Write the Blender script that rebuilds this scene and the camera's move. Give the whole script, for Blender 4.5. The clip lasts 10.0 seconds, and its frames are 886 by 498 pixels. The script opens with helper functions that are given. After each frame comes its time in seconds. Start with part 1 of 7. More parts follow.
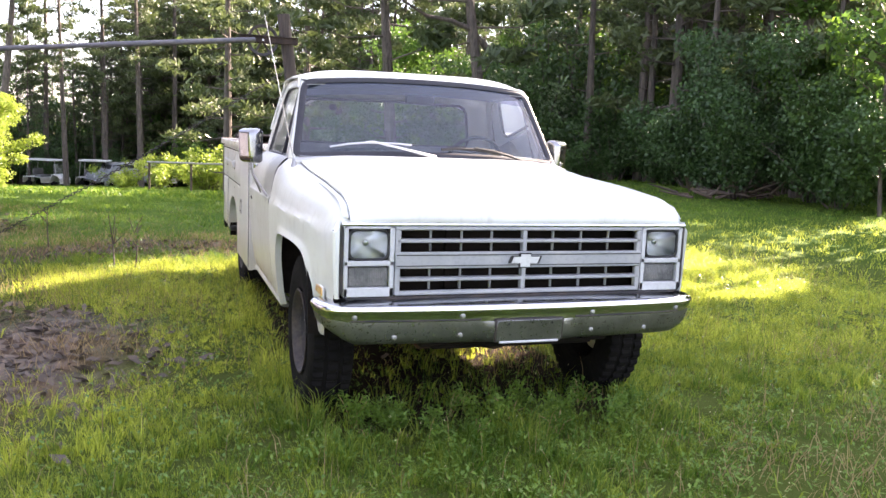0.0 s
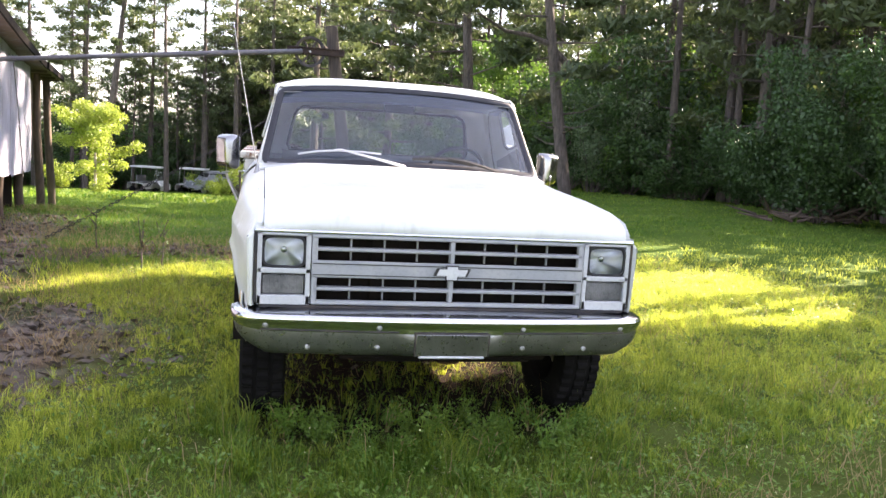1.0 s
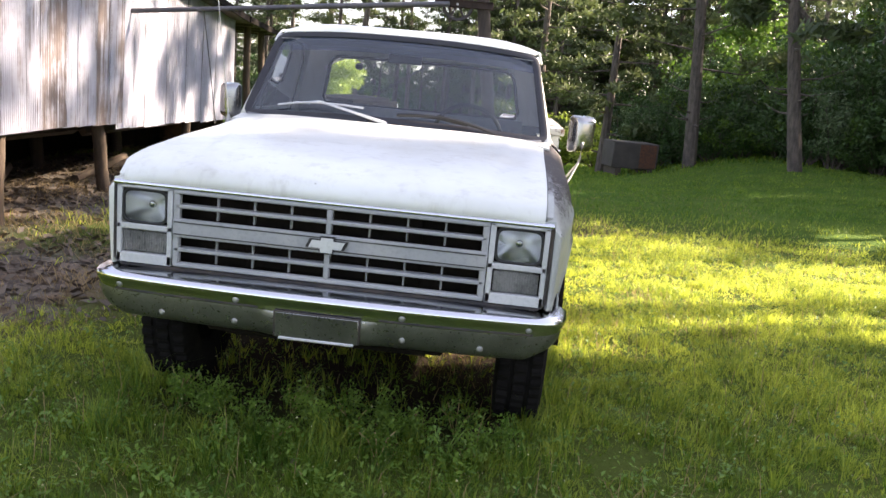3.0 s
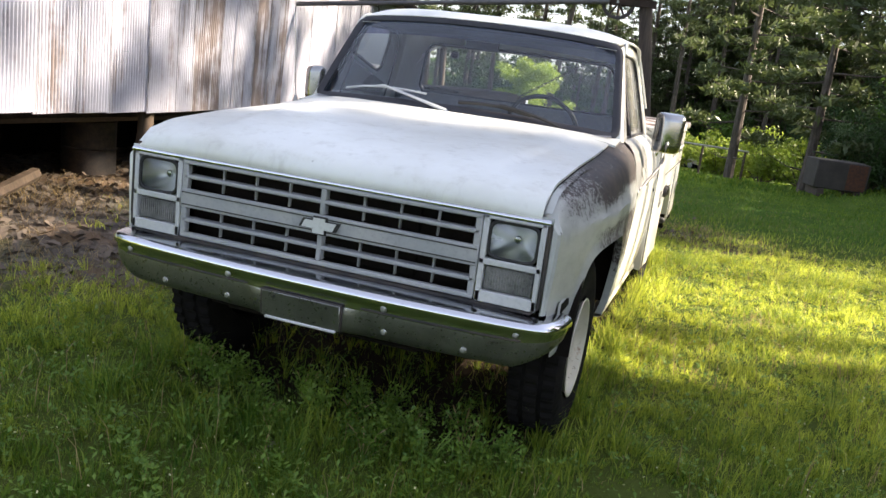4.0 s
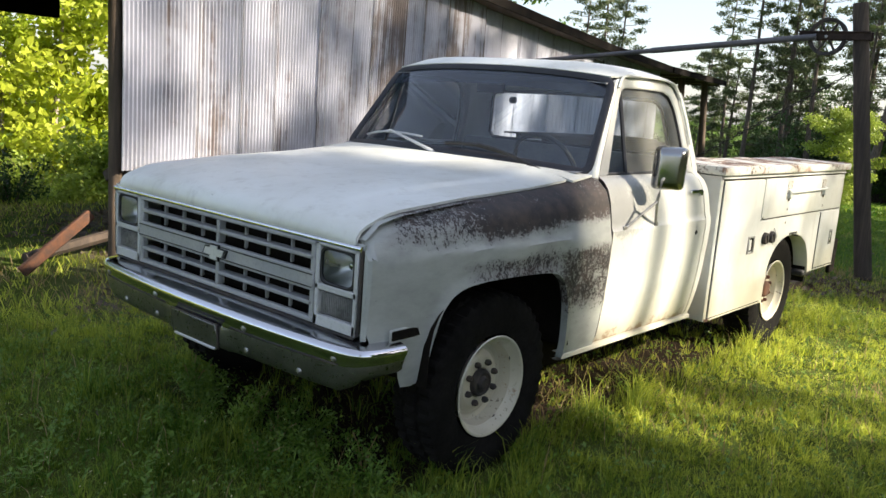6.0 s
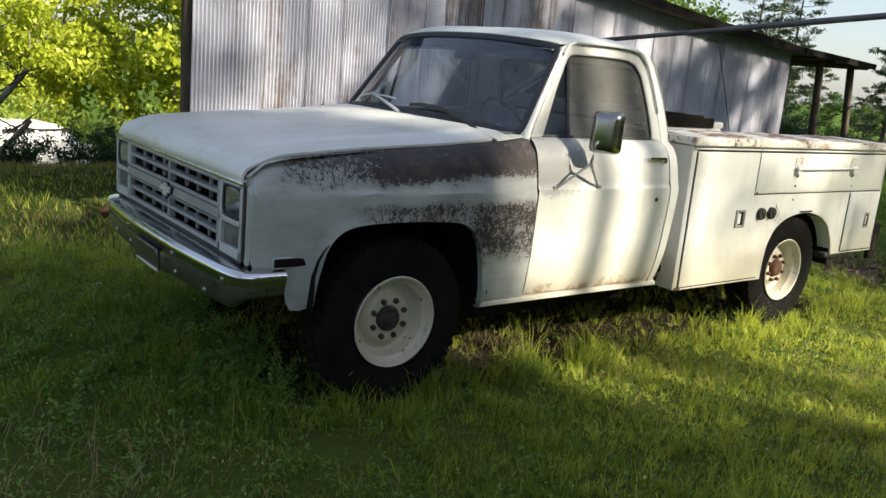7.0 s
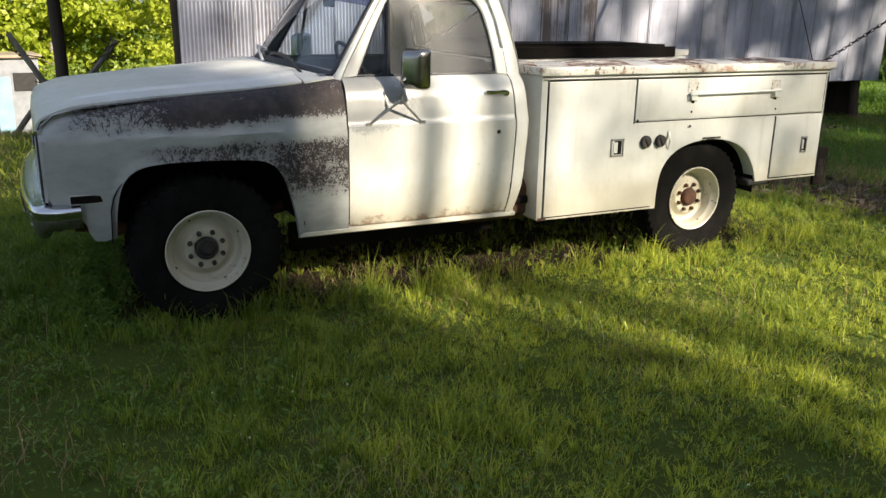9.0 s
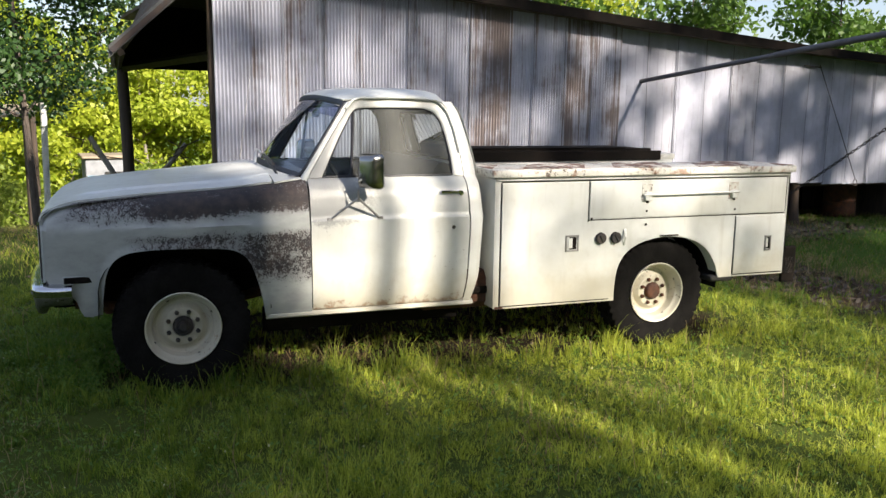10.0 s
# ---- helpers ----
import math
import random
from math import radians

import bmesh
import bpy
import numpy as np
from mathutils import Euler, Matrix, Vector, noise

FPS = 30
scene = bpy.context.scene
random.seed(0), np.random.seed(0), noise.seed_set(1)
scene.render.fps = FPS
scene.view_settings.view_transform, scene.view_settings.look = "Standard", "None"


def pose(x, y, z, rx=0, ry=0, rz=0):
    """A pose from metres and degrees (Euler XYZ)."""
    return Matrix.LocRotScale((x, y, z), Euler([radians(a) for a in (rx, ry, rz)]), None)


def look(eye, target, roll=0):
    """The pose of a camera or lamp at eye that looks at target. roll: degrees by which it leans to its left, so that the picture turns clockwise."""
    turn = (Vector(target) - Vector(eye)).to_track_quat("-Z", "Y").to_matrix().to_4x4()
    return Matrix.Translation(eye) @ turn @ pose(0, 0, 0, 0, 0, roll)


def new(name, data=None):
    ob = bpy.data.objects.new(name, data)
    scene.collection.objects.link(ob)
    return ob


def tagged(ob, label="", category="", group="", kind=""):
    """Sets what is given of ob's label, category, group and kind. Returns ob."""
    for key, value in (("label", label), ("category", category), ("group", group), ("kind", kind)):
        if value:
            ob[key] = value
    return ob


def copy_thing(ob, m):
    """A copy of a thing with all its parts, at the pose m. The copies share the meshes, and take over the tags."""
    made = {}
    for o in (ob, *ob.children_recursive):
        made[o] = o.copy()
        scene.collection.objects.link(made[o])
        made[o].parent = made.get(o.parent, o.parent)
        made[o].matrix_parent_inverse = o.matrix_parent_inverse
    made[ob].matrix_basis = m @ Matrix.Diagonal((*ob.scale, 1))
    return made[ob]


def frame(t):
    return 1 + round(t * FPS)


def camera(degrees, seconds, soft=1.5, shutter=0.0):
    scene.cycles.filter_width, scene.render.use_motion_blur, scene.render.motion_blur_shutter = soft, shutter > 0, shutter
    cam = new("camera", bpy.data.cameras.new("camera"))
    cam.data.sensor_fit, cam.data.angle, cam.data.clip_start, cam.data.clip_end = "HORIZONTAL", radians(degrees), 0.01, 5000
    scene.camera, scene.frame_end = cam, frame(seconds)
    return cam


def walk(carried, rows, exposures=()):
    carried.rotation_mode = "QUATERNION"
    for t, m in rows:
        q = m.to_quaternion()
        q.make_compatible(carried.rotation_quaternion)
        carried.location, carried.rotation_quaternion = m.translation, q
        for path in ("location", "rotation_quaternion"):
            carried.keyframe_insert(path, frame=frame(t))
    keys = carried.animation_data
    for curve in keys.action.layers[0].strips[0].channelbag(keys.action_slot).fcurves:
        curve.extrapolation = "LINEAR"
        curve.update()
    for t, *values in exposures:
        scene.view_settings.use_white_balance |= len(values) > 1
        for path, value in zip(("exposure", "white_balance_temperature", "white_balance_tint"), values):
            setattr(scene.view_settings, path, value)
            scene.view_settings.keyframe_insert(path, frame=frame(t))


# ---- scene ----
cam = camera(56.0, 10.0)
PATH = [
    (0, (-1.636, -4.310, 1.465), (-0.987, -2.438, 1.190), 2.4),
    (0.5, (-1.221, -4.433, 1.471), (-0.670, -2.535, 1.165), 3.6),
    (1, (-0.854, -4.410, 1.469), (-0.425, -2.473, 1.219), 3.5),
    (1.5, (-0.529, -4.360, 1.500), (-0.176, -2.418, 1.179), 0.8),
    (2, (-0.078, -4.322, 1.536), (-0.038, -2.359, 1.153), 3.2),
    (2.5, (0.296, -4.164, 1.526), (0.261, -2.193, 1.185), 5.8),
    (2.7, (0.460, -4.076, 1.541), (0.400, -2.114, 1.156), 5.2),
    (3.8, (1.260, -3.630, 1.549), (0.753, -1.734, 1.165), 8.3),
    (4, (1.405, -3.571, 1.530), (0.803, -1.711, 1.108), 7.4),
    (4.5, (1.850, -3.376, 1.575), (0.990, -1.616, 1.170), 8.2),
    (5, (2.214, -3.170, 1.572), (1.274, -1.462, 1.126), 6.6),
    (5.5, (2.603, -2.925, 1.610), (1.613, -1.256, 1.125), 4.5),
    (5.7, (2.757, -2.880, 1.597), (1.626, -1.282, 1.191), 4.7),
    (6.8, (3.734, -2.263, 1.620), (2.276, -0.940, 1.265), 3.7),
    (7, (4.016, -2.164, 1.598), (2.475, -0.962, 1.170), 5.3),
    (7.5, (4.253, -1.860, 1.650), (2.692, -0.686, 1.217), 3.5),
    (8, (4.547, -1.471, 1.626), (2.918, -0.406, 1.168), 2.9),
    (8.5, (4.940, -1.102, 1.697), (3.215, -0.236, 1.172), 1.1),
    (9, (5.274, -0.735, 1.685), (3.549, 0.105, 1.118), 1.0),
    (9.5, (5.756, -0.477, 1.704), (3.960, 0.215, 1.160), 0.1),
    (10, (6.024, -0.190, 1.748), (4.171, 0.480, 1.406), 0.7),
]
EXPOSURES = [(0.0, 3.3, 6800, 26), (2.0, 2.85, 6900, 22), (2.5, 2.75, 6900, 22), (4.5, 2.1, 6700, 14), (5.5, 1.9, 6600, 12), (7.0, 1.25, 6400, 10), (8.0, 1.18, 6350, 9), (9.0, 1.15, 6450, 12), (10.0, 1.22, 6200, 14)]
SKY_STRENGTH, SUN_STRENGTH = 0.054, 5.0
walk(cam, [(t, look(eye, target, roll)) for t, eye, target, roll in PATH], EXPOSURES)

# ---------------------------------------------------------------- world and light
world = bpy.data.worlds.new("sky")
scene.world = world
world.use_nodes = True
wn = world.node_tree.nodes
sky = wn.new("ShaderNodeTexSky")
sky.sky_type, sky.sun_disc = "NISHITA", False
SUN = Vector((0.779, 0.397, 0.485)).normalized()
# along the ground: towards the sun, and square to it
AZ, AP = Vector((0.891, 0.454)), Vector((-0.454, 0.891))
sky.sun_elevation = math.asin(SUN.z)
sky.sun_rotation = math.atan2(SUN.x, SUN.y)
sky.air_density, sky.dust_density = 1.0, 1.2
wn["Background"].inputs["Strength"].default_value = SKY_STRENGTH
haze = wn.new("ShaderNodeMixRGB")  # thin high haze whitens the blue
haze.blend_type = "ADD"
haze.inputs["Fac"].default_value = 1.0
haze.inputs["Color2"].default_value = (2.2, 2.3, 2.5, 1)
world.node_tree.links.new(sky.outputs[0], haze.inputs["Color1"])
world.node_tree.links.new(haze.outputs[0], wn["Background"].inputs["Color"])
sun = new("sun", bpy.data.lights.new("sun", "SUN"))
sun.data.energy, sun.data.angle, sun.data.color = SUN_STRENGTH, radians(0.7), (1.0, 0.895, 0.70)
sun.matrix_world = look(SUN * 60, (0, 0, 0))


# ---------------------------------------------------------------- materials
def nodes_of(name):
    m = bpy.data.materials.new(name)
    m.use_nodes = True
    nt = m.node_tree
    return m, nt, nt.nodes["Principled BSDF"]


def add(nt, kind, links=(), operation="", interpolation_type=""):
    n = nt.nodes.new(kind)
    if operation:
        n.operation = operation
    if interpolation_type:
        n.interpolation_type = interpolation_type
    for key, src in links:
        if isinstance(src, (int, float)):
            n.inputs[key].default_value = src
        elif isinstance(src, tuple):
            n.inputs[key].default_value = src if len(src) == 4 or len(src) == 3 and n.inputs[key].type == "VECTOR" else (*src, 1)
        else:
            nt.links.new(src, n.inputs[key])
    return n


def coords(nt):
    return add(nt, "ShaderNodeTexCoord").outputs["Object"]


def noise_tex(nt, scale, detail=4.0, rough=0.6, vec=None):
    return add(nt, "ShaderNodeTexNoise", [("Vector", vec or coords(nt)), ("Scale", scale), ("Detail", detail), ("Roughness", rough)]).outputs["Fac"]


def ramp(nt, fac, lo, hi):
    return add(nt, "ShaderNodeMapRange", [("Value", fac), ("From Min", lo), ("From Max", hi)], interpolation_type="SMOOTHSTEP").outputs[0]


def calc(nt, op, a, b=0.0):
    return add(nt, "ShaderNodeMath", [(0, a), (1, b)], operation=op).outputs[0]


def blend(nt, fac, a, b):
    return add(nt, "ShaderNodeMixRGB", [("Fac", fac), ("Color1", a), ("Color2", b)]).outputs[0]


def bump(nt, bsdf, height, strength, dist=0.01):
    b = add(nt, "ShaderNodeBump", [("Height", height), ("Strength", strength), ("Distance", dist)])
    nt.links.new(b.outputs[0], bsdf.inputs["Normal"])


def plain(name, c1, c2, scale=6.0, rough=0.6, metal=0.0, fine=60.0, relief=0.15, dist=0.004, rough2=None, spec=0.5):
    """Two colours in large patches, a finer grain over them, and a little relief."""
    m, nt, b = nodes_of(name)
    big = ramp(nt, noise_tex(nt, scale), 0.35, 0.68)
    small = noise_tex(nt, fine, 3.0)
    col = blend(nt, big, c1, c2)
    col = blend(nt, calc(nt, "MULTIPLY", ramp(nt, small, 0.45, 0.75), 0.35), col, tuple(v * 0.6 for v in c1))
    nt.links.new(col, b.inputs["Base Color"])
    b.inputs["Metallic"].default_value = metal
    b.inputs["Specular IOR Level"].default_value = spec
    r = add(nt, "ShaderNodeMapRange", [("Value", small), ("From Min", 0.3), ("From Max", 0.7), ("To Min", rough), ("To Max", rough2 or min(1, rough + 0.15))])
    nt.links.new(r.outputs[0], b.inputs["Roughness"])
    if relief:
        bump(nt, b, small, relief, dist)
    return m


def white_paint(name, tone=(0.62, 0.625, 0.595), rust=0.62, chips=0.74, scuff=False):
    """Old chalky white enamel with dirt, pin chips and a little rust."""
    m, nt, b = nodes_of(name)
    v = coords(nt)
    big = ramp(nt, noise_tex(nt, 2.3), 0.35, 0.7)
    col = blend(nt, big, tone, tuple(t * k for t, k in zip(tone, (0.86, 0.85, 0.82))))
    grime = ramp(nt, noise_tex(nt, 11.0, 6.0, 0.7), 0.52, 0.85)
    col = blend(nt, calc(nt, "MULTIPLY", grime, 0.35), col, (0.36, 0.33, 0.27))
    z = add(nt, "ShaderNodeSeparateXYZ", [(0, v)]).outputs[2]
    splash = calc(nt, "MULTIPLY", calc(nt, "SUBTRACT", 1.0, ramp(nt, calc(nt, "ADD", z, calc(nt, "MULTIPLY", noise_tex(nt, 7.0, 5.0, 0.7), 0.35)), 0.60, 0.95)), 0.55)
    col = blend(nt, splash, col, (0.40, 0.345, 0.225))
    runs = noise_tex(nt, 1.0, 5.0, 0.65, add(nt, "ShaderNodeMapping", [("Vector", v), ("Scale", (14.0, 14.0, 1.3))]).outputs[0])
    col = blend(nt, calc(nt, "MULTIPLY", ramp(nt, runs, 0.52, 0.75), 0.30), col, (0.33, 0.31, 0.27))
    spots = calc(nt, "MULTIPLY", ramp(nt, noise_tex(nt, 38.0, 3.0, 0.7), chips, chips + 0.03), ramp(nt, noise_tex(nt, 3.1), 0.45, 0.6))
    col = blend(nt, spots, col, (0.10, 0.075, 0.06))
    rusty = ramp(nt, noise_tex(nt, 5.0, 8.0, 0.75), rust + 0.1, rust + 0.18)
    col = blend(nt, calc(nt, "MULTIPLY", rusty, 0.7), col, (0.22, 0.09, 0.035))
    if scuff:  # rubbed through to grey round the mirror, and rusting along the lower edge
        y = add(nt, "ShaderNodeSeparateXYZ", [(0, v)]).outputs[1]
        zone = calc(nt, "MULTIPLY", calc(nt, "SUBTRACT", 1.0, ramp(nt, y, 0.95, 1.45)), ramp(nt, z, 0.88, 1.10))
        rub = ramp(nt, calc(nt, "ADD", calc(nt, "MULTIPLY", zone, 0.42), calc(nt, "ADD", calc(nt, "MULTIPLY", noise_tex(nt, 5.0, 6.0, 0.7), 0.6), calc(nt, "MULTIPLY", noise_tex(nt, 60.0, 4.0, 0.7), 0.35))), 0.68, 0.86)
        col = blend(nt, calc(nt, "MULTIPLY", rub, 0.7), col, (0.24, 0.24, 0.245))
        edge = ramp(nt, calc(nt, "ADD", calc(nt, "SUBTRACT", 0.56, z), calc(nt, "MULTIPLY", calc(nt, "SUBTRACT", noise_tex(nt, 14.0, 6.0, 0.7), 0.5), 0.30)), 0.05, 0.11)
        col = blend(nt, calc(nt, "MULTIPLY", edge, 0.75), col, (0.20, 0.10, 0.045))
    nt.links.new(col, b.inputs["Base Color"])
    r = add(nt, "ShaderNodeMapRange", [("Value", grime), ("To Min", 0.33), ("To Max", 0.58)])
    nt.links.new(r.outputs[0], b.inputs["Roughness"])
    bump(nt, b, noise_tex(nt, 90.0, 2.0), 0.05, 0.002)
    return m


def flaked(name):
    """Rusted sheet on which the old white paint hangs on in ragged flakes."""
    m, nt, b = nodes_of(name)
    n = noise_tex(nt, 8.0, 9.0, 0.72)
    keep = ramp(nt, n, 0.495, 0.53)
    rust = blend(nt, ramp(nt, noise_tex(nt, 22.0, 5.0, 0.7), 0.35, 0.68), (0.055, 0.034, 0.028), (0.22, 0.105, 0.06))
    white = blend(nt, ramp(nt, noise_tex(nt, 4.0), 0.35, 0.7), (0.62, 0.60, 0.56), (0.44, 0.40, 0.36))
    nt.links.new(blend(nt, keep, rust, white), b.inputs["Base Color"])
    b.inputs["Roughness"].default_value = 0.75
    bump(nt, b, keep, 0.5, 0.004)
    return m


def band(nt, v, lo0, lo1, hi0, hi1):
    return calc(nt, "MULTIPLY", ramp(nt, v, lo0, lo1), calc(nt, "SUBTRACT", 1.0, ramp(nt, v, hi0, hi1)))


def worn_fender():
    """White paint flaked off to dark primer in a long patch on the upper fender."""
    m, nt, b = nodes_of("worn_fender_paint")
    v = coords(nt)
    s = add(nt, "ShaderNodeSeparateXYZ", [(0, v)])
    y, z = s.outputs[1], s.outputs[2]
    slope = calc(nt, "SUBTRACT", z, calc(nt, "MULTIPLY", y, 0.06))
    ahead = calc(nt, "ADD", calc(nt, "MULTIPLY", ramp(nt, y, -0.72, -0.50), 0.50), calc(nt, "MULTIPLY", ramp(nt, y, -0.35, 0.10), 0.44))
    f1 = calc(nt, "MULTIPLY", band(nt, slope, 1.01, 1.12, 1.215, 1.30), ahead)
    f2 = calc(nt, "MULTIPLY", band(nt, z, 0.52, 0.80, 0.95, 1.02), ramp(nt, y, 0.10, 0.46))
    f3 = calc(nt, "MULTIPLY", band(nt, z, 0.86, 0.90, 0.95, 1.02), ramp(nt, y, -0.48, -0.05))
    f = calc(nt, "ADD", f1, calc(nt, "MAXIMUM", calc(nt, "MULTIPLY", f2, 0.62), calc(nt, "MULTIPLY", f3, 0.50)))
    n1 = noise_tex(nt, 1.0, 7.0, 0.68, add(nt, "ShaderNodeMapping", [("Vector", v), ("Scale", (6.0, 3.6, 7.5))]).outputs[0])
    n2 = noise_tex(nt, 1.0, 6.0, 0.75, add(nt, "ShaderNodeMapping", [("Vector", v), ("Scale", (120.0, 120.0, 85.0))]).outputs[0])
    f = calc(nt, "ADD", f, calc(nt, "MULTIPLY", calc(nt, "SUBTRACT", n1, 0.5), 1.0))
    f = calc(nt, "ADD", f, calc(nt, "MULTIPLY", calc(nt, "SUBTRACT", n2, 0.5), 1.9))
    n4 = noise_tex(nt, 1.0, 6.0, 0.72, add(nt, "ShaderNodeMapping", [("Vector", v), ("Scale", (42.0, 42.0, 26.0))]).outputs[0])
    f = calc(nt, "ADD", f, calc(nt, "MULTIPLY", calc(nt, "SUBTRACT", n4, 0.5), 1.25))
    dark = ramp(nt, f, 0.50, 0.56)
    haze = ramp(nt, calc(nt, "ADD", calc(nt, "ADD", calc(nt, "MULTIPLY", f1, 0.85), calc(nt, "MULTIPLY", calc(nt, "MAXIMUM", f2, f3), 0.5)), n1), 0.55, 1.15)
    col = blend(nt, ramp(nt, n1, 0.35, 0.68), (0.40, 0.415, 0.40), (0.31, 0.32, 0.31))
    col = blend(nt, calc(nt, "MULTIPLY", haze, 0.72), col, (0.16, 0.155, 0.16))
    prim = blend(nt, ramp(nt, noise_tex(nt, 16.0, 5.0, 0.7), 0.35, 0.7), (0.021, 0.019, 0.022), (0.056, 0.040, 0.037))
    col = blend(nt, dark, col, prim)
    nt.links.new(col, b.inputs["Base Color"])
    r = add(nt, "ShaderNodeMapRange", [("Value", dark), ("To Min", 0.45), ("To Max", 0.7)])
    nt.links.new(r.outputs[0], b.inputs["Roughness"])
    bump(nt, b, calc(nt, "SUBTRACT", 1.0, dark), 0.25, 0.002)
    return m


def glass(name, tint=(0.80, 0.86, 0.84), rough=0.01, ior=1.5, dust_sheen=0.0, film=(0.40, 0.54, 0.74)):
    m, nt, b = nodes_of(name)
    nt.nodes.remove(b)
    t = add(nt, "ShaderNodeBsdfTransparent", [("Color", tint)])
    g = add(nt, "ShaderNodeBsdfGlossy", [("Color", (1, 1, 1)), ("Roughness", rough)])
    f = add(nt, "ShaderNodeFresnel", [("IOR", ior)])
    mix = add(nt, "ShaderNodeMixShader", [(0, f.outputs[0]), (1, t.outputs[0]), (2, g.outputs[0])])
    # pale film: dust, with the sky's bluish reflection put into its colour
    if dust_sheen:
        d = add(nt, "ShaderNodeBsdfDiffuse", [("Color", film)])
        k = calc(nt, "MULTIPLY", calc(nt, "ADD", calc(nt, "MULTIPLY", noise_tex(nt, 3.0, 2.0, 0.5), 0.5), calc(nt, "MULTIPLY", noise_tex(nt, 60.0, 4.0, 0.7), 0.3)), dust_sheen)
        mix = add(nt, "ShaderNodeMixShader", [(0, k), (1, mix.outputs[0]), (2, d.outputs[0])])
    nt.links.new(mix.outputs[0], nt.nodes["Material Output"].inputs["Surface"])
    return m


def leaf_mat(name, c1, c2, trans=0.45, rough=0.5, clump=False):
    m, nt, b = nodes_of(name)
    g = add(nt, "ShaderNodeNewGeometry")
    o = add(nt, "ShaderNodeObjectInfo")
    k = calc(nt, "ADD", calc(nt, "MULTIPLY", g.outputs["Random Per Island"], 0.6), calc(nt, "MULTIPLY", o.outputs["Random"], 0.4))
    if clump:  # patches of fresher and drier grass
        k = calc(nt, "MULTIPLY", g.outputs["Random Per Island"], calc(nt, "ADD", ramp(nt, noise_tex(nt, 1.3, 3.0), 0.15, 0.85), 0.25))
        k = calc(nt, "ADD", k, calc(nt, "MULTIPLY", ramp(nt, noise_tex(nt, 5.0, 3.0), 0.4, 0.75), 0.35))
        # fresher green before the truck; shade there and sunlight beyond are in the colour
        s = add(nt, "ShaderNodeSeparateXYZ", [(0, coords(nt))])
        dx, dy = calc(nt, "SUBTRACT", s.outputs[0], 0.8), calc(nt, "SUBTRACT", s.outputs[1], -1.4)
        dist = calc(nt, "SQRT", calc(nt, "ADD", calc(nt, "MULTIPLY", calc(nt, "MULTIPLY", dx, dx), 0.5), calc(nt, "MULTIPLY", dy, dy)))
        yellowed = ramp(nt, calc(nt, "ADD", dist, calc(nt, "MULTIPLY", noise_tex(nt, 0.9, 3.0), 1.6)), 1.6, 3.8)
        # shade put into the blade colour farther back and behind the truck
        back_shade = calc(nt, "MAXIMUM", ramp(nt, s.outputs[1], 6.5, 10.5), calc(nt, "MULTIPLY", ramp(nt, s.outputs[1], 4.2, 5.6), calc(nt, "SUBTRACT", 1.0, ramp(nt, s.outputs[0], -0.6, 1.4))))
        k = calc(nt, "MULTIPLY", k, calc(nt, "ADD", calc(nt, "MULTIPLY", yellowed, 0.85), 0.46))
        k = calc(nt, "MULTIPLY", k, calc(nt, "SUBTRACT", 1.0, calc(nt, "MULTIPLY", back_shade, 0.72)))
        c1 = blend(nt, calc(nt, "MULTIPLY", yellowed, calc(nt, "SUBTRACT", 1.0, back_shade)), c1, (0.075, 0.150, 0.014))
    col = blend(nt, k, c1, c2)
    nt.links.new(col, b.inputs["Base Color"])
    b.inputs["Roughness"].default_value = rough
    t = add(nt, "ShaderNodeBsdfTranslucent", [("Color", col)])
    mix = add(nt, "ShaderNodeMixShader", [(0, trans), (1, b.outputs[0]), (2, t.outputs[0])])
    nt.links.new(mix.outputs[0], nt.nodes["Material Output"].inputs["Surface"])
    return m


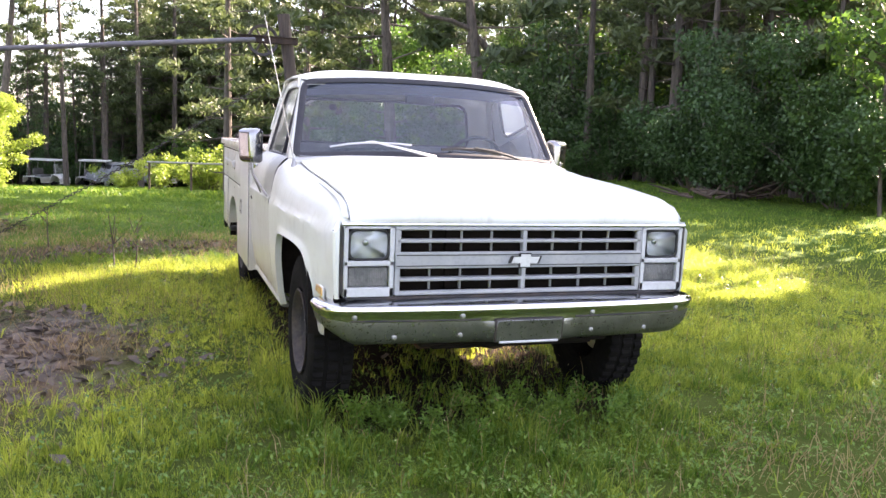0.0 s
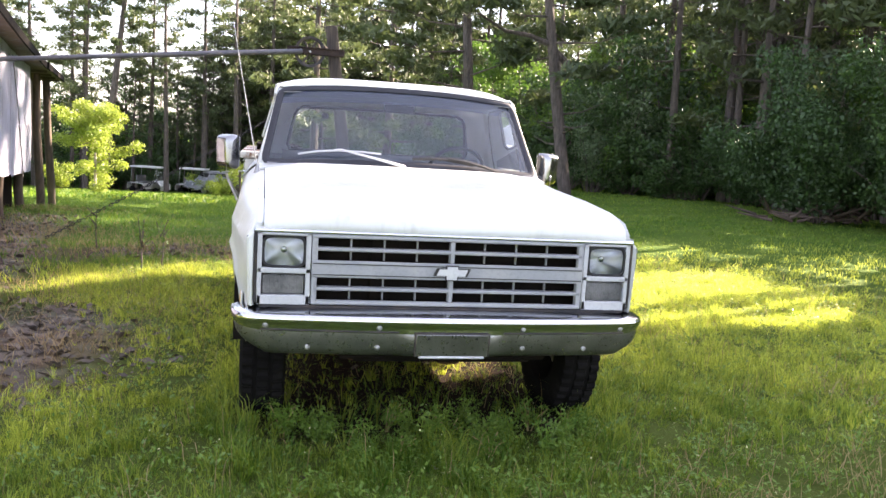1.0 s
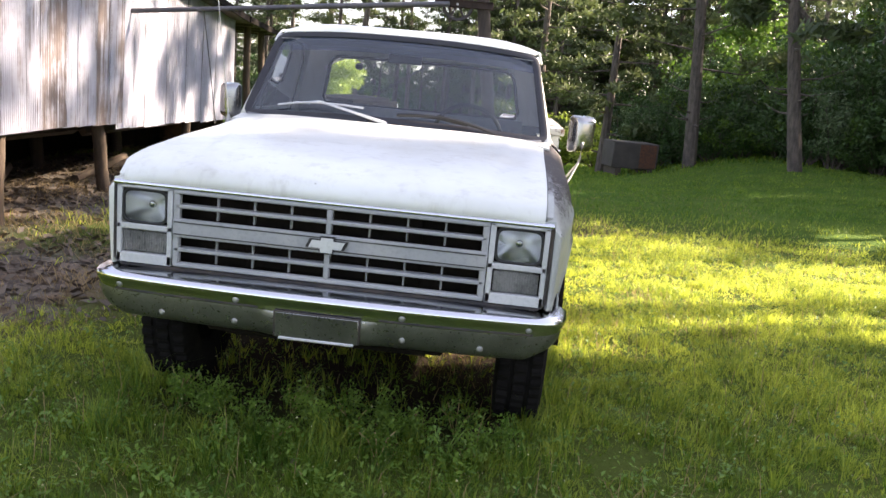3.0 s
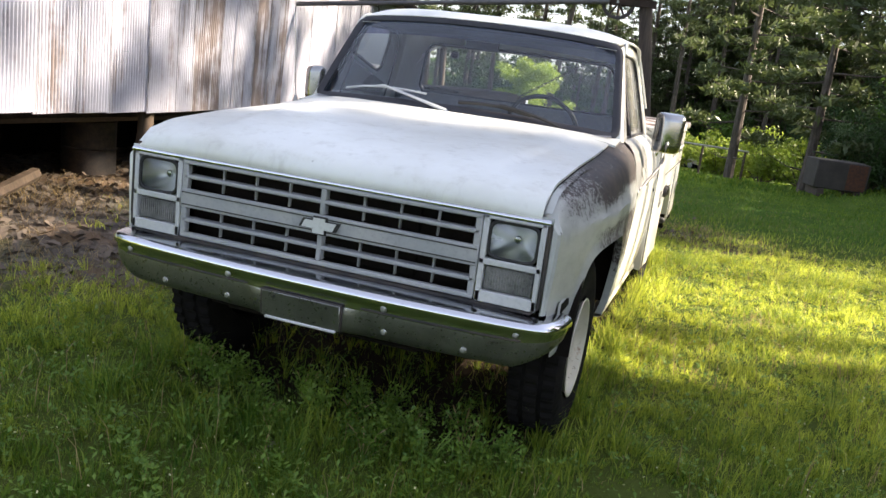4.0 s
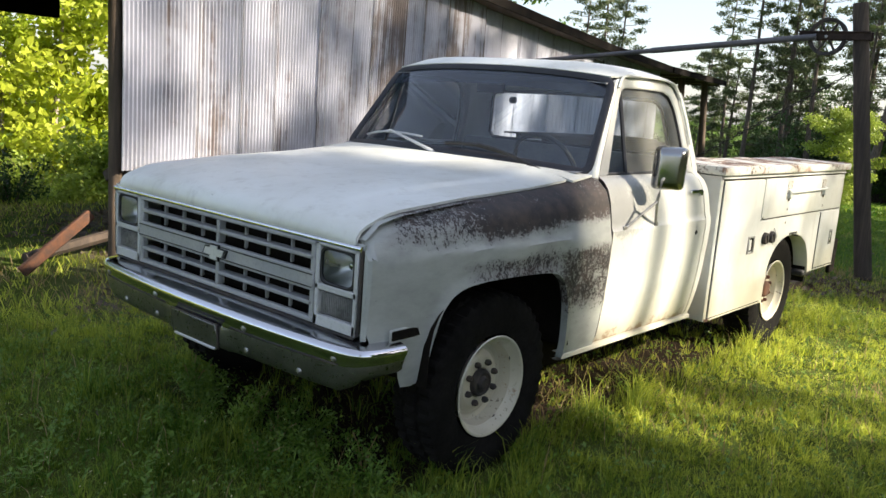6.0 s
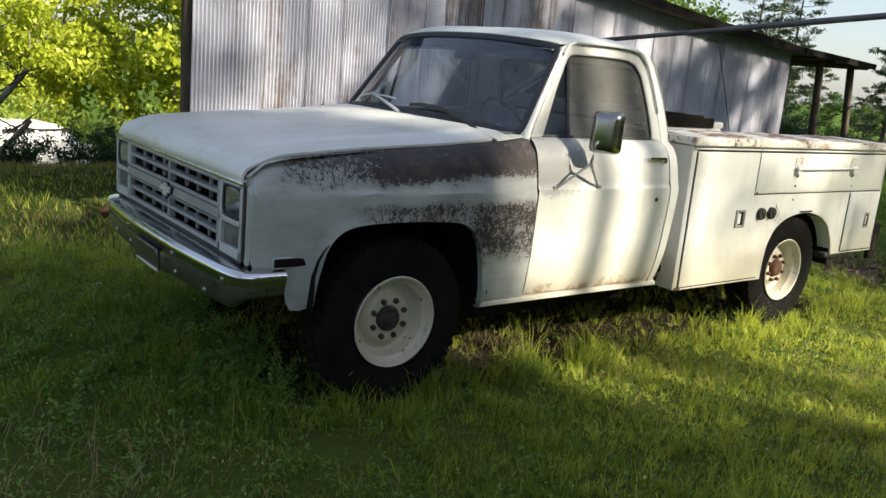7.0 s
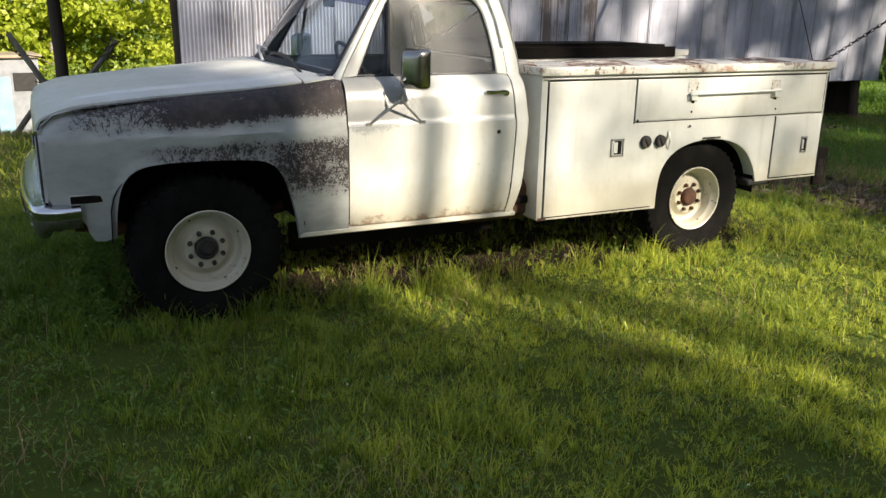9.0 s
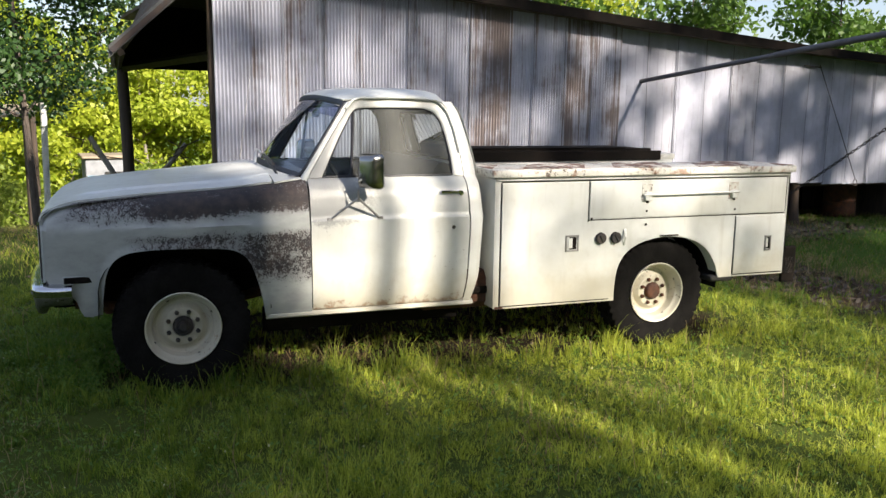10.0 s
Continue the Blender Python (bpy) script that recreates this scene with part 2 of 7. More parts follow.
def sheet_metal(name, zinc=(0.55, 0.56, 0.60), rust_lo=0.60, streak=1.0):
    """Galvanised roofing sheet: dull zinc, spangle, rust running down in streaks; each sheet differs."""
    m, nt, b = nodes_of(name)
    o = add(nt, "ShaderNodeObjectInfo")
    rnd = o.outputs["Random"]
    v = add(nt, "ShaderNodeVectorMath", [(0, coords(nt)), (1, add(nt, "ShaderNodeCombineXYZ", [(0, calc(nt, "MULTIPLY", rnd, 30.0)), (1, calc(nt, "MULTIPLY", rnd, 17.0))]).outputs[0])], operation="ADD").outputs[0]
    long = add(nt, "ShaderNodeMapping", [("Vector", v), ("Scale", (15.0, 15.0, 0.55))]).outputs[0]
    s = noise_tex(nt, 1.0, 6.0, 0.65, long)
    patch = noise_tex(nt, 2.2, 5.0, 0.6, v)
    col = blend(nt, ramp(nt, patch, 0.3, 0.7), zinc, tuple(c * 0.72 for c in zinc))
    col = blend(nt, calc(nt, "MULTIPLY", calc(nt, "SUBTRACT", rnd, 0.2), 0.35), col, (0.42, 0.40, 0.42))
    amount = calc(nt, "ADD", calc(nt, "ADD", calc(nt, "MULTIPLY", s, 0.62 * streak), calc(nt, "MULTIPLY", patch, 0.42)), calc(nt, "MULTIPLY", calc(nt, "SUBTRACT", rnd, 0.5), 0.25))
    rusty = ramp(nt, amount, rust_lo, rust_lo + 0.12)
    rc = blend(nt, noise_tex(nt, 9.0, 4.0, 0.6, v), (0.075, 0.055, 0.047), (0.21, 0.14, 0.095))
    col = blend(nt, calc(nt, "MULTIPLY", rusty, 0.75), col, rc)
    nt.links.new(col, b.inputs["Base Color"])
    b.inputs["Metallic"].default_value = 0.15
    b.inputs["Specular IOR Level"].default_value = 0.25
    r = add(nt, "ShaderNodeMapRange", [("Value", rusty), ("To Min", 0.62), ("To Max", 0.85)])
    nt.links.new(r.outputs[0], b.inputs["Roughness"])
    bump(nt, b, noise_tex(nt, 25.0, 3.0, 0.6, v), 0.12, 0.004)
    return m


def wood_mat(name, c1, c2, grain=(18.0, 18.0, 1.2)):
    m, nt, b = nodes_of(name)
    v = add(nt, "ShaderNodeMapping", [("Vector", coords(nt)), ("Scale", grain)]).outputs[0]
    n = noise_tex(nt, 1.4, 6.0, 0.65, v)
    col = blend(nt, ramp(nt, n, 0.3, 0.7), c1, c2)
    col = blend(nt, calc(nt, "MULTIPLY", ramp(nt, noise_tex(nt, 1.7), 0.5, 0.7), 0.4), col, tuple(c * 0.5 for c in c1))
    nt.links.new(col, b.inputs["Base Color"])
    b.inputs["Roughness"].default_value = 0.85
    bump(nt, b, n, 0.5, 0.01)
    return m


def chrome_mat():
    m, nt, b = nodes_of("chrome")
    n = noise_tex(nt, 30.0, 4.0, 0.7)
    col = blend(nt, ramp(nt, n, 0.62, 0.75), (0.60, 0.61, 0.66), (0.30, 0.28, 0.27))
    nt.links.new(col, b.inputs["Base Color"])
    b.inputs["Metallic"].default_value = 1.0
    r = add(nt, "ShaderNodeMapRange", [("Value", n), ("From Min", 0.4), ("From Max", 0.8), ("To Min", 0.09), ("To Max", 0.30)])
    nt.links.new(r.outputs[0], b.inputs["Roughness"])
    bump(nt, b, noise_tex(nt, 6.0, 2.0), 0.10, 0.006)
    return m


def ground_mat():
    """Lawn soil and thatch, with the bare muddy strip beside the barn and dry patches."""
    m, nt, b = nodes_of("lawn_ground")
    v = coords(nt)
    s = add(nt, "ShaderNodeSeparateXYZ", [(0, v)])
    x, y = s.outputs[0], s.outputs[1]
    n1, n2, n3 = noise_tex(nt, 0.5, 5.0), noise_tex(nt, 6.0, 6.0, 0.7), noise_tex(nt, 45.0, 4.0, 0.7)
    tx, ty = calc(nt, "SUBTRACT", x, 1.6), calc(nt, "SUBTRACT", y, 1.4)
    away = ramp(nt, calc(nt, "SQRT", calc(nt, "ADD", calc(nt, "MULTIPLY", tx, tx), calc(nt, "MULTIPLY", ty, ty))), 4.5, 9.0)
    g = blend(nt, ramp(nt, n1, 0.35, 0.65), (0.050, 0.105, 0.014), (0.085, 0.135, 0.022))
    g = blend(nt, away, blend(nt, n2, (0.045, 0.072, 0.012), (0.10, 0.12, 0.028)), g)  # thatch, darkened round the truck to put shade between the tufts
    g = blend(nt, calc(nt, "MULTIPLY", ramp(nt, n2, 0.45, 0.75), 0.7), g, (0.055, 0.09, 0.016))
    g = blend(nt, calc(nt, "MULTIPLY", ramp(nt, n3, 0.5, 0.8), 0.4), g, (0.14, 0.13, 0.05))
    wob = calc(nt, "MULTIPLY", calc(nt, "SUBTRACT", noise_tex(nt, 0.8, 4.0), 0.5), 1.8)
    lim = calc(nt, "ADD", calc(nt, "ADD", calc(nt, "ADD", x, wob), calc(nt, "MULTIPLY", y, 0.12)), calc(nt, "MULTIPLY", ramp(nt, y, 2.3, 3.2), 1.15))
    mud = calc(nt, "SUBTRACT", 1.0, ramp(nt, lim, -2.1, -1.3))
    mud = calc(nt, "MULTIPLY", mud, ramp(nt, calc(nt, "ADD", calc(nt, "ADD", y, wob), calc(nt, "MULTIPLY", x, 0.35)), -1.3, 0.2))
    near = calc(nt, "SUBTRACT", 1.0, ramp(nt, calc(nt, "ADD", y, wob), 9.0, 12.0))
    mud = calc(nt, "MULTIPLY", calc(nt, "MULTIPLY", mud, near), ramp(nt, x, -9.0, -6.5))
    gap = calc(nt, "MULTIPLY", band(nt, calc(nt, "ADD", y, wob), 2.2, 2.8, 3.7, 4.2), ramp(nt, x, -4.2, -3.2))
    mud = calc(nt, "MULTIPLY", mud, calc(nt, "SUBTRACT", 1.0, calc(nt, "MULTIPLY", gap, 0.85)))
    mc = blend(nt, ramp(nt, n2, 0.4, 0.62), (0.06, 0.052, 0.047), (0.21, 0.185, 0.165))
    mc = blend(nt, calc(nt, "MULTIPLY", ramp(nt, n1, 0.5, 0.62), 0.6), mc, (0.20, 0.125, 0.07))
    dx, dy = calc(nt, "MULTIPLY", calc(nt, "ADD", x, 0.8), 0.40), calc(nt, "SUBTRACT", y, 6.4)
    far = calc(nt, "SQRT", calc(nt, "ADD", calc(nt, "MULTIPLY", dx, dx), calc(nt, "MULTIPLY", calc(nt, "MULTIPLY", dy, dy), 1.8)))
    bare = calc(nt, "SUBTRACT", 1.0, ramp(nt, calc(nt, "ADD", far, wob), 0.7, 1.7))
    g = blend(nt, bare, g, blend(nt, n2, (0.045, 0.034, 0.024), (0.12, 0.085, 0.055)))
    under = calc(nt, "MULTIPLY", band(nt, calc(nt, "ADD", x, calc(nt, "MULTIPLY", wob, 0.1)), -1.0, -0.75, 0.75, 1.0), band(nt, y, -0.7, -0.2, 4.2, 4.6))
    g = blend(nt, under, g, blend(nt, n2, (0.020, 0.015, 0.011), (0.050, 0.036, 0.025)))  # bare dirt where no grass grows, darkened to put the truck's shade in
    col = blend(nt, mud, g, mc)
    nt.links.new(col, b.inputs["Base Color"])
    b.inputs["Roughness"].default_value = 0.95
    b.inputs["Specular IOR Level"].default_value = 0.05
    bump(nt, b, calc(nt, "ADD", n3, n2), 0.7, 0.04)
    return m


PAINT = white_paint("old_white_paint", (0.70, 0.71, 0.685))
PAINT_DOOR = white_paint("door_white_paint", rust=0.58, chips=0.68, scuff=True)
PAINT_BOX = white_paint("box_white_paint", (0.62, 0.63, 0.615), rust=0.62)
PAINT_LID = white_paint("lid_white_paint", (0.62, 0.61, 0.57), rust=0.42, chips=0.54)
BADGE = plain("silver_badge", (0.62, 0.63, 0.64), (0.55, 0.55, 0.56), 9, 0.35, 0.3, relief=0.03)
PAINT_WHEEL = white_paint("wheel_white_paint", (0.64, 0.63, 0.57), rust=0.50, chips=0.60)
FENDER_WORN = worn_fender()
CHROME = chrome_mat()
# dull chrome, darkened so the grass's dark reflection sits in the colour
DIM_CHROME = plain("dim_bumper_chrome", (0.27, 0.27, 0.26), (0.19, 0.19, 0.18), 6, 0.24, 0.9, relief=0.05)
GRILLE = plain("grey_grille_plastic", (0.29, 0.30, 0.31), (0.35, 0.35, 0.35), 5, 0.42, relief=0.04)
BEZEL = plain("grey_bezel_plastic", (0.44, 0.45, 0.45), (0.50, 0.50, 0.50), 5, 0.45, relief=0.04)
BLACK = plain("black_plastic", (0.012, 0.012, 0.013), (0.022, 0.021, 0.021), 8, 0.5, relief=0.08)
GASKET = plain("black_rubber_gasket", (0.012, 0.012, 0.018), (0.02, 0.02, 0.026), 8, 0.42, relief=0.05)
# near-black, so recesses and undersides carry their shade in the base colour
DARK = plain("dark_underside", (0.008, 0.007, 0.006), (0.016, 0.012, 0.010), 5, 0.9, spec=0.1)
RUST = plain("rusty_iron", (0.13, 0.055, 0.03), (0.07, 0.04, 0.03), 14, 0.85, 0.2, relief=0.4)
TYRE = plain("worn_tyre_rubber", (0.006, 0.0056, 0.0053), (0.011, 0.010, 0.0095), 9, 0.85, relief=0.2, spec=0.1)
CABIN = plain("grey_cab_trim", (0.22, 0.22, 0.24), (0.28, 0.28, 0.29), 4, 0.7)
SEAT = plain("grey_seat_vinyl", (0.13, 0.13, 0.14), (0.18, 0.17, 0.165), 4, 0.6)
GLASS = glass("clear_glass", (0.84, 0.92, 1.0), 0.012, 1.65, dust_sheen=0.055)
GLASS_CLEAR = glass("back_window_glass", (0.90, 0.93, 0.94), 0.012, 1.5, dust_sheen=0.06)
GLASS_TINT = glass("blue_tinted_glass", (0.26, 0.27, 0.50), 0.01, 1.62, dust_sheen=0.16)
# side film is dirt plus the sun's hazy reflection, both in its colour
GLASS_SIDE = glass("dirt_sheen_side_glass", (0.82, 0.86, 0.85), 0.05, 1.55, dust_sheen=0.46, film=(0.50, 0.50, 0.47))
LENS = glass("headlight_lens", (0.82, 0.84, 0.84), 0.03, 1.5, dust_sheen=0.05)
REFLECTOR = plain("silver_reflector", (0.80, 0.80, 0.80), (0.70, 0.70, 0.71), 5, 0.26, 1.0, fine=16.0, relief=0.12, dist=0.006)
SIGNAL = plain("smoked_signal_lens", (0.13, 0.13, 0.13), (0.24, 0.235, 0.23), 14, 0.22, relief=0.1)
AMBER = plain("faded_amber_lens", (0.62, 0.34, 0.10), (0.7, 0.5, 0.26), 20, 0.3)
STEEL = plain("dull_steel", (0.42, 0.42, 0.42), (0.30, 0.29, 0.28), 12, 0.38, 0.9)
DARKSTEEL = plain("dark_painted_steel", (0.035, 0.034, 0.036), (0.075, 0.06, 0.052), 10, 0.6, 0.4)
IRON = plain("rusty_dark_iron", (0.022, 0.014, 0.012), (0.042, 0.026, 0.021), 9, 0.75, 0.2)
PALE_EDGE = plain("grey_weathered_board", (0.20, 0.20, 0.19), (0.13, 0.13, 0.125), 5, 0.85)
PIPE = plain("grey_pipe_steel", (0.10, 0.10, 0.115), (0.15, 0.14, 0.145), 6, 0.55, 0.4)
MIRROR = plain("mirror_glass", (0.85, 0.86, 0.86), (0.83, 0.84, 0.84), 3, 0.02, 1.0, relief=0)
MIRROR_BACK = plain("stainless_mirror_shell", (0.34, 0.34, 0.345), (0.27, 0.27, 0.27), 5, 0.13, 1.0, fine=9.0, relief=0.012)
BOXTOP = flaked("flaking_lid_paint")
ZINC = sheet_metal("corrugated_zinc", (0.50, 0.51, 0.595), 0.535)
ZINC_FLAT = sheet_metal("flat_zinc", (0.50, 0.51, 0.61), 0.64, 0.9)
ZINC_ROOF = sheet_metal("dark_roof_zinc", (0.085, 0.075, 0.075), 0.45)
WOOD_OLD = wood_mat("weathered_wood", (0.115, 0.08, 0.055), (0.055, 0.04, 0.03))
WOOD_DARK = wood_mat("dark_creosote_wood", (0.045, 0.034, 0.028), (0.085, 0.06, 0.045))
WOOD_GREY = wood_mat("grey_pole_wood", (0.075, 0.057, 0.048), (0.032, 0.025, 0.022))
BARK = wood_mat("pine_bark", (0.045, 0.035, 0.030), (0.125, 0.098, 0.083), (9, 9, 2.0))
BARK_PALE = wood_mat("pale_bark", (0.32, 0.29, 0.25), (0.18, 0.15, 0.12), (9, 9, 2.0))
NEEDLES = leaf_mat("pine_needles", (0.036, 0.060, 0.022), (0.115, 0.145, 0.050), 0.36)
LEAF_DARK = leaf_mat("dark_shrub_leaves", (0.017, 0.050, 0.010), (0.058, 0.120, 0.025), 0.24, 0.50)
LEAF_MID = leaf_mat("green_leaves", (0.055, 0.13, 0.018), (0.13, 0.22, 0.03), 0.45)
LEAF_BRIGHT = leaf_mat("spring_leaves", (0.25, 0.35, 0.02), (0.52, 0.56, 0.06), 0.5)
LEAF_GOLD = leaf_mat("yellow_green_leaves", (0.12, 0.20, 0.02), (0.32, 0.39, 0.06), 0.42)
LEAF_PALE = leaf_mat("pale_shrub_leaves", (0.05, 0.11, 0.03), (0.22, 0.28, 0.15), 0.35, 0.35)
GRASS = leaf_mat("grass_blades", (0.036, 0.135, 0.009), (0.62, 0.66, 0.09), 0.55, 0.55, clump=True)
WEED = leaf_mat("weed_leaves", (0.07, 0.165, 0.018), (0.21, 0.32, 0.045), 0.45, 0.45)
SEED = leaf_mat("pale_seed_heads", (0.45, 0.42, 0.18), (0.72, 0.68, 0.40), 0.3, 0.7)
STRAW = leaf_mat("dry_grass", (0.28, 0.20, 0.09), (0.42, 0.32, 0.16), 0.4, 0.7)
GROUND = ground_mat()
LITTER = leaf_mat("dead_leaf_litter", (0.050, 0.040, 0.033), (0.20, 0.155, 0.115), 0.1, 0.8)


# ---------------------------------------------------------------- mesh helpers
def finish(name, me, mat, parent=None, label="", smooth=True, angle=38):
    ob = new(name, me)
    me.materials.append(mat)
    if smooth:
        me.polygons.foreach_set("use_smooth", [True] * len(me.polygons))
        me.set_sharp_from_angle(angle=radians(angle))
    if parent:
        ob.parent = parent
    if label:
        ob["label"] = label
    return ob


def part(name, bm, mat, parent=None, label="", smooth=True, angle=38):
    me = bpy.data.meshes.new(name)
    bmesh.ops.recalc_face_normals(bm, faces=bm.faces)
    bm.to_mesh(me)
    bm.free()
    return finish(name, me, mat, parent, label, smooth, angle)


def thing(name, label, category, at=(0, 0, 0), turn=0.0, group="", kind=""):
    e = new(name)
    e.empty_display_size = 0.2
    e.matrix_basis = pose(*at, 0, 0, turn)
    return tagged(e, label, category, group, kind)


def put_grid(bm, rows):
    vs = [[bm.verts.new(p) for p in r] for r in rows]
    for a, b in zip(vs, vs[1:]):
        for i in range(len(a) - 1):
            quad = [a[i], a[i + 1], b[i + 1], b[i]]
            if len({tuple(round(c, 6) for c in q.co) for q in quad}) == 4:
                bm.faces.new(quad)
    return vs


def skin(rows, thick=0.0, close=False):
    """A sheet over rows of points; with a thickness it becomes a closed shell."""
    if close:
        rows = [list(r) + [r[0]] for r in rows]
    bm = bmesh.new()
    put_grid(bm, rows)
    bmesh.ops.remove_doubles(bm, verts=bm.verts, dist=1e-5)
    if thick:
        bmesh.ops.recalc_face_normals(bm, faces=bm.faces)
        bmesh.ops.solidify(bm, geom=bm.faces[:], thickness=thick)
    return bm


def box(size, at=(0, 0, 0), bevel=0.0, m=None, bm=None, seg=1):
    b2 = bmesh.new()
    bmesh.ops.create_cube(b2, size=1.0, matrix=Matrix.Diagonal((*size, 1)))
    if bevel:
        bmesh.ops.bevel(b2, geom=b2.edges[:], offset=bevel, segments=seg, affect="EDGES", profile=0.6)
    bmesh.ops.transform(b2, matrix=Matrix.Translation(at) @ (m or Matrix()), verts=b2.verts)
    if bm is None:
        return b2
    me = bpy.data.meshes.new("tmp")
    b2.to_mesh(me)
    b2.free()
    bm.from_mesh(me)
    bpy.data.meshes.remove(me)
    return bm


def tube(path, r, n=8, bm=None, taper=None, cap=True):
    bm = bm or bmesh.new()
    path = [Vector(p) for p in path]
    rings = []
    up = Vector((0.13, 0.21, 1)).normalized()
    for i, p in enumerate(path):
        d = (path[min(i + 1, len(path) - 1)] - path[max(i - 1, 0)]).normalized()
        a = d.cross(up)
        a = (a if a.length > 1e-3 else d.cross(Vector((1, 0, 0)))).normalized()
        b = d.cross(a)
        rr = float(r if taper is None else taper[i])
        rings.append([bm.verts.new(p + rr * (math.cos(t) * a + math.sin(t) * b)) for t in (2 * math.pi * k / n for k in range(n))])
    for q, s in zip(rings, rings[1:]):
        for k in range(n):
            bm.faces.new((q[k], q[(k + 1) % n], s[(k + 1) % n], s[k]))
    if cap:
        bm.faces.new(rings[0])
        bm.faces.new(rings[-1][::-1])
    return bm


def lathe(profile, n=40, axis="x", at=(0, 0, 0), bm=None, cap=True):
    """Turns (radius, along) pairs round an axis through a point."""
    bm = bm or bmesh.new()
    rings = []
    for r, a in profile:
        ring = []
        for k in range(n):
            t = 2 * math.pi * k / n
            c, s = r * math.cos(t), r * math.sin(t)
            ring.append(bm.verts.new(Vector(at) + Vector((a, c, s) if axis == "x" else (c, a, s) if axis == "y" else (c, s, a))))
        rings.append(ring)
    for q, s in zip(rings, rings[1:]):
        for k in range(n):
            bm.faces.new((q[k], q[(k + 1) % n], s[(k + 1) % n], s[k]))
    if cap and profile[0][0] > 0.0005:
        bm.faces.new(rings[0])
    if cap and profile[-1][0] > 0.0005:
        bm.faces.new(rings[-1])
    bmesh.ops.remove_doubles(bm, verts=bm.verts, dist=1e-5)
    return bm


def lerp(a, b, t):
    return a + (b - a) * t


def table(pairs):
    xs, ys = zip(*pairs)
    return lambda v: float(np.interp(v, xs, ys))


def resample(pts, n):
    """n points at even steps along a polyline, after one round of corner smoothing."""
    p = np.array(pts, float)
    d = np.r_[0, np.cumsum(np.linalg.norm(np.diff(p, axis=0), axis=1))]
    u = np.linspace(0, d[-1], n)
    return np.stack([np.interp(u, d, p[:, k]) for k in range(p.shape[1])], 1)


def smooth_curve(pts, n):
    """A Catmull-Rom curve through points, n samples."""
    p = [Vector(q) for q in pts]
    p = [p[0] * 2 - p[1]] + p + [p[-1] * 2 - p[-2]]
    out = []
    for i in range(1, len(p) - 2):
        for k in range(12):
            t = k / 12
            a, b, c, d = p[i - 1], p[i], p[i + 1], p[i + 2]
            out.append(0.5 * ((2 * b) + (c - a) * t + (2 * a - 5 * b + 4 * c - d) * t * t + (3 * b - a - 3 * c + d) * t ** 3))
    out.append(p[-2])
    return resample([tuple(v) for v in out], n)


def flip(bm):
    """The mirror image across x = 0."""
    bmesh.ops.transform(bm, matrix=Matrix.Diagonal((-1, 1, 1, 1)), verts=bm.verts)
    return bm


# ---------------------------------------------------------------- the pickup truck
# x to its left side, y to its tail, z up; the front axle stands over the origin.
truck = thing("pickup_truck", "old white pickup truck with flaking paint and service boxes", "truck")

crest = table([(-0.74, 1.072), (-0.728, 1.100), (-0.70, 1.119), (-0.66, 1.135), (-0.56, 1.155), (-0.2, 1.188), (0.27, 1.216), (0.53, 1.24), (0.76, 1.275)])
low_x = table([(0.40, 0.930), (0.46, 0.950), (0.52, 0.965), (0.70, 0.988), (0.90, 1.0), (1.022, 1.003), (1.03, 1.002)])
high_x = table([(0, 1.002), (0.06, 0.990), (0.3, 0.982), (0.6, 0.966), (0.8, 0.945), (0.93, 0.915), (1, 0.886)])


def side_x(y, z):
    """Half width of the body's side at a place along the truck and a height."""
    top = crest(y) if y < 0.76 else 1.285
    x = low_x(z) if z <= 1.03 else high_x((z - 1.03) / max(0.02, top - 1.03))
    if y < 0.1:
        x -= 0.092 * ((0.1 - y) / 0.84) ** 1.6
    return x


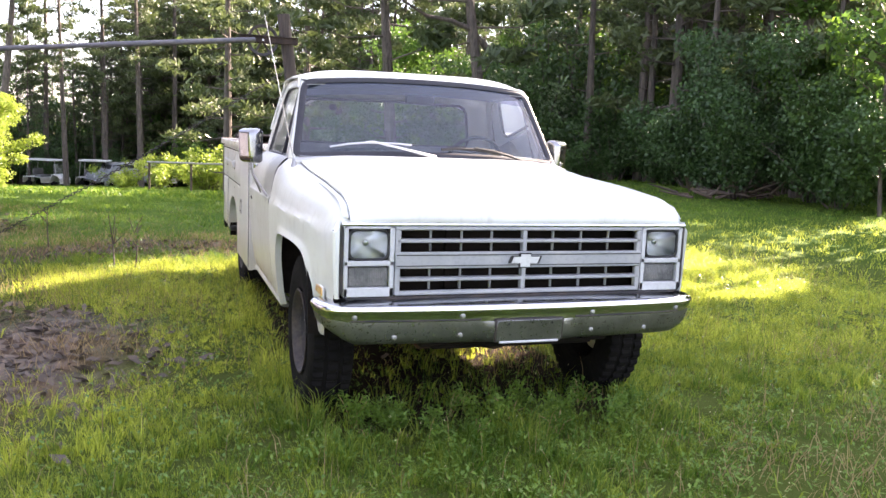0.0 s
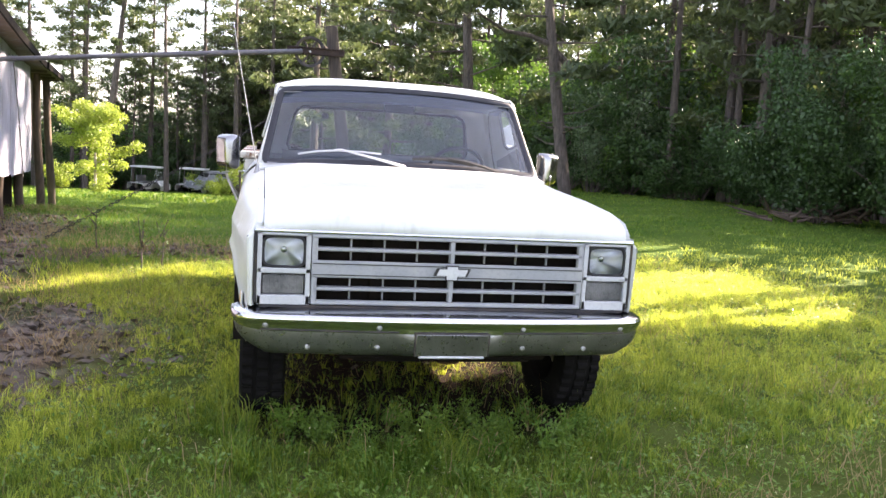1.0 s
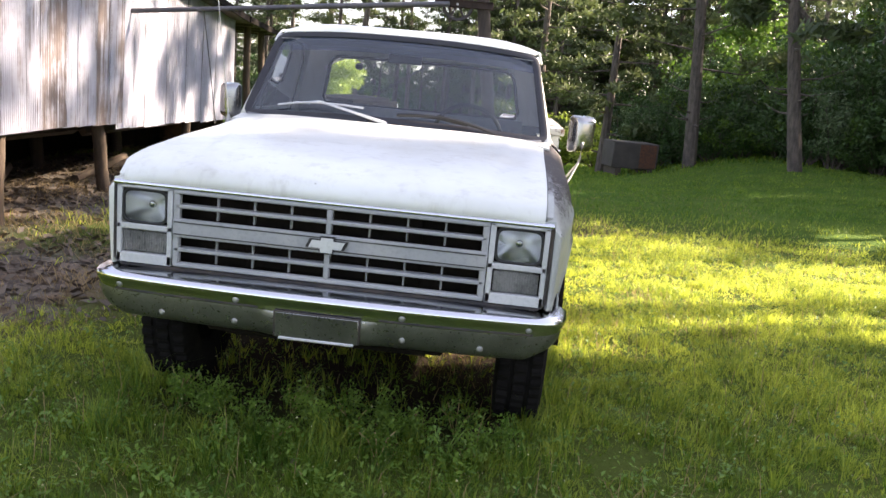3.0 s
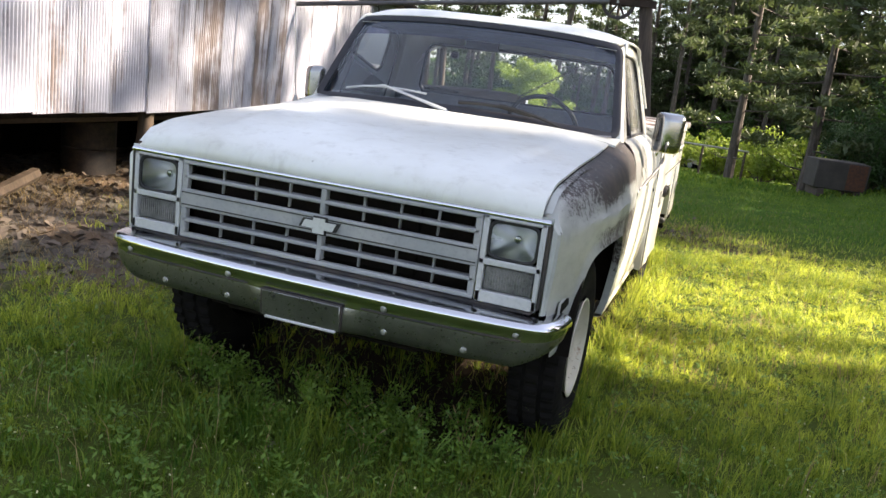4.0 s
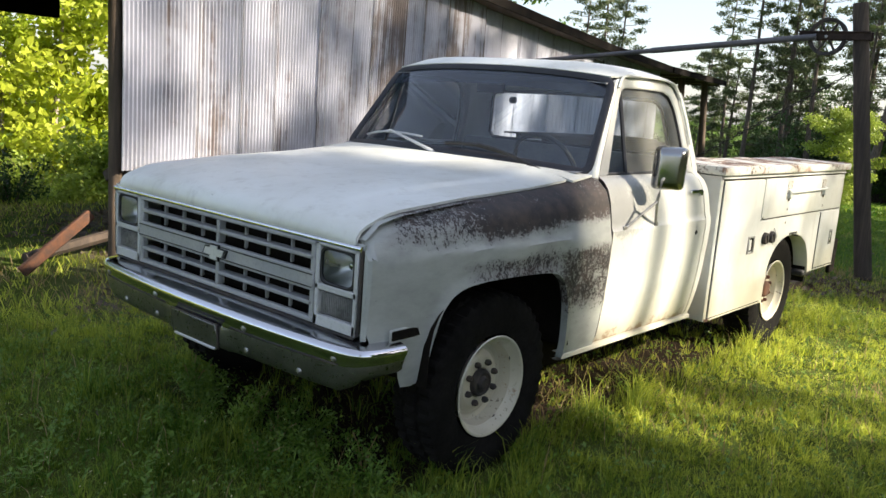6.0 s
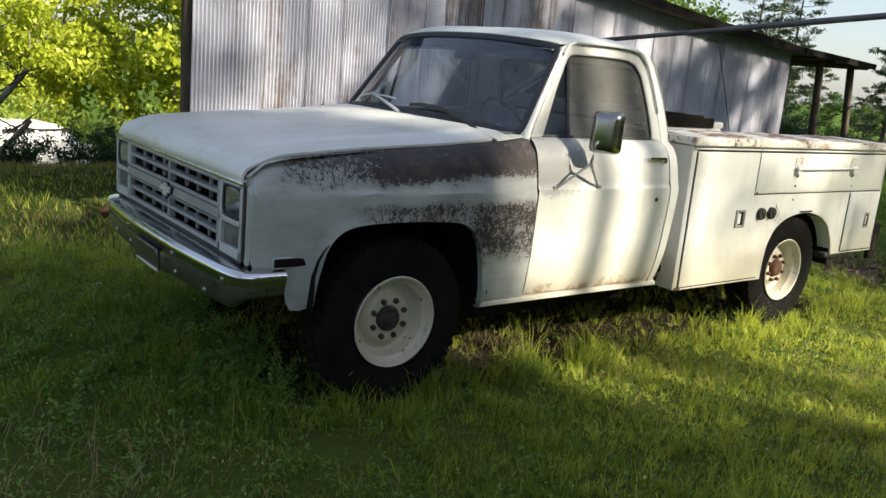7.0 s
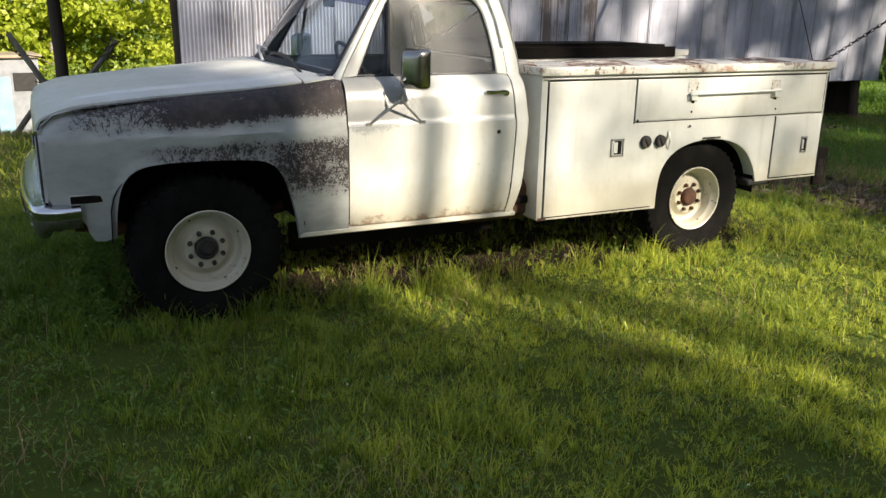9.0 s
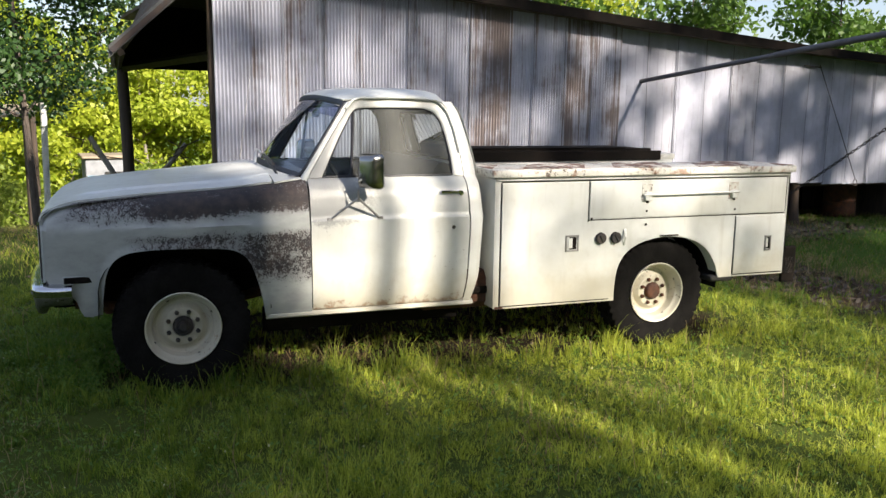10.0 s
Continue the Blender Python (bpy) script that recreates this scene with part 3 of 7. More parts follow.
def fender_mesh():
    arch = smooth_curve([(-0.445, 0.52, 0), (-0.43, 0.68, 0), (-0.395, 0.80, 0), (-0.325, 0.868, 0), (-0.2, 0.893, 0), (0.0, 0.898, 0), (0.25, 0.886, 0), (0.345, 0.852, 0), (0.405, 0.775, 0), (0.455, 0.62, 0), (0.49, 0.44, 0)], 61)[:, :2]
    front = [(-0.50, 0.503), (-0.545, 0.507), (-0.562, 0.53), (-0.585, 0.62), (-0.70, 0.675), (-0.738, 0.73), (-0.738, 0.80), (-0.738, 1.072)]
    top = [(y, crest(y)) for y in np.linspace(-0.738, 0.757, 24)]
    rear = [(0.757, 1.275), (0.762, 0.86), (0.775, 0.44)]
    outer = np.concatenate([resample(front, 16)[:-1], resample(top, 31)[:-1], resample(rear, 16)])
    k = len(outer)
    arch = resample(arch, k)
    rows = []
    for f in np.r_[0, 0.03, np.linspace(0.08, 1, 18)]:
        row = []
        for (ay, az), (oy, oz) in zip(arch, outer):
            y, z = lerp(ay, oy, f), lerp(az, oz, f)
            row.append((side_x(y, z) + (0.012 if f < 0.02 else 0.010 if f < 0.05 else 0.004 if f < 0.1 else 0), y, z))
        rows.append(row)
    lip = [(x - 0.035, y, z) for x, y, z in rows[0]]
    bm = skin([lip] + rows, 0.0)
    # the top turned in towards the bonnet, and the front turned in towards the lamps
    ys = [p[0] for p in top]
    put_grid(bm, [[(side_x(y, crest(y)), y, crest(y)) for y in ys], [(0.868, y, crest(y) + 0.008) for y in ys], [(0.843, y, crest(y) + 0.011) for y in ys], [(0.843, y, crest(y) - 0.03) for y in ys]])
    zs = np.linspace(0.72, 1.072, 14)
    put_grid(bm, [[(side_x(-0.738, z), -0.738, z) for z in zs], [(side_x(-0.738, z) - 0.010, -0.750, z) for z in zs], [(0.882, -0.752, z) for z in zs], [(0.874, -0.735, z) for z in zs]])
    bmesh.ops.remove_doubles(bm, verts=bm.verts, dist=0.0008)
    return bm


fender_l = part("fender", fender_mesh(), FENDER_WORN, truck, "fender with white paint flaked to dark primer", angle=30)
fender_r = part("fender", flip(fender_mesh()), PAINT, truck, angle=30)


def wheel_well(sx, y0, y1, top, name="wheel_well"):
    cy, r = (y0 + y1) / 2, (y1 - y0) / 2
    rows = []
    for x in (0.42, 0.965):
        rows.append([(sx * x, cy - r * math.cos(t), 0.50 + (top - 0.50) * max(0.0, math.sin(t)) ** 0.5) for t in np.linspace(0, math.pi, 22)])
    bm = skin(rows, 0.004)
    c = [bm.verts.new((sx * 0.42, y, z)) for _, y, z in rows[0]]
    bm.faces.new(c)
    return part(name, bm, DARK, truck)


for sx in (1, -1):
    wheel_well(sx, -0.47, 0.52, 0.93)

# side marker pocket and lamp, one in each fender
for sx, empty in ((1, True), (-1, False)):
    bm = box((0.010, 0.168, 0.050), (sx * (side_x(-0.56, 0.73) + 0.000), -0.565, 0.73), 0.005)
    frame_ob = part("marker_frame", bm, FENDER_WORN if empty else PAINT, fender_l if empty else fender_r)
    bm = box((0.014, 0.154, 0.040), (sx * (side_x(-0.56, 0.73) + 0.0020), -0.565, 0.73), 0.005)
    part("marker_lamp", bm, DARK if empty else AMBER, fender_l if empty else fender_r, "empty black lamp pocket" if empty else "faded amber lamp")

# bonnet
hood_z = table([(-0.752, 1.070), (-0.753, 1.080), (-0.745, 1.110), (-0.72, 1.134), (-0.66, 1.154), (-0.56, 1.173), (-0.2, 1.214), (0.27, 1.252), (0.565, 1.292)])


def hood_mesh():
    bm = bmesh.new()
    xs = np.r_[np.linspace(-0.838, -0.70, 6), np.linspace(-0.68, -0.54, 8), np.linspace(-0.5, 0.5, 15), np.linspace(0.54, 0.68, 8), np.linspace(0.70, 0.838, 6)]
    lip = [(-0.738, 1.066), (-0.755, 1.068), (-0.760, 1.076), (-0.755, 1.096), (-0.742, 1.118), (-0.715, 1.134), (-0.68, 1.147)]
    vs = lip + [(y, None) for y in np.linspace(-0.64, 0.562, 26)]
    rows = []
    for y, z in vs:
        row = []
        for x in xs:
            edge = crest(max(y, -0.70)) + 0.012
            if z is None:
                zz = lerp(hood_z(y), min(edge, hood_z(y)), (abs(x) / 0.838) ** 6.0)
                half = 0.56 + 0.10 * min(1.0, (y + 0.64) / 0.9)
                k = min(1.0, max(0.0, (half + 0.035 - abs(x)) / 0.035))
                zz += 0.011 * k * k * (3 - 2 * k) * min(1.0, max(0.0, (y + 0.62) / 0.14))
            else:
                zz = z - 0.012 * (abs(x) / 0.838) ** 4
            row.append((x, y + 0.010 * (abs(x) / 0.838) ** 2 * (y < -0.6), zz))
        rows.append(row)
    bm = skin(rows, -0.012)
    return bm


hood = part("hood", hood_mesh(), PAINT, truck, angle=50)
# louvres in the rear of the bonnet
for sx in (-1, 1):
    bm = bmesh.new()
    for x in np.arange(0.14, 0.57, 0.02):
        box((0.009, 0.028, 0.006), (sx * x, 0.515, hood_z(0.515) + 0.010 - 0.012 * x * x), 0.002, bm=bm)
    tagged(part("louvre", bm, GRILLE, hood), kind="stuff")

# cowl between bonnet and windscreen
def screen_low(f):
    return Vector((0.848 * f, 0.615 + 0.118 * abs(f) ** 2.4, 1.322 - 0.030 * abs(f) ** 2))


def screen_high(f):
    return Vector((0.752 * f, 0.965 + 0.075 * abs(f) ** 2.6, 1.786 - 0.036 * abs(f) ** 2.4))


def cowl_mesh():
    rows = []
    for k in np.linspace(0, 1, 6):
        row = []
        for f in np.linspace(-1, 1, 33):
            a = Vector((0.872 * f, 0.568, lerp(hood_z(0.565) - 0.004, crest(0.56) + 0.012, abs(f) ** 6.0)))
            b = screen_low(f) * 1.0
            b.x = 0.872 * f
            b.z -= 0.012
            row.append(tuple(a.lerp(b, k)))
        rows.append(row)
    return skin(rows, -0.01)


part("cowl", cowl_mesh(), PAINT, truck, angle=60)


# windscreen: clear glass, a tinted strip along its top, a black gasket round it
def screen_point(f, k):
    p = screen_low(f).lerp(screen_high(f), k)
    p.y -= 0.022 * math.sin(math.pi * k) * (1 - abs(f) ** 3)
    return p


def screen_mesh(k0, k1, n):
    return skin([[tuple(screen_point(f, k)) for f in np.linspace(-0.985, 0.985, 41)] for k in np.linspace(k0, k1, n)])


windshield = part("windshield", screen_mesh(0.02, 0.80, 14), GLASS, truck)
part("tint_strip", screen_mesh(0.80, 0.985, 5), GLASS_TINT, windshield, "blue sun strip")
loop = [screen_point(f, 0.005) for f in np.linspace(-0.93, 0.93, 31)]
loop += [screen_point(f, k) for f, k in ((0.975, 0.012), (0.995, 0.05))] + [screen_point(1.0, k) for k in np.linspace(0.1, 0.88, 14)] + [screen_point(f, k) for f, k in ((0.992, 0.945), (0.965, 0.985))]
loop += [screen_point(f, 0.998) for f in np.linspace(0.9, -0.9, 29)]
loop += [screen_point(f, k) for f, k in ((-0.965, 0.985), (-0.992, 0.945))] + [screen_point(-1.0, k) for k in np.linspace(0.88, 0.1, 14)] + [screen_point(f, k) for f, k in ((-0.995, 0.05), (-0.975, 0.012))]


def ribbon(points, width, height, closed=True):
    """A flat rounded strip along a loop that lies on the windscreen."""
    n = len(points)
    out = Vector((0, -0.78, 0.62))
    rows = []
    for i, p in enumerate(points):
        d = (points[(i + 1) % n] - points[i - 1]).normalized()
        s = d.cross(out).normalized()
        rows.append([tuple(p + s * width * a + out * height * b) for a, b in ((-0.5, -0.3), (-0.5, 0.6), (-0.25, 1), (0.25, 1), (0.5, 0.6), (0.5, -0.3))])
    return skin(rows + ([rows[0]] if closed else []))


part("windshield_gasket", ribbon(loop, 0.042, 0.014), GASKET, windshield, "black rubber gasket")

# ---- cab: doors, pillars, roof, back
frame_x = lambda z: 0.888 - 0.262 * (z - 1.285)
door_rear = table([(0.44, 1.785), (0.59, 1.808), (0.97, 1.818), (1.19, 1.812), (1.285, 1.806)])
cab_rear = table([(0.43, 1.855), (0.62, 1.905), (1.04, 1.922), (1.36, 1.902), (1.56, 1.858), (1.70, 1.815), (1.77, 1.77)])
DOOR_OUT = [(0.775, 1.285), (0.80, 1.335), (0.95, 1.565), (1.045, 1.705), (1.085, 1.752), (1.14, 1.772), (1.35, 1.782), (1.58, 1.776), (1.67, 1.752), (1.725, 1.69), (1.762, 1.58), (1.79, 1.43), (1.806, 1.285)]
DOOR_IN = [(0.862, 1.292), (0.885, 1.335), (0.985, 1.535), (1.066, 1.675), (1.092, 1.706), (1.13, 1.718), (1.35, 1.724), (1.555, 1.720), (1.625, 1.698), (1.672, 1.640), (1.70, 1.54), (1.722, 1.42), (1.732, 1.292)]


def door_mesh():
    rows = []
    zs = np.r_[0.462, 0.468, np.linspace(0.49, 1.01, 20), 1.022, 1.03, 1.036, np.linspace(1.05, 1.283, 14)]
    for z in zs:
        y0, y1 = 0.768 + 0.012 * max(0, (0.9 - z) / 0.45), door_rear(z) - 0.006
        rows.append([(side_x(y, z) - (0.006 if z < 0.465 else 0), y, z) for y in np.r_[y0, y0 + 0.006, np.linspace(y0 + 0.03, y1 - 0.03, 22), y1 - 0.006, y1]])
    rows.append([(x - 0.02, y, 1.290) for x, y, z in rows[-1]])
    rows.append([(x - 0.05, y, 1.290) for x, y, z in rows[-1]])
    bm = skin(rows)
    o, i = resample(DOOR_OUT, 60), resample(DOOR_IN, 60)
    ring = []
    for f, dx in ((0, -0.03), (0, 0), (0.5, 0.004), (0.9, 0.002), (1, -0.004), (1, -0.04)):
        ring.append([(frame_x(lerp(a[1], b[1], f)) + dx, lerp(a[0], b[0], f), lerp(a[1], b[1], f)) for a, b in zip(o, i)])
    put_grid(bm, ring)
    return bm


def pane(points, inset=0.016, thick=0.004):
    bm = bmesh.new()
    vs = [bm.verts.new((frame_x(z) - inset, y, z)) for y, z in points]
    bm.faces.new(vs)
    bmesh.ops.triangulate(bm, faces=bm.faces[:])
    return bm


def mirror_arms():
    bm = tube([(1.066, 1.045, 1.165), (1.075, 1.045, 1.20), (1.080, 1.05, 1.28), (1.080, 1.09, 1.31), (1.08, 1.12, 1.315)], 0.008)
    tube([(1.070, 1.045, 1.175), (1.000, 0.895, 1.045)], 0.007, bm=bm)
    tube([(1.070, 1.045, 1.175), (1.000, 1.195, 1.045)], 0.007, bm=bm)
    for y in (0.885, 1.205):
        box((0.008, 0.036, 0.022), (0.998, y, 1.040), 0.002, bm=bm)
    return bm


def mirror_head(turn):
    m = Matrix.Translation((1.082, 1.12, 1.338)) @ Matrix.Rotation(radians(turn), 4, "Z")
    bm = box((0.170, 0.100, 0.222), (0, 0, 0), 0.036, seg=4)
    for v in bm.verts:  # the back narrows to a rounded wedge
        k = (0.05 - v.co.y) / 0.10
        v.co.x *= 1 - 0.34 * k * k
        v.co.z *= 1 - 0.16 * k * k
        v.co.x -= 0.016 * (0.11 - v.co.z) / 0.22 * k
    bmesh.ops.transform(bm, matrix=m, verts=bm.verts)
    return bm


def mirror_glass(turn):
    m = Matrix.Translation((1.082, 1.12, 1.338)) @ Matrix.Rotation(radians(turn), 4, "Z")
    bm = box((0.138, 0.004, 0.188), (0, 0.0495, 0), 0.001)
    bmesh.ops.transform(bm, matrix=m, verts=bm.verts)
    return bm


for side in (1, -1):
    f = (lambda b: b) if side == 1 else flip
    door = part("door", f(door_mesh()), PAINT_DOOR, truck, "white door scuffed grey below the window", angle=30)
    vent = [(0.868, 1.296), (0.985, 1.535), (1.060, 1.668), (1.078, 1.694), (1.040, 1.294)]
    main = [(1.060, 1.294), (1.098, 1.70), (1.13, 1.714), (1.35, 1.721), (1.555, 1.716), (1.622, 1.694), (1.668, 1.638), (1.698, 1.53), (1.718, 1.42), (1.728, 1.294)]
    part("vent_window", f(pane(vent)), GLASS_CLEAR, door)
    part("side_window", f(pane(main)), GLASS_SIDE, door, "dirty side window glass with a painted pale sheen")
    bar = [(frame_x(z) - 0.010, y, z) for y, z in ((1.049, 1.288), (1.068, 1.49), (1.089, 1.71))]
    part("division_bar", f(tube(bar, 0.011, 6)), GASKET, door)
    inner = resample([(0.862, 1.292)] + DOOR_IN[1:] + [(0.862, 1.292)], 70)
    bm = tube([(frame_x(z) - 0.012, y, z) for y, z in inner], 0.009, 6)
    part("window_seal", f(bm), GASKET, door, "black rubber window seal")
    bm = box((0.020, 0.135, 0.020), (side_x(1.7, 1.19) + 0.016, 1.685, 1.192), 0.007, seg=2)
    handle = part("door_handle", f(bm), CHROME, door, "chrome door handle")
    bm = lathe([(0.0, 0.012), (0.016, 0.010), (0.019, 0.0)], 14, "x", (side_x(1.755, 1.18) + 0.008, 1.755, 1.182))
    part("handle_button", f(bm), CHROME, handle)
    bm = lathe([(0.0, 0.006), (0.011, 0.005), (0.013, 0.0)], 14, "x", (side_x(1.70, 0.96), 1.70, 0.962))
    part("door_lock", f(bm), DARKSTEEL, door)
    mirror = part("wing_mirror", f(mirror_head(32 if side == 1 else 52)), MIRROR_BACK, truck, "square steel truck mirror")
    part("mirror_glass", f(mirror_glass(32 if side == 1 else 52)), MIRROR, mirror)
    part("mirror_arm", f(mirror_arms()), STEEL, mirror)
    # rear corner panel behind the door, and the sill under it
    rows = []
    for z in np.r_[0.435, np.linspace(0.46, 1.285, 24), np.linspace(1.30, 1.765, 14)]:
        if z <= 1.285:
            y0, x = door_rear(z) + 0.002, side_x(1.6, z)
        else:
            o = np.array(DOOR_OUT[6:])
            y0, x = float(np.interp(-z, -o[1:, 1], o[1:, 0])) + 0.003, frame_x(z) + 0.001
        y1 = cab_rear(z)
        rows.append([(x, y0, z), (x, lerp(y0, y1, 0.35), z), (x - 0.003, lerp(y0, y1, 0.7), z), (x - 0.014, y1 - 0.012, z), (x - 0.045, y1, z), (x - 0.13, y1 + 0.004, z)])
    part("cab_corner", f(skin(rows)), PAINT, truck, angle=60)
    ys = np.linspace(0.492, 1.86, 20)
    rows = [[(x, y, z) for y in ys] for x, z in ((0.90, 0.425), (0.935, 0.422), (0.955, 0.432), (0.954, 0.450), (0.935, 0.460), (0.90, 0.462))]
    part("rocker_panel", f(skin(rows)), PAINT, truck)
    # windscreen pillar
    rows = []
    for k in np.linspace(0, 1, 16):
        p = screen_point(1.0, k)
        z = p.z
        o = np.array(DOOR_OUT[:6])
        y = float(np.interp(lerp(1.285, 1.768, k), o[:, 1], o[:, 0]))
        zz = lerp(1.285, 1.768, k)
        q = Vector((frame_x(zz), y - 0.004, zz))
        mid = p.lerp(q, 0.45) + Vector((0.012, -0.010, 0.004))
        rows.append([tuple(p + Vector((-0.012, 0.012, 0))), tuple(p), tuple(p.lerp(mid, 0.5) + Vector((0.003, -0.003, 0))), tuple(mid), tuple(mid.lerp(q, 0.6) + Vector((0.004, -0.001, 0))), tuple(q), tuple(q + Vector((-0.03, 0, 0)))])
    rows.insert(0, [(x, y, z - 0.05) for x, y, z in rows[0]])
    part("windshield_pillar", f(skin(rows)), PAINT, truck, angle=50)
    rail = [(frame_x(z) + 0.012, y - 0.006, z + 0.012) for y, z in resample(DOOR_OUT[3:-1], 40)]
    part("drip_rail", f(tube(rail, 0.0075, 6)), PAINT, truck)

# roof
def roof_mesh():
    rows = []
    for v in np.linspace(0, 1, 22):
        row = []
        for fx in np.linspace(-1, 1, 41):
            a = screen_high(fx * 0.985) + Vector((0, -0.004, 0.012))
            edge_y = lerp(a.y, 1.80 - 0.06 * abs(fx) ** 3, v)
            crown = 1.790 + 0.058 * math.sin(math.pi * min(1, 0.12 + 0.80 * v)) ** 0.45
            z = crown - 0.066 * abs(fx) ** 5
            x = lerp(a.x, 0.788 * fx, min(1, v * 4))
            if v < 0.16:
                z = lerp(a.z, z, (v / 0.16) ** 0.6)
            if v > 0.86:
                z -= 0.075 * ((v - 0.86) / 0.14) ** 2
            row.append((x, edge_y, z))
        rows.append(row)
    return skin(rows, -0.008)


part("roof", roof_mesh(), PAINT, truck, angle=60)
rows = [[(x, 1.03 + 0.72 * v, 1.755 - 0.02 * abs(x / 0.74) ** 3) for x in np.linspace(-0.74, 0.74, 9)] for v in np.linspace(-0.05, 1, 5)]
part("headliner", skin(rows, 0.004), CABIN, truck)


def back_mesh():
    win = resample([(-0.66, 1.36), (-0.68, 1.40), (-0.63, 1.645), (-0.58, 1.675), (0.0, 1.685), (0.58, 1.675), (0.63, 1.645), (0.68, 1.40), (0.66, 1.36), (0.0, 1.355), (-0.66, 1.36)], 73)
    out = resample([(-0.86, 0.50), (-0.86, 1.30), (-0.76, 1.745), (0.0, 1.775), (0.76, 1.745), (0.86, 1.30), (0.86, 0.50), (0.0, 0.50), (-0.86, 0.50)], 73)
    best = min(range(72), key=lambda s: sum((out[(i + s) % 72][0] - win[i][0]) ** 2 + (out[(i + s) % 72][1] - win[i][1]) ** 2 for i in range(72)))
    rows = []
    for fr in (0, 0.06, 0.5, 1):
        rows.append([(lerp(win[i % 72][0], out[(i + best) % 72][0], fr), cab_rear(lerp(win[i % 72][1], out[(i + best) % 72][1], fr)) + 0.004, lerp(win[i % 72][1], out[(i + best) % 72][1], fr)) for i in range(73)])
    bm = skin(rows)
    return bm, win


bm, win = back_mesh()
part("cab_back", bm, PAINT, truck)
bm = bmesh.new()
bm.faces.new([bm.verts.new((x, cab_rear(z) - 0.004, z)) for x, z in win[:-1]])
part("rear_window", bm, GLASS_CLEAR, truck)
part("rear_window_seal", tube([(x, cab_rear(z) - 0.002, z) for x, z in win], 0.012, 6), GASKET, truck)

# ---- inside of the cab
rows = []
for x, z in ((-0.86, 1.27), (-0.84, 0.55), (0.84, 0.55), (0.86, 1.27)):
    rows.append([(x, y, z) for y in (0.66, 1.2, 1.84)])
bm = skin(rows, 0.006)
put_grid(bm, [[(-0.85, 0.655, 0.5), (0.85, 0.655, 0.5)], [(-0.85, 0.64, 1.25), (0.85, 0.64, 1.25)]])
put_grid(bm, [[(-0.85, 1.85, 0.5), (0.85, 1.85, 0.5)], [(-0.85, 1.87, 1.33), (0.85, 1.87, 1.33)]])
part("cab_tub", bm, CABIN, truck)
prof = [(0.64, 1.295), (0.70, 1.305), (0.86, 1.292), (0.90, 1.275), (0.905, 1.20), (0.88, 1.02), (0.80, 0.95)]
part("dashboard", skin([[(x, y + 0.05 * abs(x) ** 2, z) for y, z in prof] for x in np.linspace(-0.83, 0.83, 19)]), CABIN, truck)
prof = [(1.16, 0.56), (1.14, 0.82), (1.18, 0.88), (1.50, 0.86), (1.56, 0.90), (1.66, 1.32), (1.69, 1.36), (1.74, 1.36), (1.78, 1.30), (1.80, 0.60)]
part("bench_seat", skin([[(x, y, z) for y, z in prof] for x in np.linspace(-0.72, 0.72, 13)]), SEAT, truck)
wheel_m = Matrix.Translation((0.40, 1.02, 1.275)) @ Matrix.Rotation(radians(-62), 4, "X")
bm = tube([wheel_m @ Vector((0.195 * math.cos(t), 0.195 * math.sin(t), 0)) for t in np.linspace(0, 2 * math.pi, 37)], 0.013, 7)
tube([wheel_m @ Vector((-0.19, 0.02, 0)), wheel_m @ Vector((0, -0.02, -0.03)), wheel_m @ Vector((0.19, 0.02, 0))], 0.014, 6, bm=bm)
steer = part("steering_wheel", bm, BLACK, truck)
part("steering_column", tube([wheel_m @ Vector((0, -0.02, -0.02)), (0.40, 0.80, 1.13)], 0.035, 10), CABIN, steer)
part("rear_view_mirror", box((0.20, 0.02, 0.055), (0.0, 1.0, 1.675), 0.008), BLACK, truck)
part("hanging_charm", box((0.055, 0.012, 0.045), (-0.42, 1.78, 1.62), 0.012), BLACK, truck)

# wipers: one bright and lifted arm, one dark
bm = tube([(-0.011, 0.567, 1.298), (-0.02, 0.567, 1.318), (-0.20, 0.592, 1.358), (-0.40, 0.628, 1.398), (-0.44, 0.636, 1.392)], 0.008, 6, taper=[0.014, 0.011, 0.008, 0.007, 0.006])
tube([(-0.651, 0.684, 1.357), (-0.534, 0.660, 1.380), (-0.43, 0.640, 1.390), (-0.282, 0.633, 1.391), (-0.157, 0.628, 1.385)], 0.006, 6, bm=bm)
lathe([(0.0, 0.03), (0.017, 0.022), (0.020, 0)], 10, "z", (-0.011, 0.567, 1.285), bm)
part("wiper", bm, BADGE, truck, "bright metal wiper arm")
bm = tube([(0.664, 0.622, 1.285), (0.488, 0.610, 1.340), (0.37, 0.606, 1.366), (0.252, 0.610, 1.380)], 0.009, 6)
tube([(0.032, 0.610, 1.366), (0.14, 0.612, 1.374), (0.252, 0.618, 1.372), (0.422, 0.628, 1.348)], 0.010, 6, bm=bm)
lathe([(0.0, 0.03), (0.016, 0.022), (0.020, 0)], 10, "z", (0.664, 0.622, 1.262), bm)
part("wiper", bm, BLACK, truck, "black wiper arm")
bm = lathe([(0.0, 0.05), (0.008, 0.045), (0.016, 0.01), (0.02, 0)], 10, "z", (-0.885, 0.55, 1.238))
ant = part("antenna_base", bm, STEEL, truck)
part("antenna_whip", tube([(-0.885, 0.55, 1.27), (-0.93, 0.59, 1.50), (-1.00, 0.65, 1.86), (-1.045, 0.69, 2.10)], 0.003, 6, taper=[0.004, 0.003, 0.0025, 0.002]), STEEL, ant)

# ---- grille and lamps
GY = -0.742
grille = part("grille_frame", box((1.262, 0.03, 0.020), (0, GY - 0.010, 0.742), 0.006), GRILLE, truck)


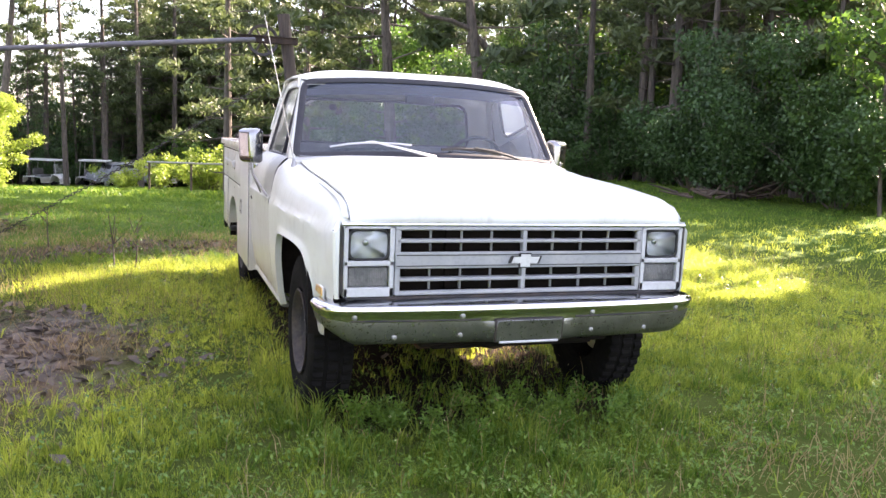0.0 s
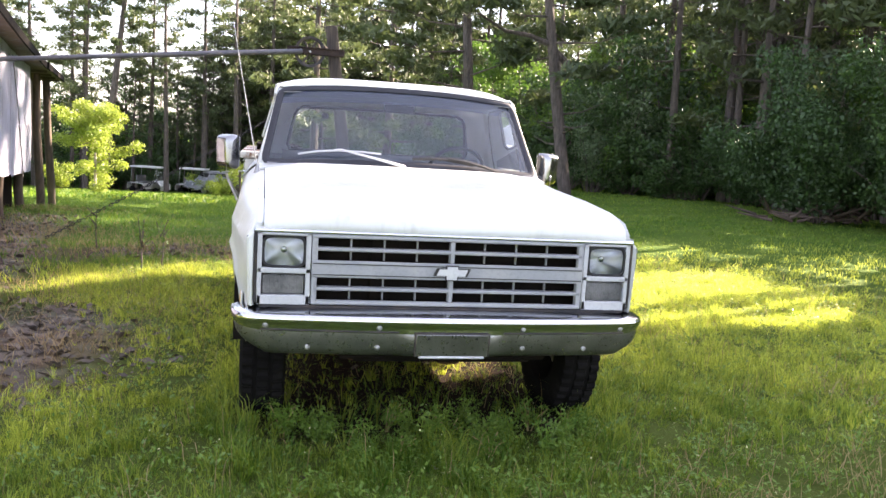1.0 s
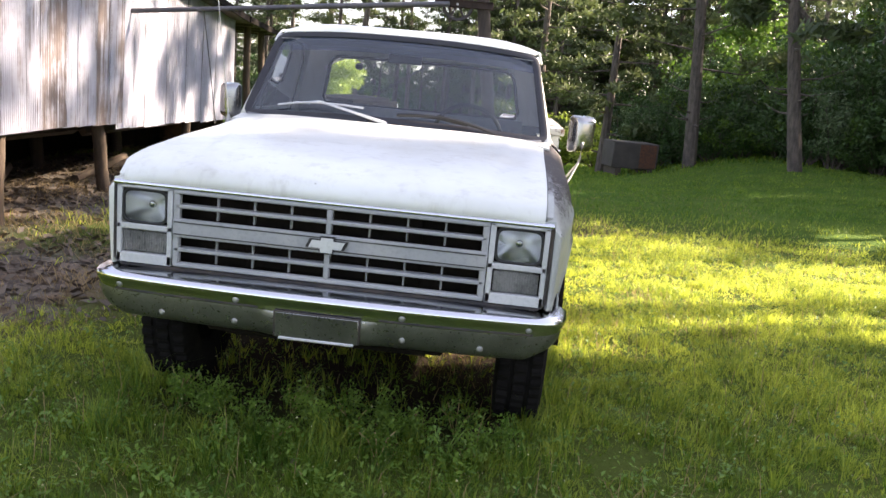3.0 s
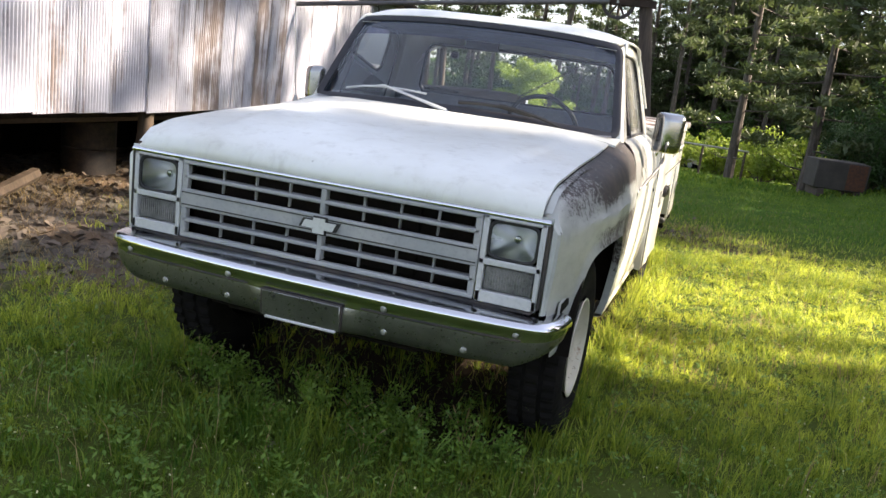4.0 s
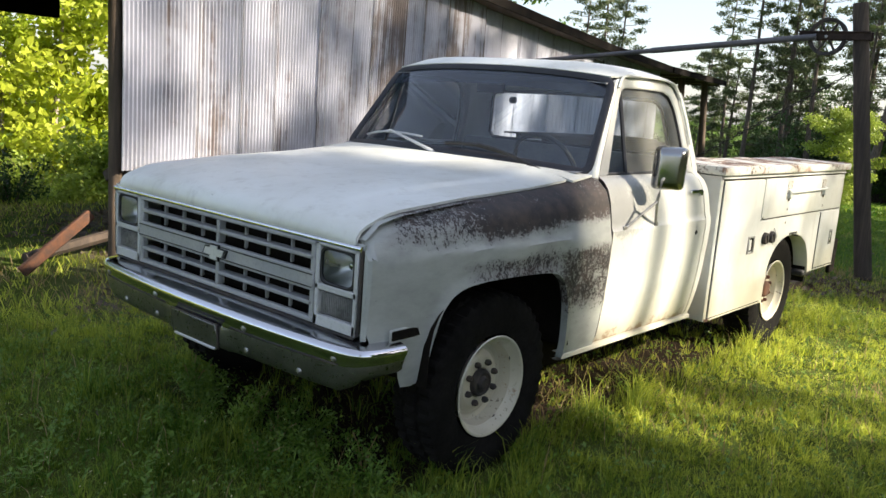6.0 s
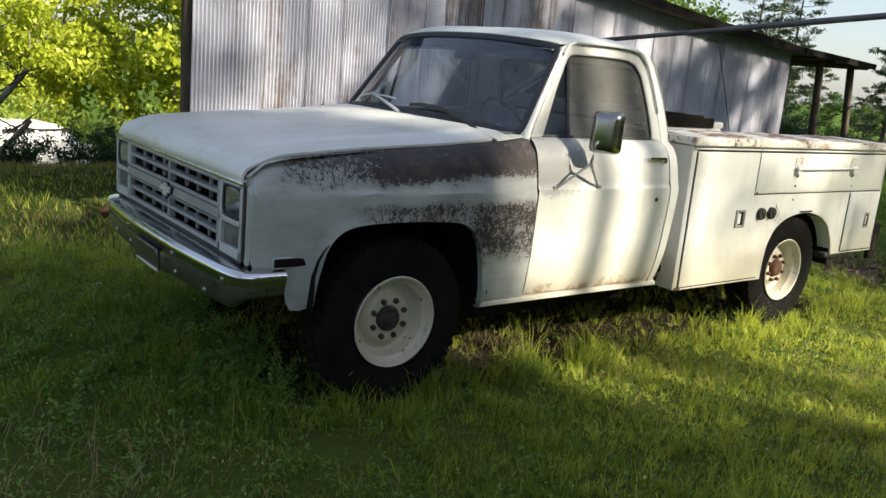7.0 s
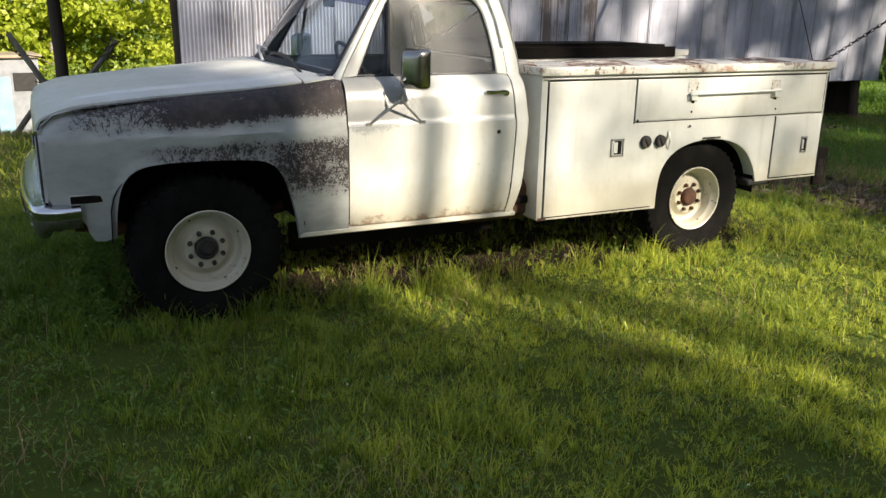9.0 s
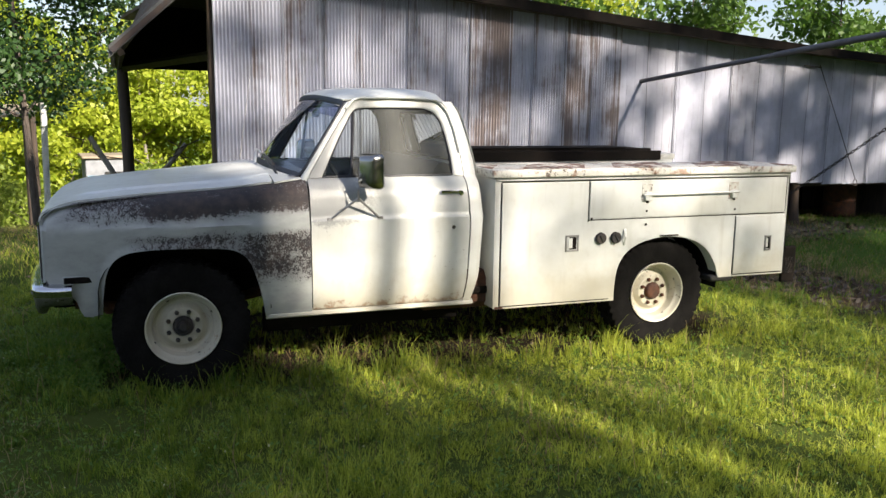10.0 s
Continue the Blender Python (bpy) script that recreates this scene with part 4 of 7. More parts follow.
def face_bar(x0, x1, z0, z1, depth=0.030, y=None, mat=GRILLE, name="grille_bar", parent=None, bevel=0.004):
    yy = GY - 0.012 if y is None else y
    return part(name, box((x1 - x0, depth, z1 - z0), ((x0 + x1) / 2, yy, (z0 + z1) / 2), bevel), mat, parent or grille)


face_bar(-0.631, 0.631, 1.030, 1.045, 0.03)
face_bar(-0.631, 0.631, 0.855, 0.930, 0.024, GY - 0.016, name="grille_band")
for z in (0.868, 0.917):
    face_bar(-0.625, 0.625, z - 0.002, z + 0.002, 0.004, GY - 0.0290, BLACK, "band_groove", bevel=0)
face_bar(-0.625, 0.625, 0.972, 0.988, 0.05, GY + 0.002)
face_bar(-0.625, 0.625, 0.796, 0.812, 0.05, GY + 0.002)
for sx in (-1, 1):
    face_bar(sx * 0.618 - 0.013, sx * 0.618 + 0.013, 0.735, 1.043, 0.03, GY - 0.008)
    for zz0, zz1 in ((0.752, 0.855), (0.930, 1.032)):
        for k in (1, 2, 3):
            x = sx * (0.008 + k * 0.150)
            face_bar(x - 0.004, x + 0.004, zz0, zz1, 0.02, GY + 0.010)
for zz0, zz1 in ((0.752, 0.855), (0.930, 1.032)):
    face_bar(-0.011, 0.011, zz0, zz1, 0.036, GY - 0.006)
part("radiator", box((1.30, 0.02, 0.34), (0, GY + 0.105, 0.89)), DARK, grille)
part("radiator_core", box((0.72, 0.02, 0.30), (0, GY + 0.09, 0.89), 0.004), DARK, grille)
# plain cross-shaped badge in bright metal
def cross_badge(scale, y, depth):
    pts = [(-0.086, -0.012), (-0.070, 0.022), (-0.028, 0.022), (-0.028, 0.036), (0.030, 0.036), (0.030, 0.022), (0.086, 0.022), (0.070, -0.014), (0.028, -0.014), (0.028, -0.034), (-0.030, -0.034), (-0.030, -0.014)]
    pts = [(x * scale, z * scale) for x, z in pts]
    bm = bmesh.new()
    a = [bm.verts.new((x, y, 0.889 + z)) for x, z in pts]
    b = [bm.verts.new((x, y - depth, 0.889 + z)) for x, z in pts]
    bm.faces.new(a)
    bm.faces.new(b)
    for i in range(len(pts)):
        bm.faces.new((a[i], a[(i + 1) % len(pts)], b[(i + 1) % len(pts)], b[i]))
    return bm


badge = part("badge", cross_badge(1.0, GY - 0.028, 0.010), BLACK, grille)
part("badge_face", cross_badge(0.84, GY - 0.036, 0.007), BADGE, badge, "bright metal badge")

# bright surround of the whole face
bm = tube([(-0.875, GY - 0.016, 1.054), (0.0, GY - 0.018, 1.054), (0.875, GY - 0.016, 1.054)], 0.0115, 12)
part("face_trim", bm, CHROME, grille, "chrome strip under the hood")
for sx in (-1, 1):
    path = [(sx * 0.872, GY - 0.012, 1.05), (sx * 0.872, GY - 0.012, 0.80), (sx * 0.868, GY - 0.012, 0.745), (sx * 0.845, GY - 0.012, 0.724), (sx * 0.60, GY - 0.012, 0.720), (0, GY - 0.012, 0.720)]
    part("face_trim", tube(path, 0.0085, 6), DARKSTEEL, grille)
    # lamp bezel with two openings
    bm = bmesh.new()
    x0, x1 = 0.634, 0.864
    for (ax, bx, az, bz) in ((x0, x0 + 0.022, 0.730, 1.048), (x1 - 0.020, x1, 0.730, 1.048), (x0, x1, 1.034, 1.048), (x0, x1, 0.868, 0.892), (x0, x1, 0.730, 0.772)):
        box((bx - ax, 0.04, bz - az), (sx * (ax + bx) / 2, GY - 0.004, (az + bz) / 2), 0.004, bm=bm)
    bezel = part("lamp_bezel", bm, BEZEL, truck)
    cx = sx * 0.750
    rows = []
    for k in np.linspace(0.02, 1, 12):  # a round bowl that opens into a rounded rectangle
        e = lerp(1.0, 0.42, k ** 1.5)
        rows.append([(cx + lerp(0.075, 0.090, k) * k * math.copysign(abs(math.cos(t)) ** e, math.cos(t)), GY + 0.085 - 0.093 * k ** 2, 0.963 + lerp(0.075, 0.067, k) * k * math.copysign(abs(math.sin(t)) ** e, math.sin(t))) for t in np.linspace(0, 2 * math.pi, 41)])
    head = part("headlight", skin(rows), REFLECTOR, truck)
    rims = rows[-1]
    rows = [[(x, GY - 0.012 - 0.016 * (1 - k ** 2), z) for x, y, z in row] for k, row in zip(np.linspace(0.02, 1, 12), rows)]
    part("headlight_lens", skin(rows), LENS, head)
    part("headlight_rim", tube([(x, GY - 0.014, z) for x, y, z in rims], 0.0075, 6, cap=False), BLACK, head)
    part("bulb_hood", lathe([(0.0, -0.010), (0.012, -0.006), (0.016, 0.0)], 16, "y", (cx, GY + 0.055, 0.963)), MIRROR_BACK, head)
    sig = part("turn_signal", box((0.180, 0.02, 0.088), (cx, GY + 0.004, 0.818), 0.006), SIGNAL, truck, "smoked ribbed signal lens")
    bm = bmesh.new()
    for k in range(18):
        box((0.004, 0.006, 0.080), (cx - 0.085 + 0.01 * k, GY - 0.008, 0.818), 0.001, bm=bm)
    part("lens_ribs", bm, SIGNAL, sig)

# ---- front bumper, swept round the corners
def bumper_path():
    pts = [(0.0, -0.872), (0.3, -0.868), (0.55, -0.855), (0.75, -0.838), (0.86, -0.822), (0.925, -0.795), (0.958, -0.745), (0.972, -0.68), (0.978, -0.60)]
    right = [(-x, y) for x, y in pts[:0:-1]]
    return smooth_curve([(x, y, 0) for x, y in right + pts], 81)[:, :2]


BUMPER_PROFILE = [(-0.120, 0.716), (-0.085, 0.718), (-0.060, 0.708), (-0.035, 0.705), (-0.012, 0.698), (-0.001, 0.686), (0.0, 0.674), (-0.004, 0.664), (-0.010, 0.652), (-0.013, 0.640), (-0.013, 0.630), (-0.016, 0.624), (-0.016, 0.612), (-0.024, 0.556), (-0.034, 0.530), (-0.055, 0.518), (-0.080, 0.522)]


def bumper_mesh():
    path = bumper_path()
    rows = []
    for i, (x, y) in enumerate(path):
        d = path[min(i + 1, 80)] - path[max(i - 1, 0)]
        d = d / np.linalg.norm(d)
        nrm = np.array([d[1], -d[0]])
        if nrm[1] > 0 and abs(x) < 0.9:
            nrm = -nrm
        end = max(0.0, (abs(x) - 0.82) / 0.15)
        row = []
        for o, z in BUMPER_PROFILE:
            zz = z + (0.075 * end * (0.66 - z) / 0.16 if z < 0.66 else 0)
            o2 = o + (0.014 * min(1.0, max(0.0, (0.235 - abs(x)) / 0.03)) * min(1.0, max(0.0, (0.640 - z) / 0.05)))
            row.append((x + nrm[0] * o2, y + nrm[1] * o2, zz))
        rows.append(row)
    return rows


rows = bumper_mesh()
bumper = part("front_bumper", skin([r[:12] for r in rows]), CHROME, truck, "chrome front bumper with a darker-coloured lower face", angle=45)
# lower face: darker copy of the chrome, for the reflection of dark grass
part("bumper_face", skin([r[11:] for r in rows]), DIM_CHROME, bumper, "dull lower bumper face with a dark reflection in its colour", angle=45)
bumper_y = table([(0.0, -0.872), (0.3, -0.868), (0.55, -0.855), (0.75, -0.838), (0.86, -0.822)])
for x, z in ((-0.82, 0.652), (-0.33, 0.652), (0.33, 0.652), (0.82, 0.652), (-0.335, 0.560), (0.335, 0.560), (-0.64, 0.556), (0.64, 0.556)):
    dome = [(0.0, -0.012), (0.009, -0.010), (0.014, -0.004), (0.015, 0.004)]
    part("bumper_bolt", lathe(dome, 12, "y", (x, bumper_y(abs(x)) + (0.013 if z > 0.6 else 0.027), z)), STEEL, bumper)
# the middle bulges out and carries a shallow plate recess with a bright lower lip
tilt = Matrix.Rotation(radians(7.5), 4, "X")
part("plate_recess", box((0.346, 0.008, 0.112), (0, -0.8650, 0.578), 0.003, tilt), DARKSTEEL, bumper)
part("plate_bracket", box((0.332, 0.010, 0.104), (0, -0.8660, 0.577), 0.003, tilt), DIM_CHROME, bumper, "bare plate bracket of dull, darkened chrome")
part("bracket_lip", box((0.300, 0.020, 0.011), (0, -0.860, 0.522), 0.003), BADGE, bumper)
for x in (-0.11, 0.11):
    part("bracket_hole", lathe([(0.0, -0.001), (0.006, 0.0)], 10, "y", (x, -0.8768, 0.610)), BLACK, bumper)
# dark groove along the bumper under its bright upper roll
for sx in (-1, 1):
    gp = [(sx * x, bumper_y(x) + 0.0105, 0.632) for x in np.linspace(0.24, 0.84, 13)]
    part("bumper_groove", skin([[(x, y, z + dz) for x, y, z in gp] for dz in (-0.004, 0.004)], 0.003), DARKSTEEL, bumper)
part("front_valance", box((1.62, 0.03, 0.16), (0, -0.70, 0.63), 0.006), DARK, truck)
part("splash_shield", box((0.84, 0.5, 0.02), (0, -0.45, 0.50), 0.004, Matrix.Rotation(radians(8), 4, "X")), DARK, truck)

# ---- wheels
WHEEL_X = {0.0: 0.822, 3.34: 0.806}  # half track of the front and the rear axle


def tyre_mesh(cy, sx, lugs):
    """Sidewalls and a tread whose blocks stand up in three staggered rows."""
    prof = [(0.214, 0.075, ""), (0.232, 0.100, ""), (0.30, 0.113, ""), (0.345, 0.112, ""), (0.372, 0.104, "a"), (0.388, 0.096, "a"), (0.392, 0.086, "a"), (0.394, 0.050, "a"), (0.392, 0.046, ""), (0.392, 0.030, ""), (0.396, 0.026, "c"), (0.397, 0.0, "c")]
    prof = prof + [(r, -a, "b" if k == "a" else k) for r, a, k in prof[-2::-1]]
    n = lugs * 4
    rows = []
    for i in range(n + 1):
        t = 2 * math.pi * i / n
        row = []
        for r, a, k in prof:
            up = (k == "a" and i % 4 < 2) or (k == "b" and (i + 2) % 4 < 2) or (k == "c" and (i + 1) % 4 < 2)
            rr = r + (0.012 if up else 0.0)
            row.append((sx * WHEEL_X[cy] + a, cy + rr * math.cos(t), 0.40 + rr * math.sin(t)))
        rows.append(row + [row[0]])
    return skin(rows)


def rim_mesh(cy, sx):
    s = sx
    prof = [(0.236, 0.108), (0.232, 0.112), (0.224, 0.108), (0.216, 0.092), (0.206, 0.074), (0.196, 0.066), (0.190, 0.040), (0.183, 0.012), (0.165, 0.004), (0.150, 0.008), (0.135, 0.026), (0.120, 0.040), (0.105, 0.042), (0.070, 0.040), (0.064, 0.030), (0.0, 0.030)]
    return lathe([(r * 0.95, a * s) for r, a in prof], 56, "x", (sx * WHEEL_X[cy], cy, 0.40), cap=False)


for cy, front in ((0.0, True), (3.34, False)):
    for sx in (1, -1):
        rim = part("wheel", rim_mesh(cy, sx), PAINT_WHEEL if sx > 0 else DARKSTEEL, truck, "white steel eight-lug wheel" if sx > 0 else "dark steel wheel", angle=30)
        part("tyre", tyre_mesh(cy, sx, 44), TYRE, rim, "worn black all-terrain tyre", angle=30)
        hub = [(0.060, 0.030), (0.060, 0.052), (0.054, 0.062), (0.047, 0.064), (0.044, 0.056), (0.032, 0.056), (0.028, 0.068), (0.024, 0.072), (0.0, 0.070)]
        if not front:
            hub = [(0.060, 0.030), (0.060, 0.058), (0.052, 0.070), (0.040, 0.074), (0.0, 0.074)]
        part("hub", lathe([(r, a * sx) for r, a in hub], 24, "x", (sx * WHEEL_X[cy], cy, 0.40)), DARKSTEEL if front else RUST, rim, "dark locking hub" if front else "rusty hub")
        for k in range(8):
            t = 2 * math.pi * (k + 0.5) / 8
            part("lug_nut", lathe([(0.014, 0.038 * sx), (0.014, 0.058 * sx), (0.008, 0.066 * sx), (0.0, 0.066 * sx)], 6, "x", (sx * WHEEL_X[cy], cy + 0.092 * math.cos(t), 0.40 + 0.092 * math.sin(t))), DARKSTEEL if front else RUST, rim)
        for k in range(4):
            t = 2 * math.pi * (k + 0.3) / 4
            part("valve_slot", lathe([(0.0, 0.001 * sx), (0.010, 0.0)], 8, "x", (sx * (WHEEL_X[cy] + 0.0685), cy + 0.191 * math.cos(t), 0.40 + 0.191 * math.sin(t))), BLACK, rim)
    part("axle_tube", tube([(-0.76, cy, 0.40), (0.76, cy, 0.40)], 0.045, 12), RUST if front else DARK, truck)
    part("differential", lathe([(0.0, -0.14), (0.09, -0.12), (0.14, -0.04), (0.15, 0.02), (0.10, 0.12), (0.0, 0.15)], 20, "y", (0.18 if front else 0.0, cy, 0.40)), RUST, truck)
for sx in (-1, 1):
    part("frame_rail", box((0.07, 5.1, 0.15), (sx * 0.43, 1.85, 0.55), 0.01), DARK, truck)
    for cy in (0.0, 3.34):
        part("leaf_spring", tube([(sx * 0.50, cy - 0.62, 0.50), (sx * 0.50, cy - 0.3, 0.45), (sx * 0.50, cy, 0.43), (sx * 0.50, cy + 0.3, 0.46), (sx * 0.50, cy + 0.62, 0.53)], 0.035, 6), RUST, truck)
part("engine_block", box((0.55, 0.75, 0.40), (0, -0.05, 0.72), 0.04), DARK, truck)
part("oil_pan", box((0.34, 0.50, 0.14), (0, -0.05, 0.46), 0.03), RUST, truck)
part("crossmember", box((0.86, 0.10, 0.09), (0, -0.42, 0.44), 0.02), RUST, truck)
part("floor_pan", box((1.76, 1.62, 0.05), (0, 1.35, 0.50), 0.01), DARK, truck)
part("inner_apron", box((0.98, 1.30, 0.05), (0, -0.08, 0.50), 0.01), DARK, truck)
# dark baffles added under the sills keep low sun off the ground beneath
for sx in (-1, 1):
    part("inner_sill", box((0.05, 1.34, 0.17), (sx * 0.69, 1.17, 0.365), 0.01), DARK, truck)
part("fuel_tank", box((0.28, 0.95, 0.26), (0.72, 1.98, 0.50), 0.05), RUST, truck, "rusty brown saddle tank")
part("exhaust_pipe", tube([(-0.3, 0.2, 0.42), (-0.32, 1.4, 0.38), (-0.34, 2.6, 0.40), (-0.40, 3.0, 0.46)], 0.03, 8), RUST, truck)

# ---- service body: two side boxes, floor, tail
BX0, BX1 = 0.53, 0.985


def box_side_mesh():
    """The outer wall of a box, cut round the rear wheel."""
    arch = smooth_curve([(2.925, 0.385, 0), (2.93, 0.52, 0), (2.955, 0.64, 0), (3.03, 0.74, 0), (3.17, 0.805, 0), (3.36, 0.828, 0), (3.55, 0.80, 0), (3.69, 0.725, 0), (3.775, 0.61, 0), (3.815, 0.50, 0)], 61)[:, :2]
    outer = np.concatenate([resample([(2.003, 0.385), (2.003, 1.275)], 21)[:-1], resample([(2.003, 1.275), (4.42, 1.275)], 31)[:-1], resample([(4.42, 1.275), (4.42, 0.50)], 11)])
    arch = resample(arch, len(outer))
    rows = [[(BX1 - 0.10, y, z) for y, z in arch], [(BX1 + 0.004, y, z) for y, z in arch]]
    for fr in (0.02, 0.06, 0.3, 0.6, 0.97, 1):
        rows.append([(BX1 + (0.006 if fr < 0.05 else 0.0), lerp(a[0], b[0], fr), lerp(a[1], b[1], fr)) for a, b in zip(arch, outer)])
    rows.append([(BX1 - 0.03, y, z) for y, z in outer])
    bm = skin(rows)
    return bm


def panel(y0, y1, z0, z1, proud=0.007, bevel=0.005):
    return box((0.014, y1 - y0, z1 - z0), (BX1 + proud - 0.007, (y0 + y1) / 2, (z0 + z1) / 2), bevel, seg=2)


def box_door_front():
    """The tall front door panel: its outline stops short of the wheel arch."""
    pts = [(2.045, 0.405), (2.045, 1.235), (2.690, 1.235), (2.690, 0.955), (2.90, 0.955), (2.90, 0.62), (2.885, 0.405)]
    bm = bmesh.new()
    f = bm.faces.new([bm.verts.new((BX1 + 0.001, y, z)) for y, z in pts])
    r = bmesh.ops.extrude_face_region(bm, geom=[f])
    bmesh.ops.translate(bm, vec=(0.0065, 0, 0), verts=[v for v in r["geom"] if isinstance(v, bmesh.types.BMVert)])
    return bm


for side in (1, -1):
    f = (lambda b: b) if side == 1 else flip
    bm = box_side_mesh()
    body = part("utility_box", f(bm), PAINT_BOX, truck, "white steel service box with rust at the seams", angle=30)
    for size, at in (((0.012, 2.41, 0.80), (BX0, 3.21, 0.875)), ((BX1 - BX0, 0.012, 0.88), ((BX0 + BX1) / 2, 2.0, 0.83)), ((BX1 - BX0, 0.012, 0.77), ((BX0 + BX1) / 2, 4.414, 0.885)), ((BX1 - BX0 - 0.02, 0.90, 0.012), ((BX0 + BX1) / 2, 2.465, 0.395)), ((BX1 - BX0 - 0.02, 0.60, 0.012), ((BX0 + BX1) / 2, 4.12, 0.505))):
        part("box_wall", f(box(size, at)), PAINT_BOX, body, smooth=False)
    rows = [[(x, y, z) for y, z in zip(3.37 - 0.44 * np.cos(np.linspace(0, math.pi, 20)), 0.42 + 0.40 * np.sqrt(np.sin(np.linspace(0, math.pi, 20))))] for x in (0.55, BX1 - 0.01)]
    bm = skin(rows, 0.004)
    part("inner_arch", f(bm), DARK, body)
    # lid: overhanging cap with a turned-down edge, rusted on top
    bm = box((BX1 - BX0 + 0.045, 2.475, 0.052), ((BX0 + BX1) / 2 + 0.012, 3.205, 1.302), 0.012, seg=2)
    lid = part("box_lid", f(bm), PAINT_LID, body)
    rows = [[(x, y, 1.330 + 0.004 * math.sin(9 * y + 5 * x)) for y in np.linspace(1.985, 4.425, 40)] for x in np.linspace(BX0 + 0.01, BX1 + 0.022, 8)]
    part("lid_top", f(skin(rows, 0.003)), BOXTOP, lid, "rusted flaking lid top")
    bm = box((0.010, 2.40, 0.010), (BX1 + 0.010, 3.205, 1.258), 0.003)
    part("lid_gutter", f(bm), PAINT_BOX, body)
    fd = part("box_door", f(box_door_front()), PAINT_BOX, body)
    td = part("box_door", f(panel(2.705, 4.385, 0.978, 1.240)), PAINT_BOX, body)
    rd = part("box_door", f(panel(3.945, 4.395, 0.520, 0.955)), PAINT_BOX, body)
    for y0, y1, z0, z1 in ((2.035, 2.042, 0.4, 1.24), (2.695, 2.701, 0.957, 1.24), (2.7, 4.39, 0.9665, 0.9725), (3.936, 3.942, 0.52, 0.958), (2.04, 4.39, 1.242, 1.248), (2.04, 2.885, 0.397, 0.403), (3.94, 4.4, 0.512, 0.518), (4.387, 4.393, 0.978, 1.24)):
        part("door_gap", f(box((0.004, y1 - y0, z1 - z0), (BX1 + 0.001, (y0 + y1) / 2, (z0 + z1) / 2))), DARK, body)
    # paddle latches
    for y, z, w in ((2.575, 0.815, 0.105), (4.245, 0.745, 0.06)):
        bm = bmesh.new()
        for dy, dz, sy, sz in ((0, 0.052, w, 0.012), (0, -0.052, w, 0.012), (w / 2 - 0.006, 0, 0.012, 0.115), (-w / 2 + 0.006, 0, 0.012, 0.115)):
            box((0.008, sy, sz), (BX1 + 0.010, y + dy, z + dz), 0.002, bm=bm)
        latch = part("paddle_latch", f(bm), STEEL, fd if y < 3 else rd)
        part("latch_pocket", f(box((0.004, w * 0.5, 0.085), (BX1 + 0.0085, y + w * 0.06, z))), DARK, latch)
        part("latch_paddle", f(box((0.010, w * 0.34, 0.07), (BX1 + 0.008, y - w * 0.14, z), 0.003)), PAINT_BOX, latch)
    # pull bar of the top door between two brackets
    rod = part("pull_bar", f(tube([(BX1 + 0.030, 3.12, 1.138), (BX1 + 0.030, 3.93, 1.142)], 0.008, 8)), PAINT_BOX, td)
    for y in (3.16, 3.90):
        part("bar_bracket", f(box((0.030, 0.055, 0.060), (BX1 + 0.016, y, 1.125), 0.006)), PAINT_BOX, rod)
        part("bracket_plate", f(box((0.004, 0.085, 0.125), (BX1 + 0.0085, y, 1.150), 0.001)), PAINT_LID, rod)
        part("bracket_hole", f(box((0.004, 0.020, 0.034), (BX1 + 0.0105, y + 0.004, 1.095), 0.001)), DARK, rod)
    for y, z in ((3.16, 1.02), (3.92, 1.01), (3.16, 0.925), (2.72, 0.98)):
        part("rivet_hole", f(lathe([(0.0, 0.002), (0.009, 0.001)], 10, "x", (BX1 + 0.0085, y, z))), DARK, body)
    if side == 1:
        for y in (2.795, 2.915):
            cap = part("filler_cap", lathe([(0.040, 0.0), (0.040, 0.022), (0.036, 0.028), (0.0, 0.028)], 22, "x", (BX1 + 0.004, y, 0.842)), DARKSTEEL, body, "black round filler cap")
            part("cap_grip", box((0.008, 0.014, 0.062), (BX1 + 0.034, y, 0.842), 0.002, Matrix.Rotation(radians(28), 4, "X")), BLACK, cap)
        part("bent_bracket", skin([[(BX1 + 0.002, 2.985, 0.90), (BX1 + 0.002, 3.01, 0.90)], [(BX1 + 0.03, 2.98, 0.85), (BX1 + 0.03, 2.992, 0.84)], [(BX1 + 0.004, 2.99, 0.78), (BX1 + 0.004, 3.0, 0.78)]], 0.003), PAINT_BOX, body)
        part("plate_stain", box((0.004, 0.16, 0.012), (BX1 + 0.009, 3.36, 0.838), 0.001), DARKSTEEL, body)
        part("rust_corner", box((0.006, 0.06, 0.018), (BX1 + 0.003, 2.035, 0.392), 0.002), RUST, body, "rusted lower corner")
    part("mud_step", f(box((0.16, 0.20, 0.05), (0.90, 3.86, 0.49), 0.012)), BLACK, truck)
part("bed_floor", box((1.06, 2.42, 0.05), (0, 3.21, 0.72), 0.006), DARK, truck)
part("bed_front", box((1.05, 0.03, 0.55), (0, 2.02, 1.0), 0.006), PAINT_BOX, truck)
part("tailgate", box((1.05, 0.04, 0.50), (0, 4.39, 0.98), 0.008), PAINT_BOX, truck)
rb = part("rear_bumper", box((1.96, 0.10, 0.15), (0, 4.475, 0.56), 0.012), DARKSTEEL, truck, "black rear step bumper")
for sx in (-1, 1):
    part("bumper_end", box((0.03, 0.13, 0.28), (sx * 0.965, 4.475, 0.565), 0.008), DARK, rb)

# scrap steel lying across the boxes
rack = thing("steel_rack", "rusty dark steel frame lying across the service boxes", "rack", (0, 0, 1.335))
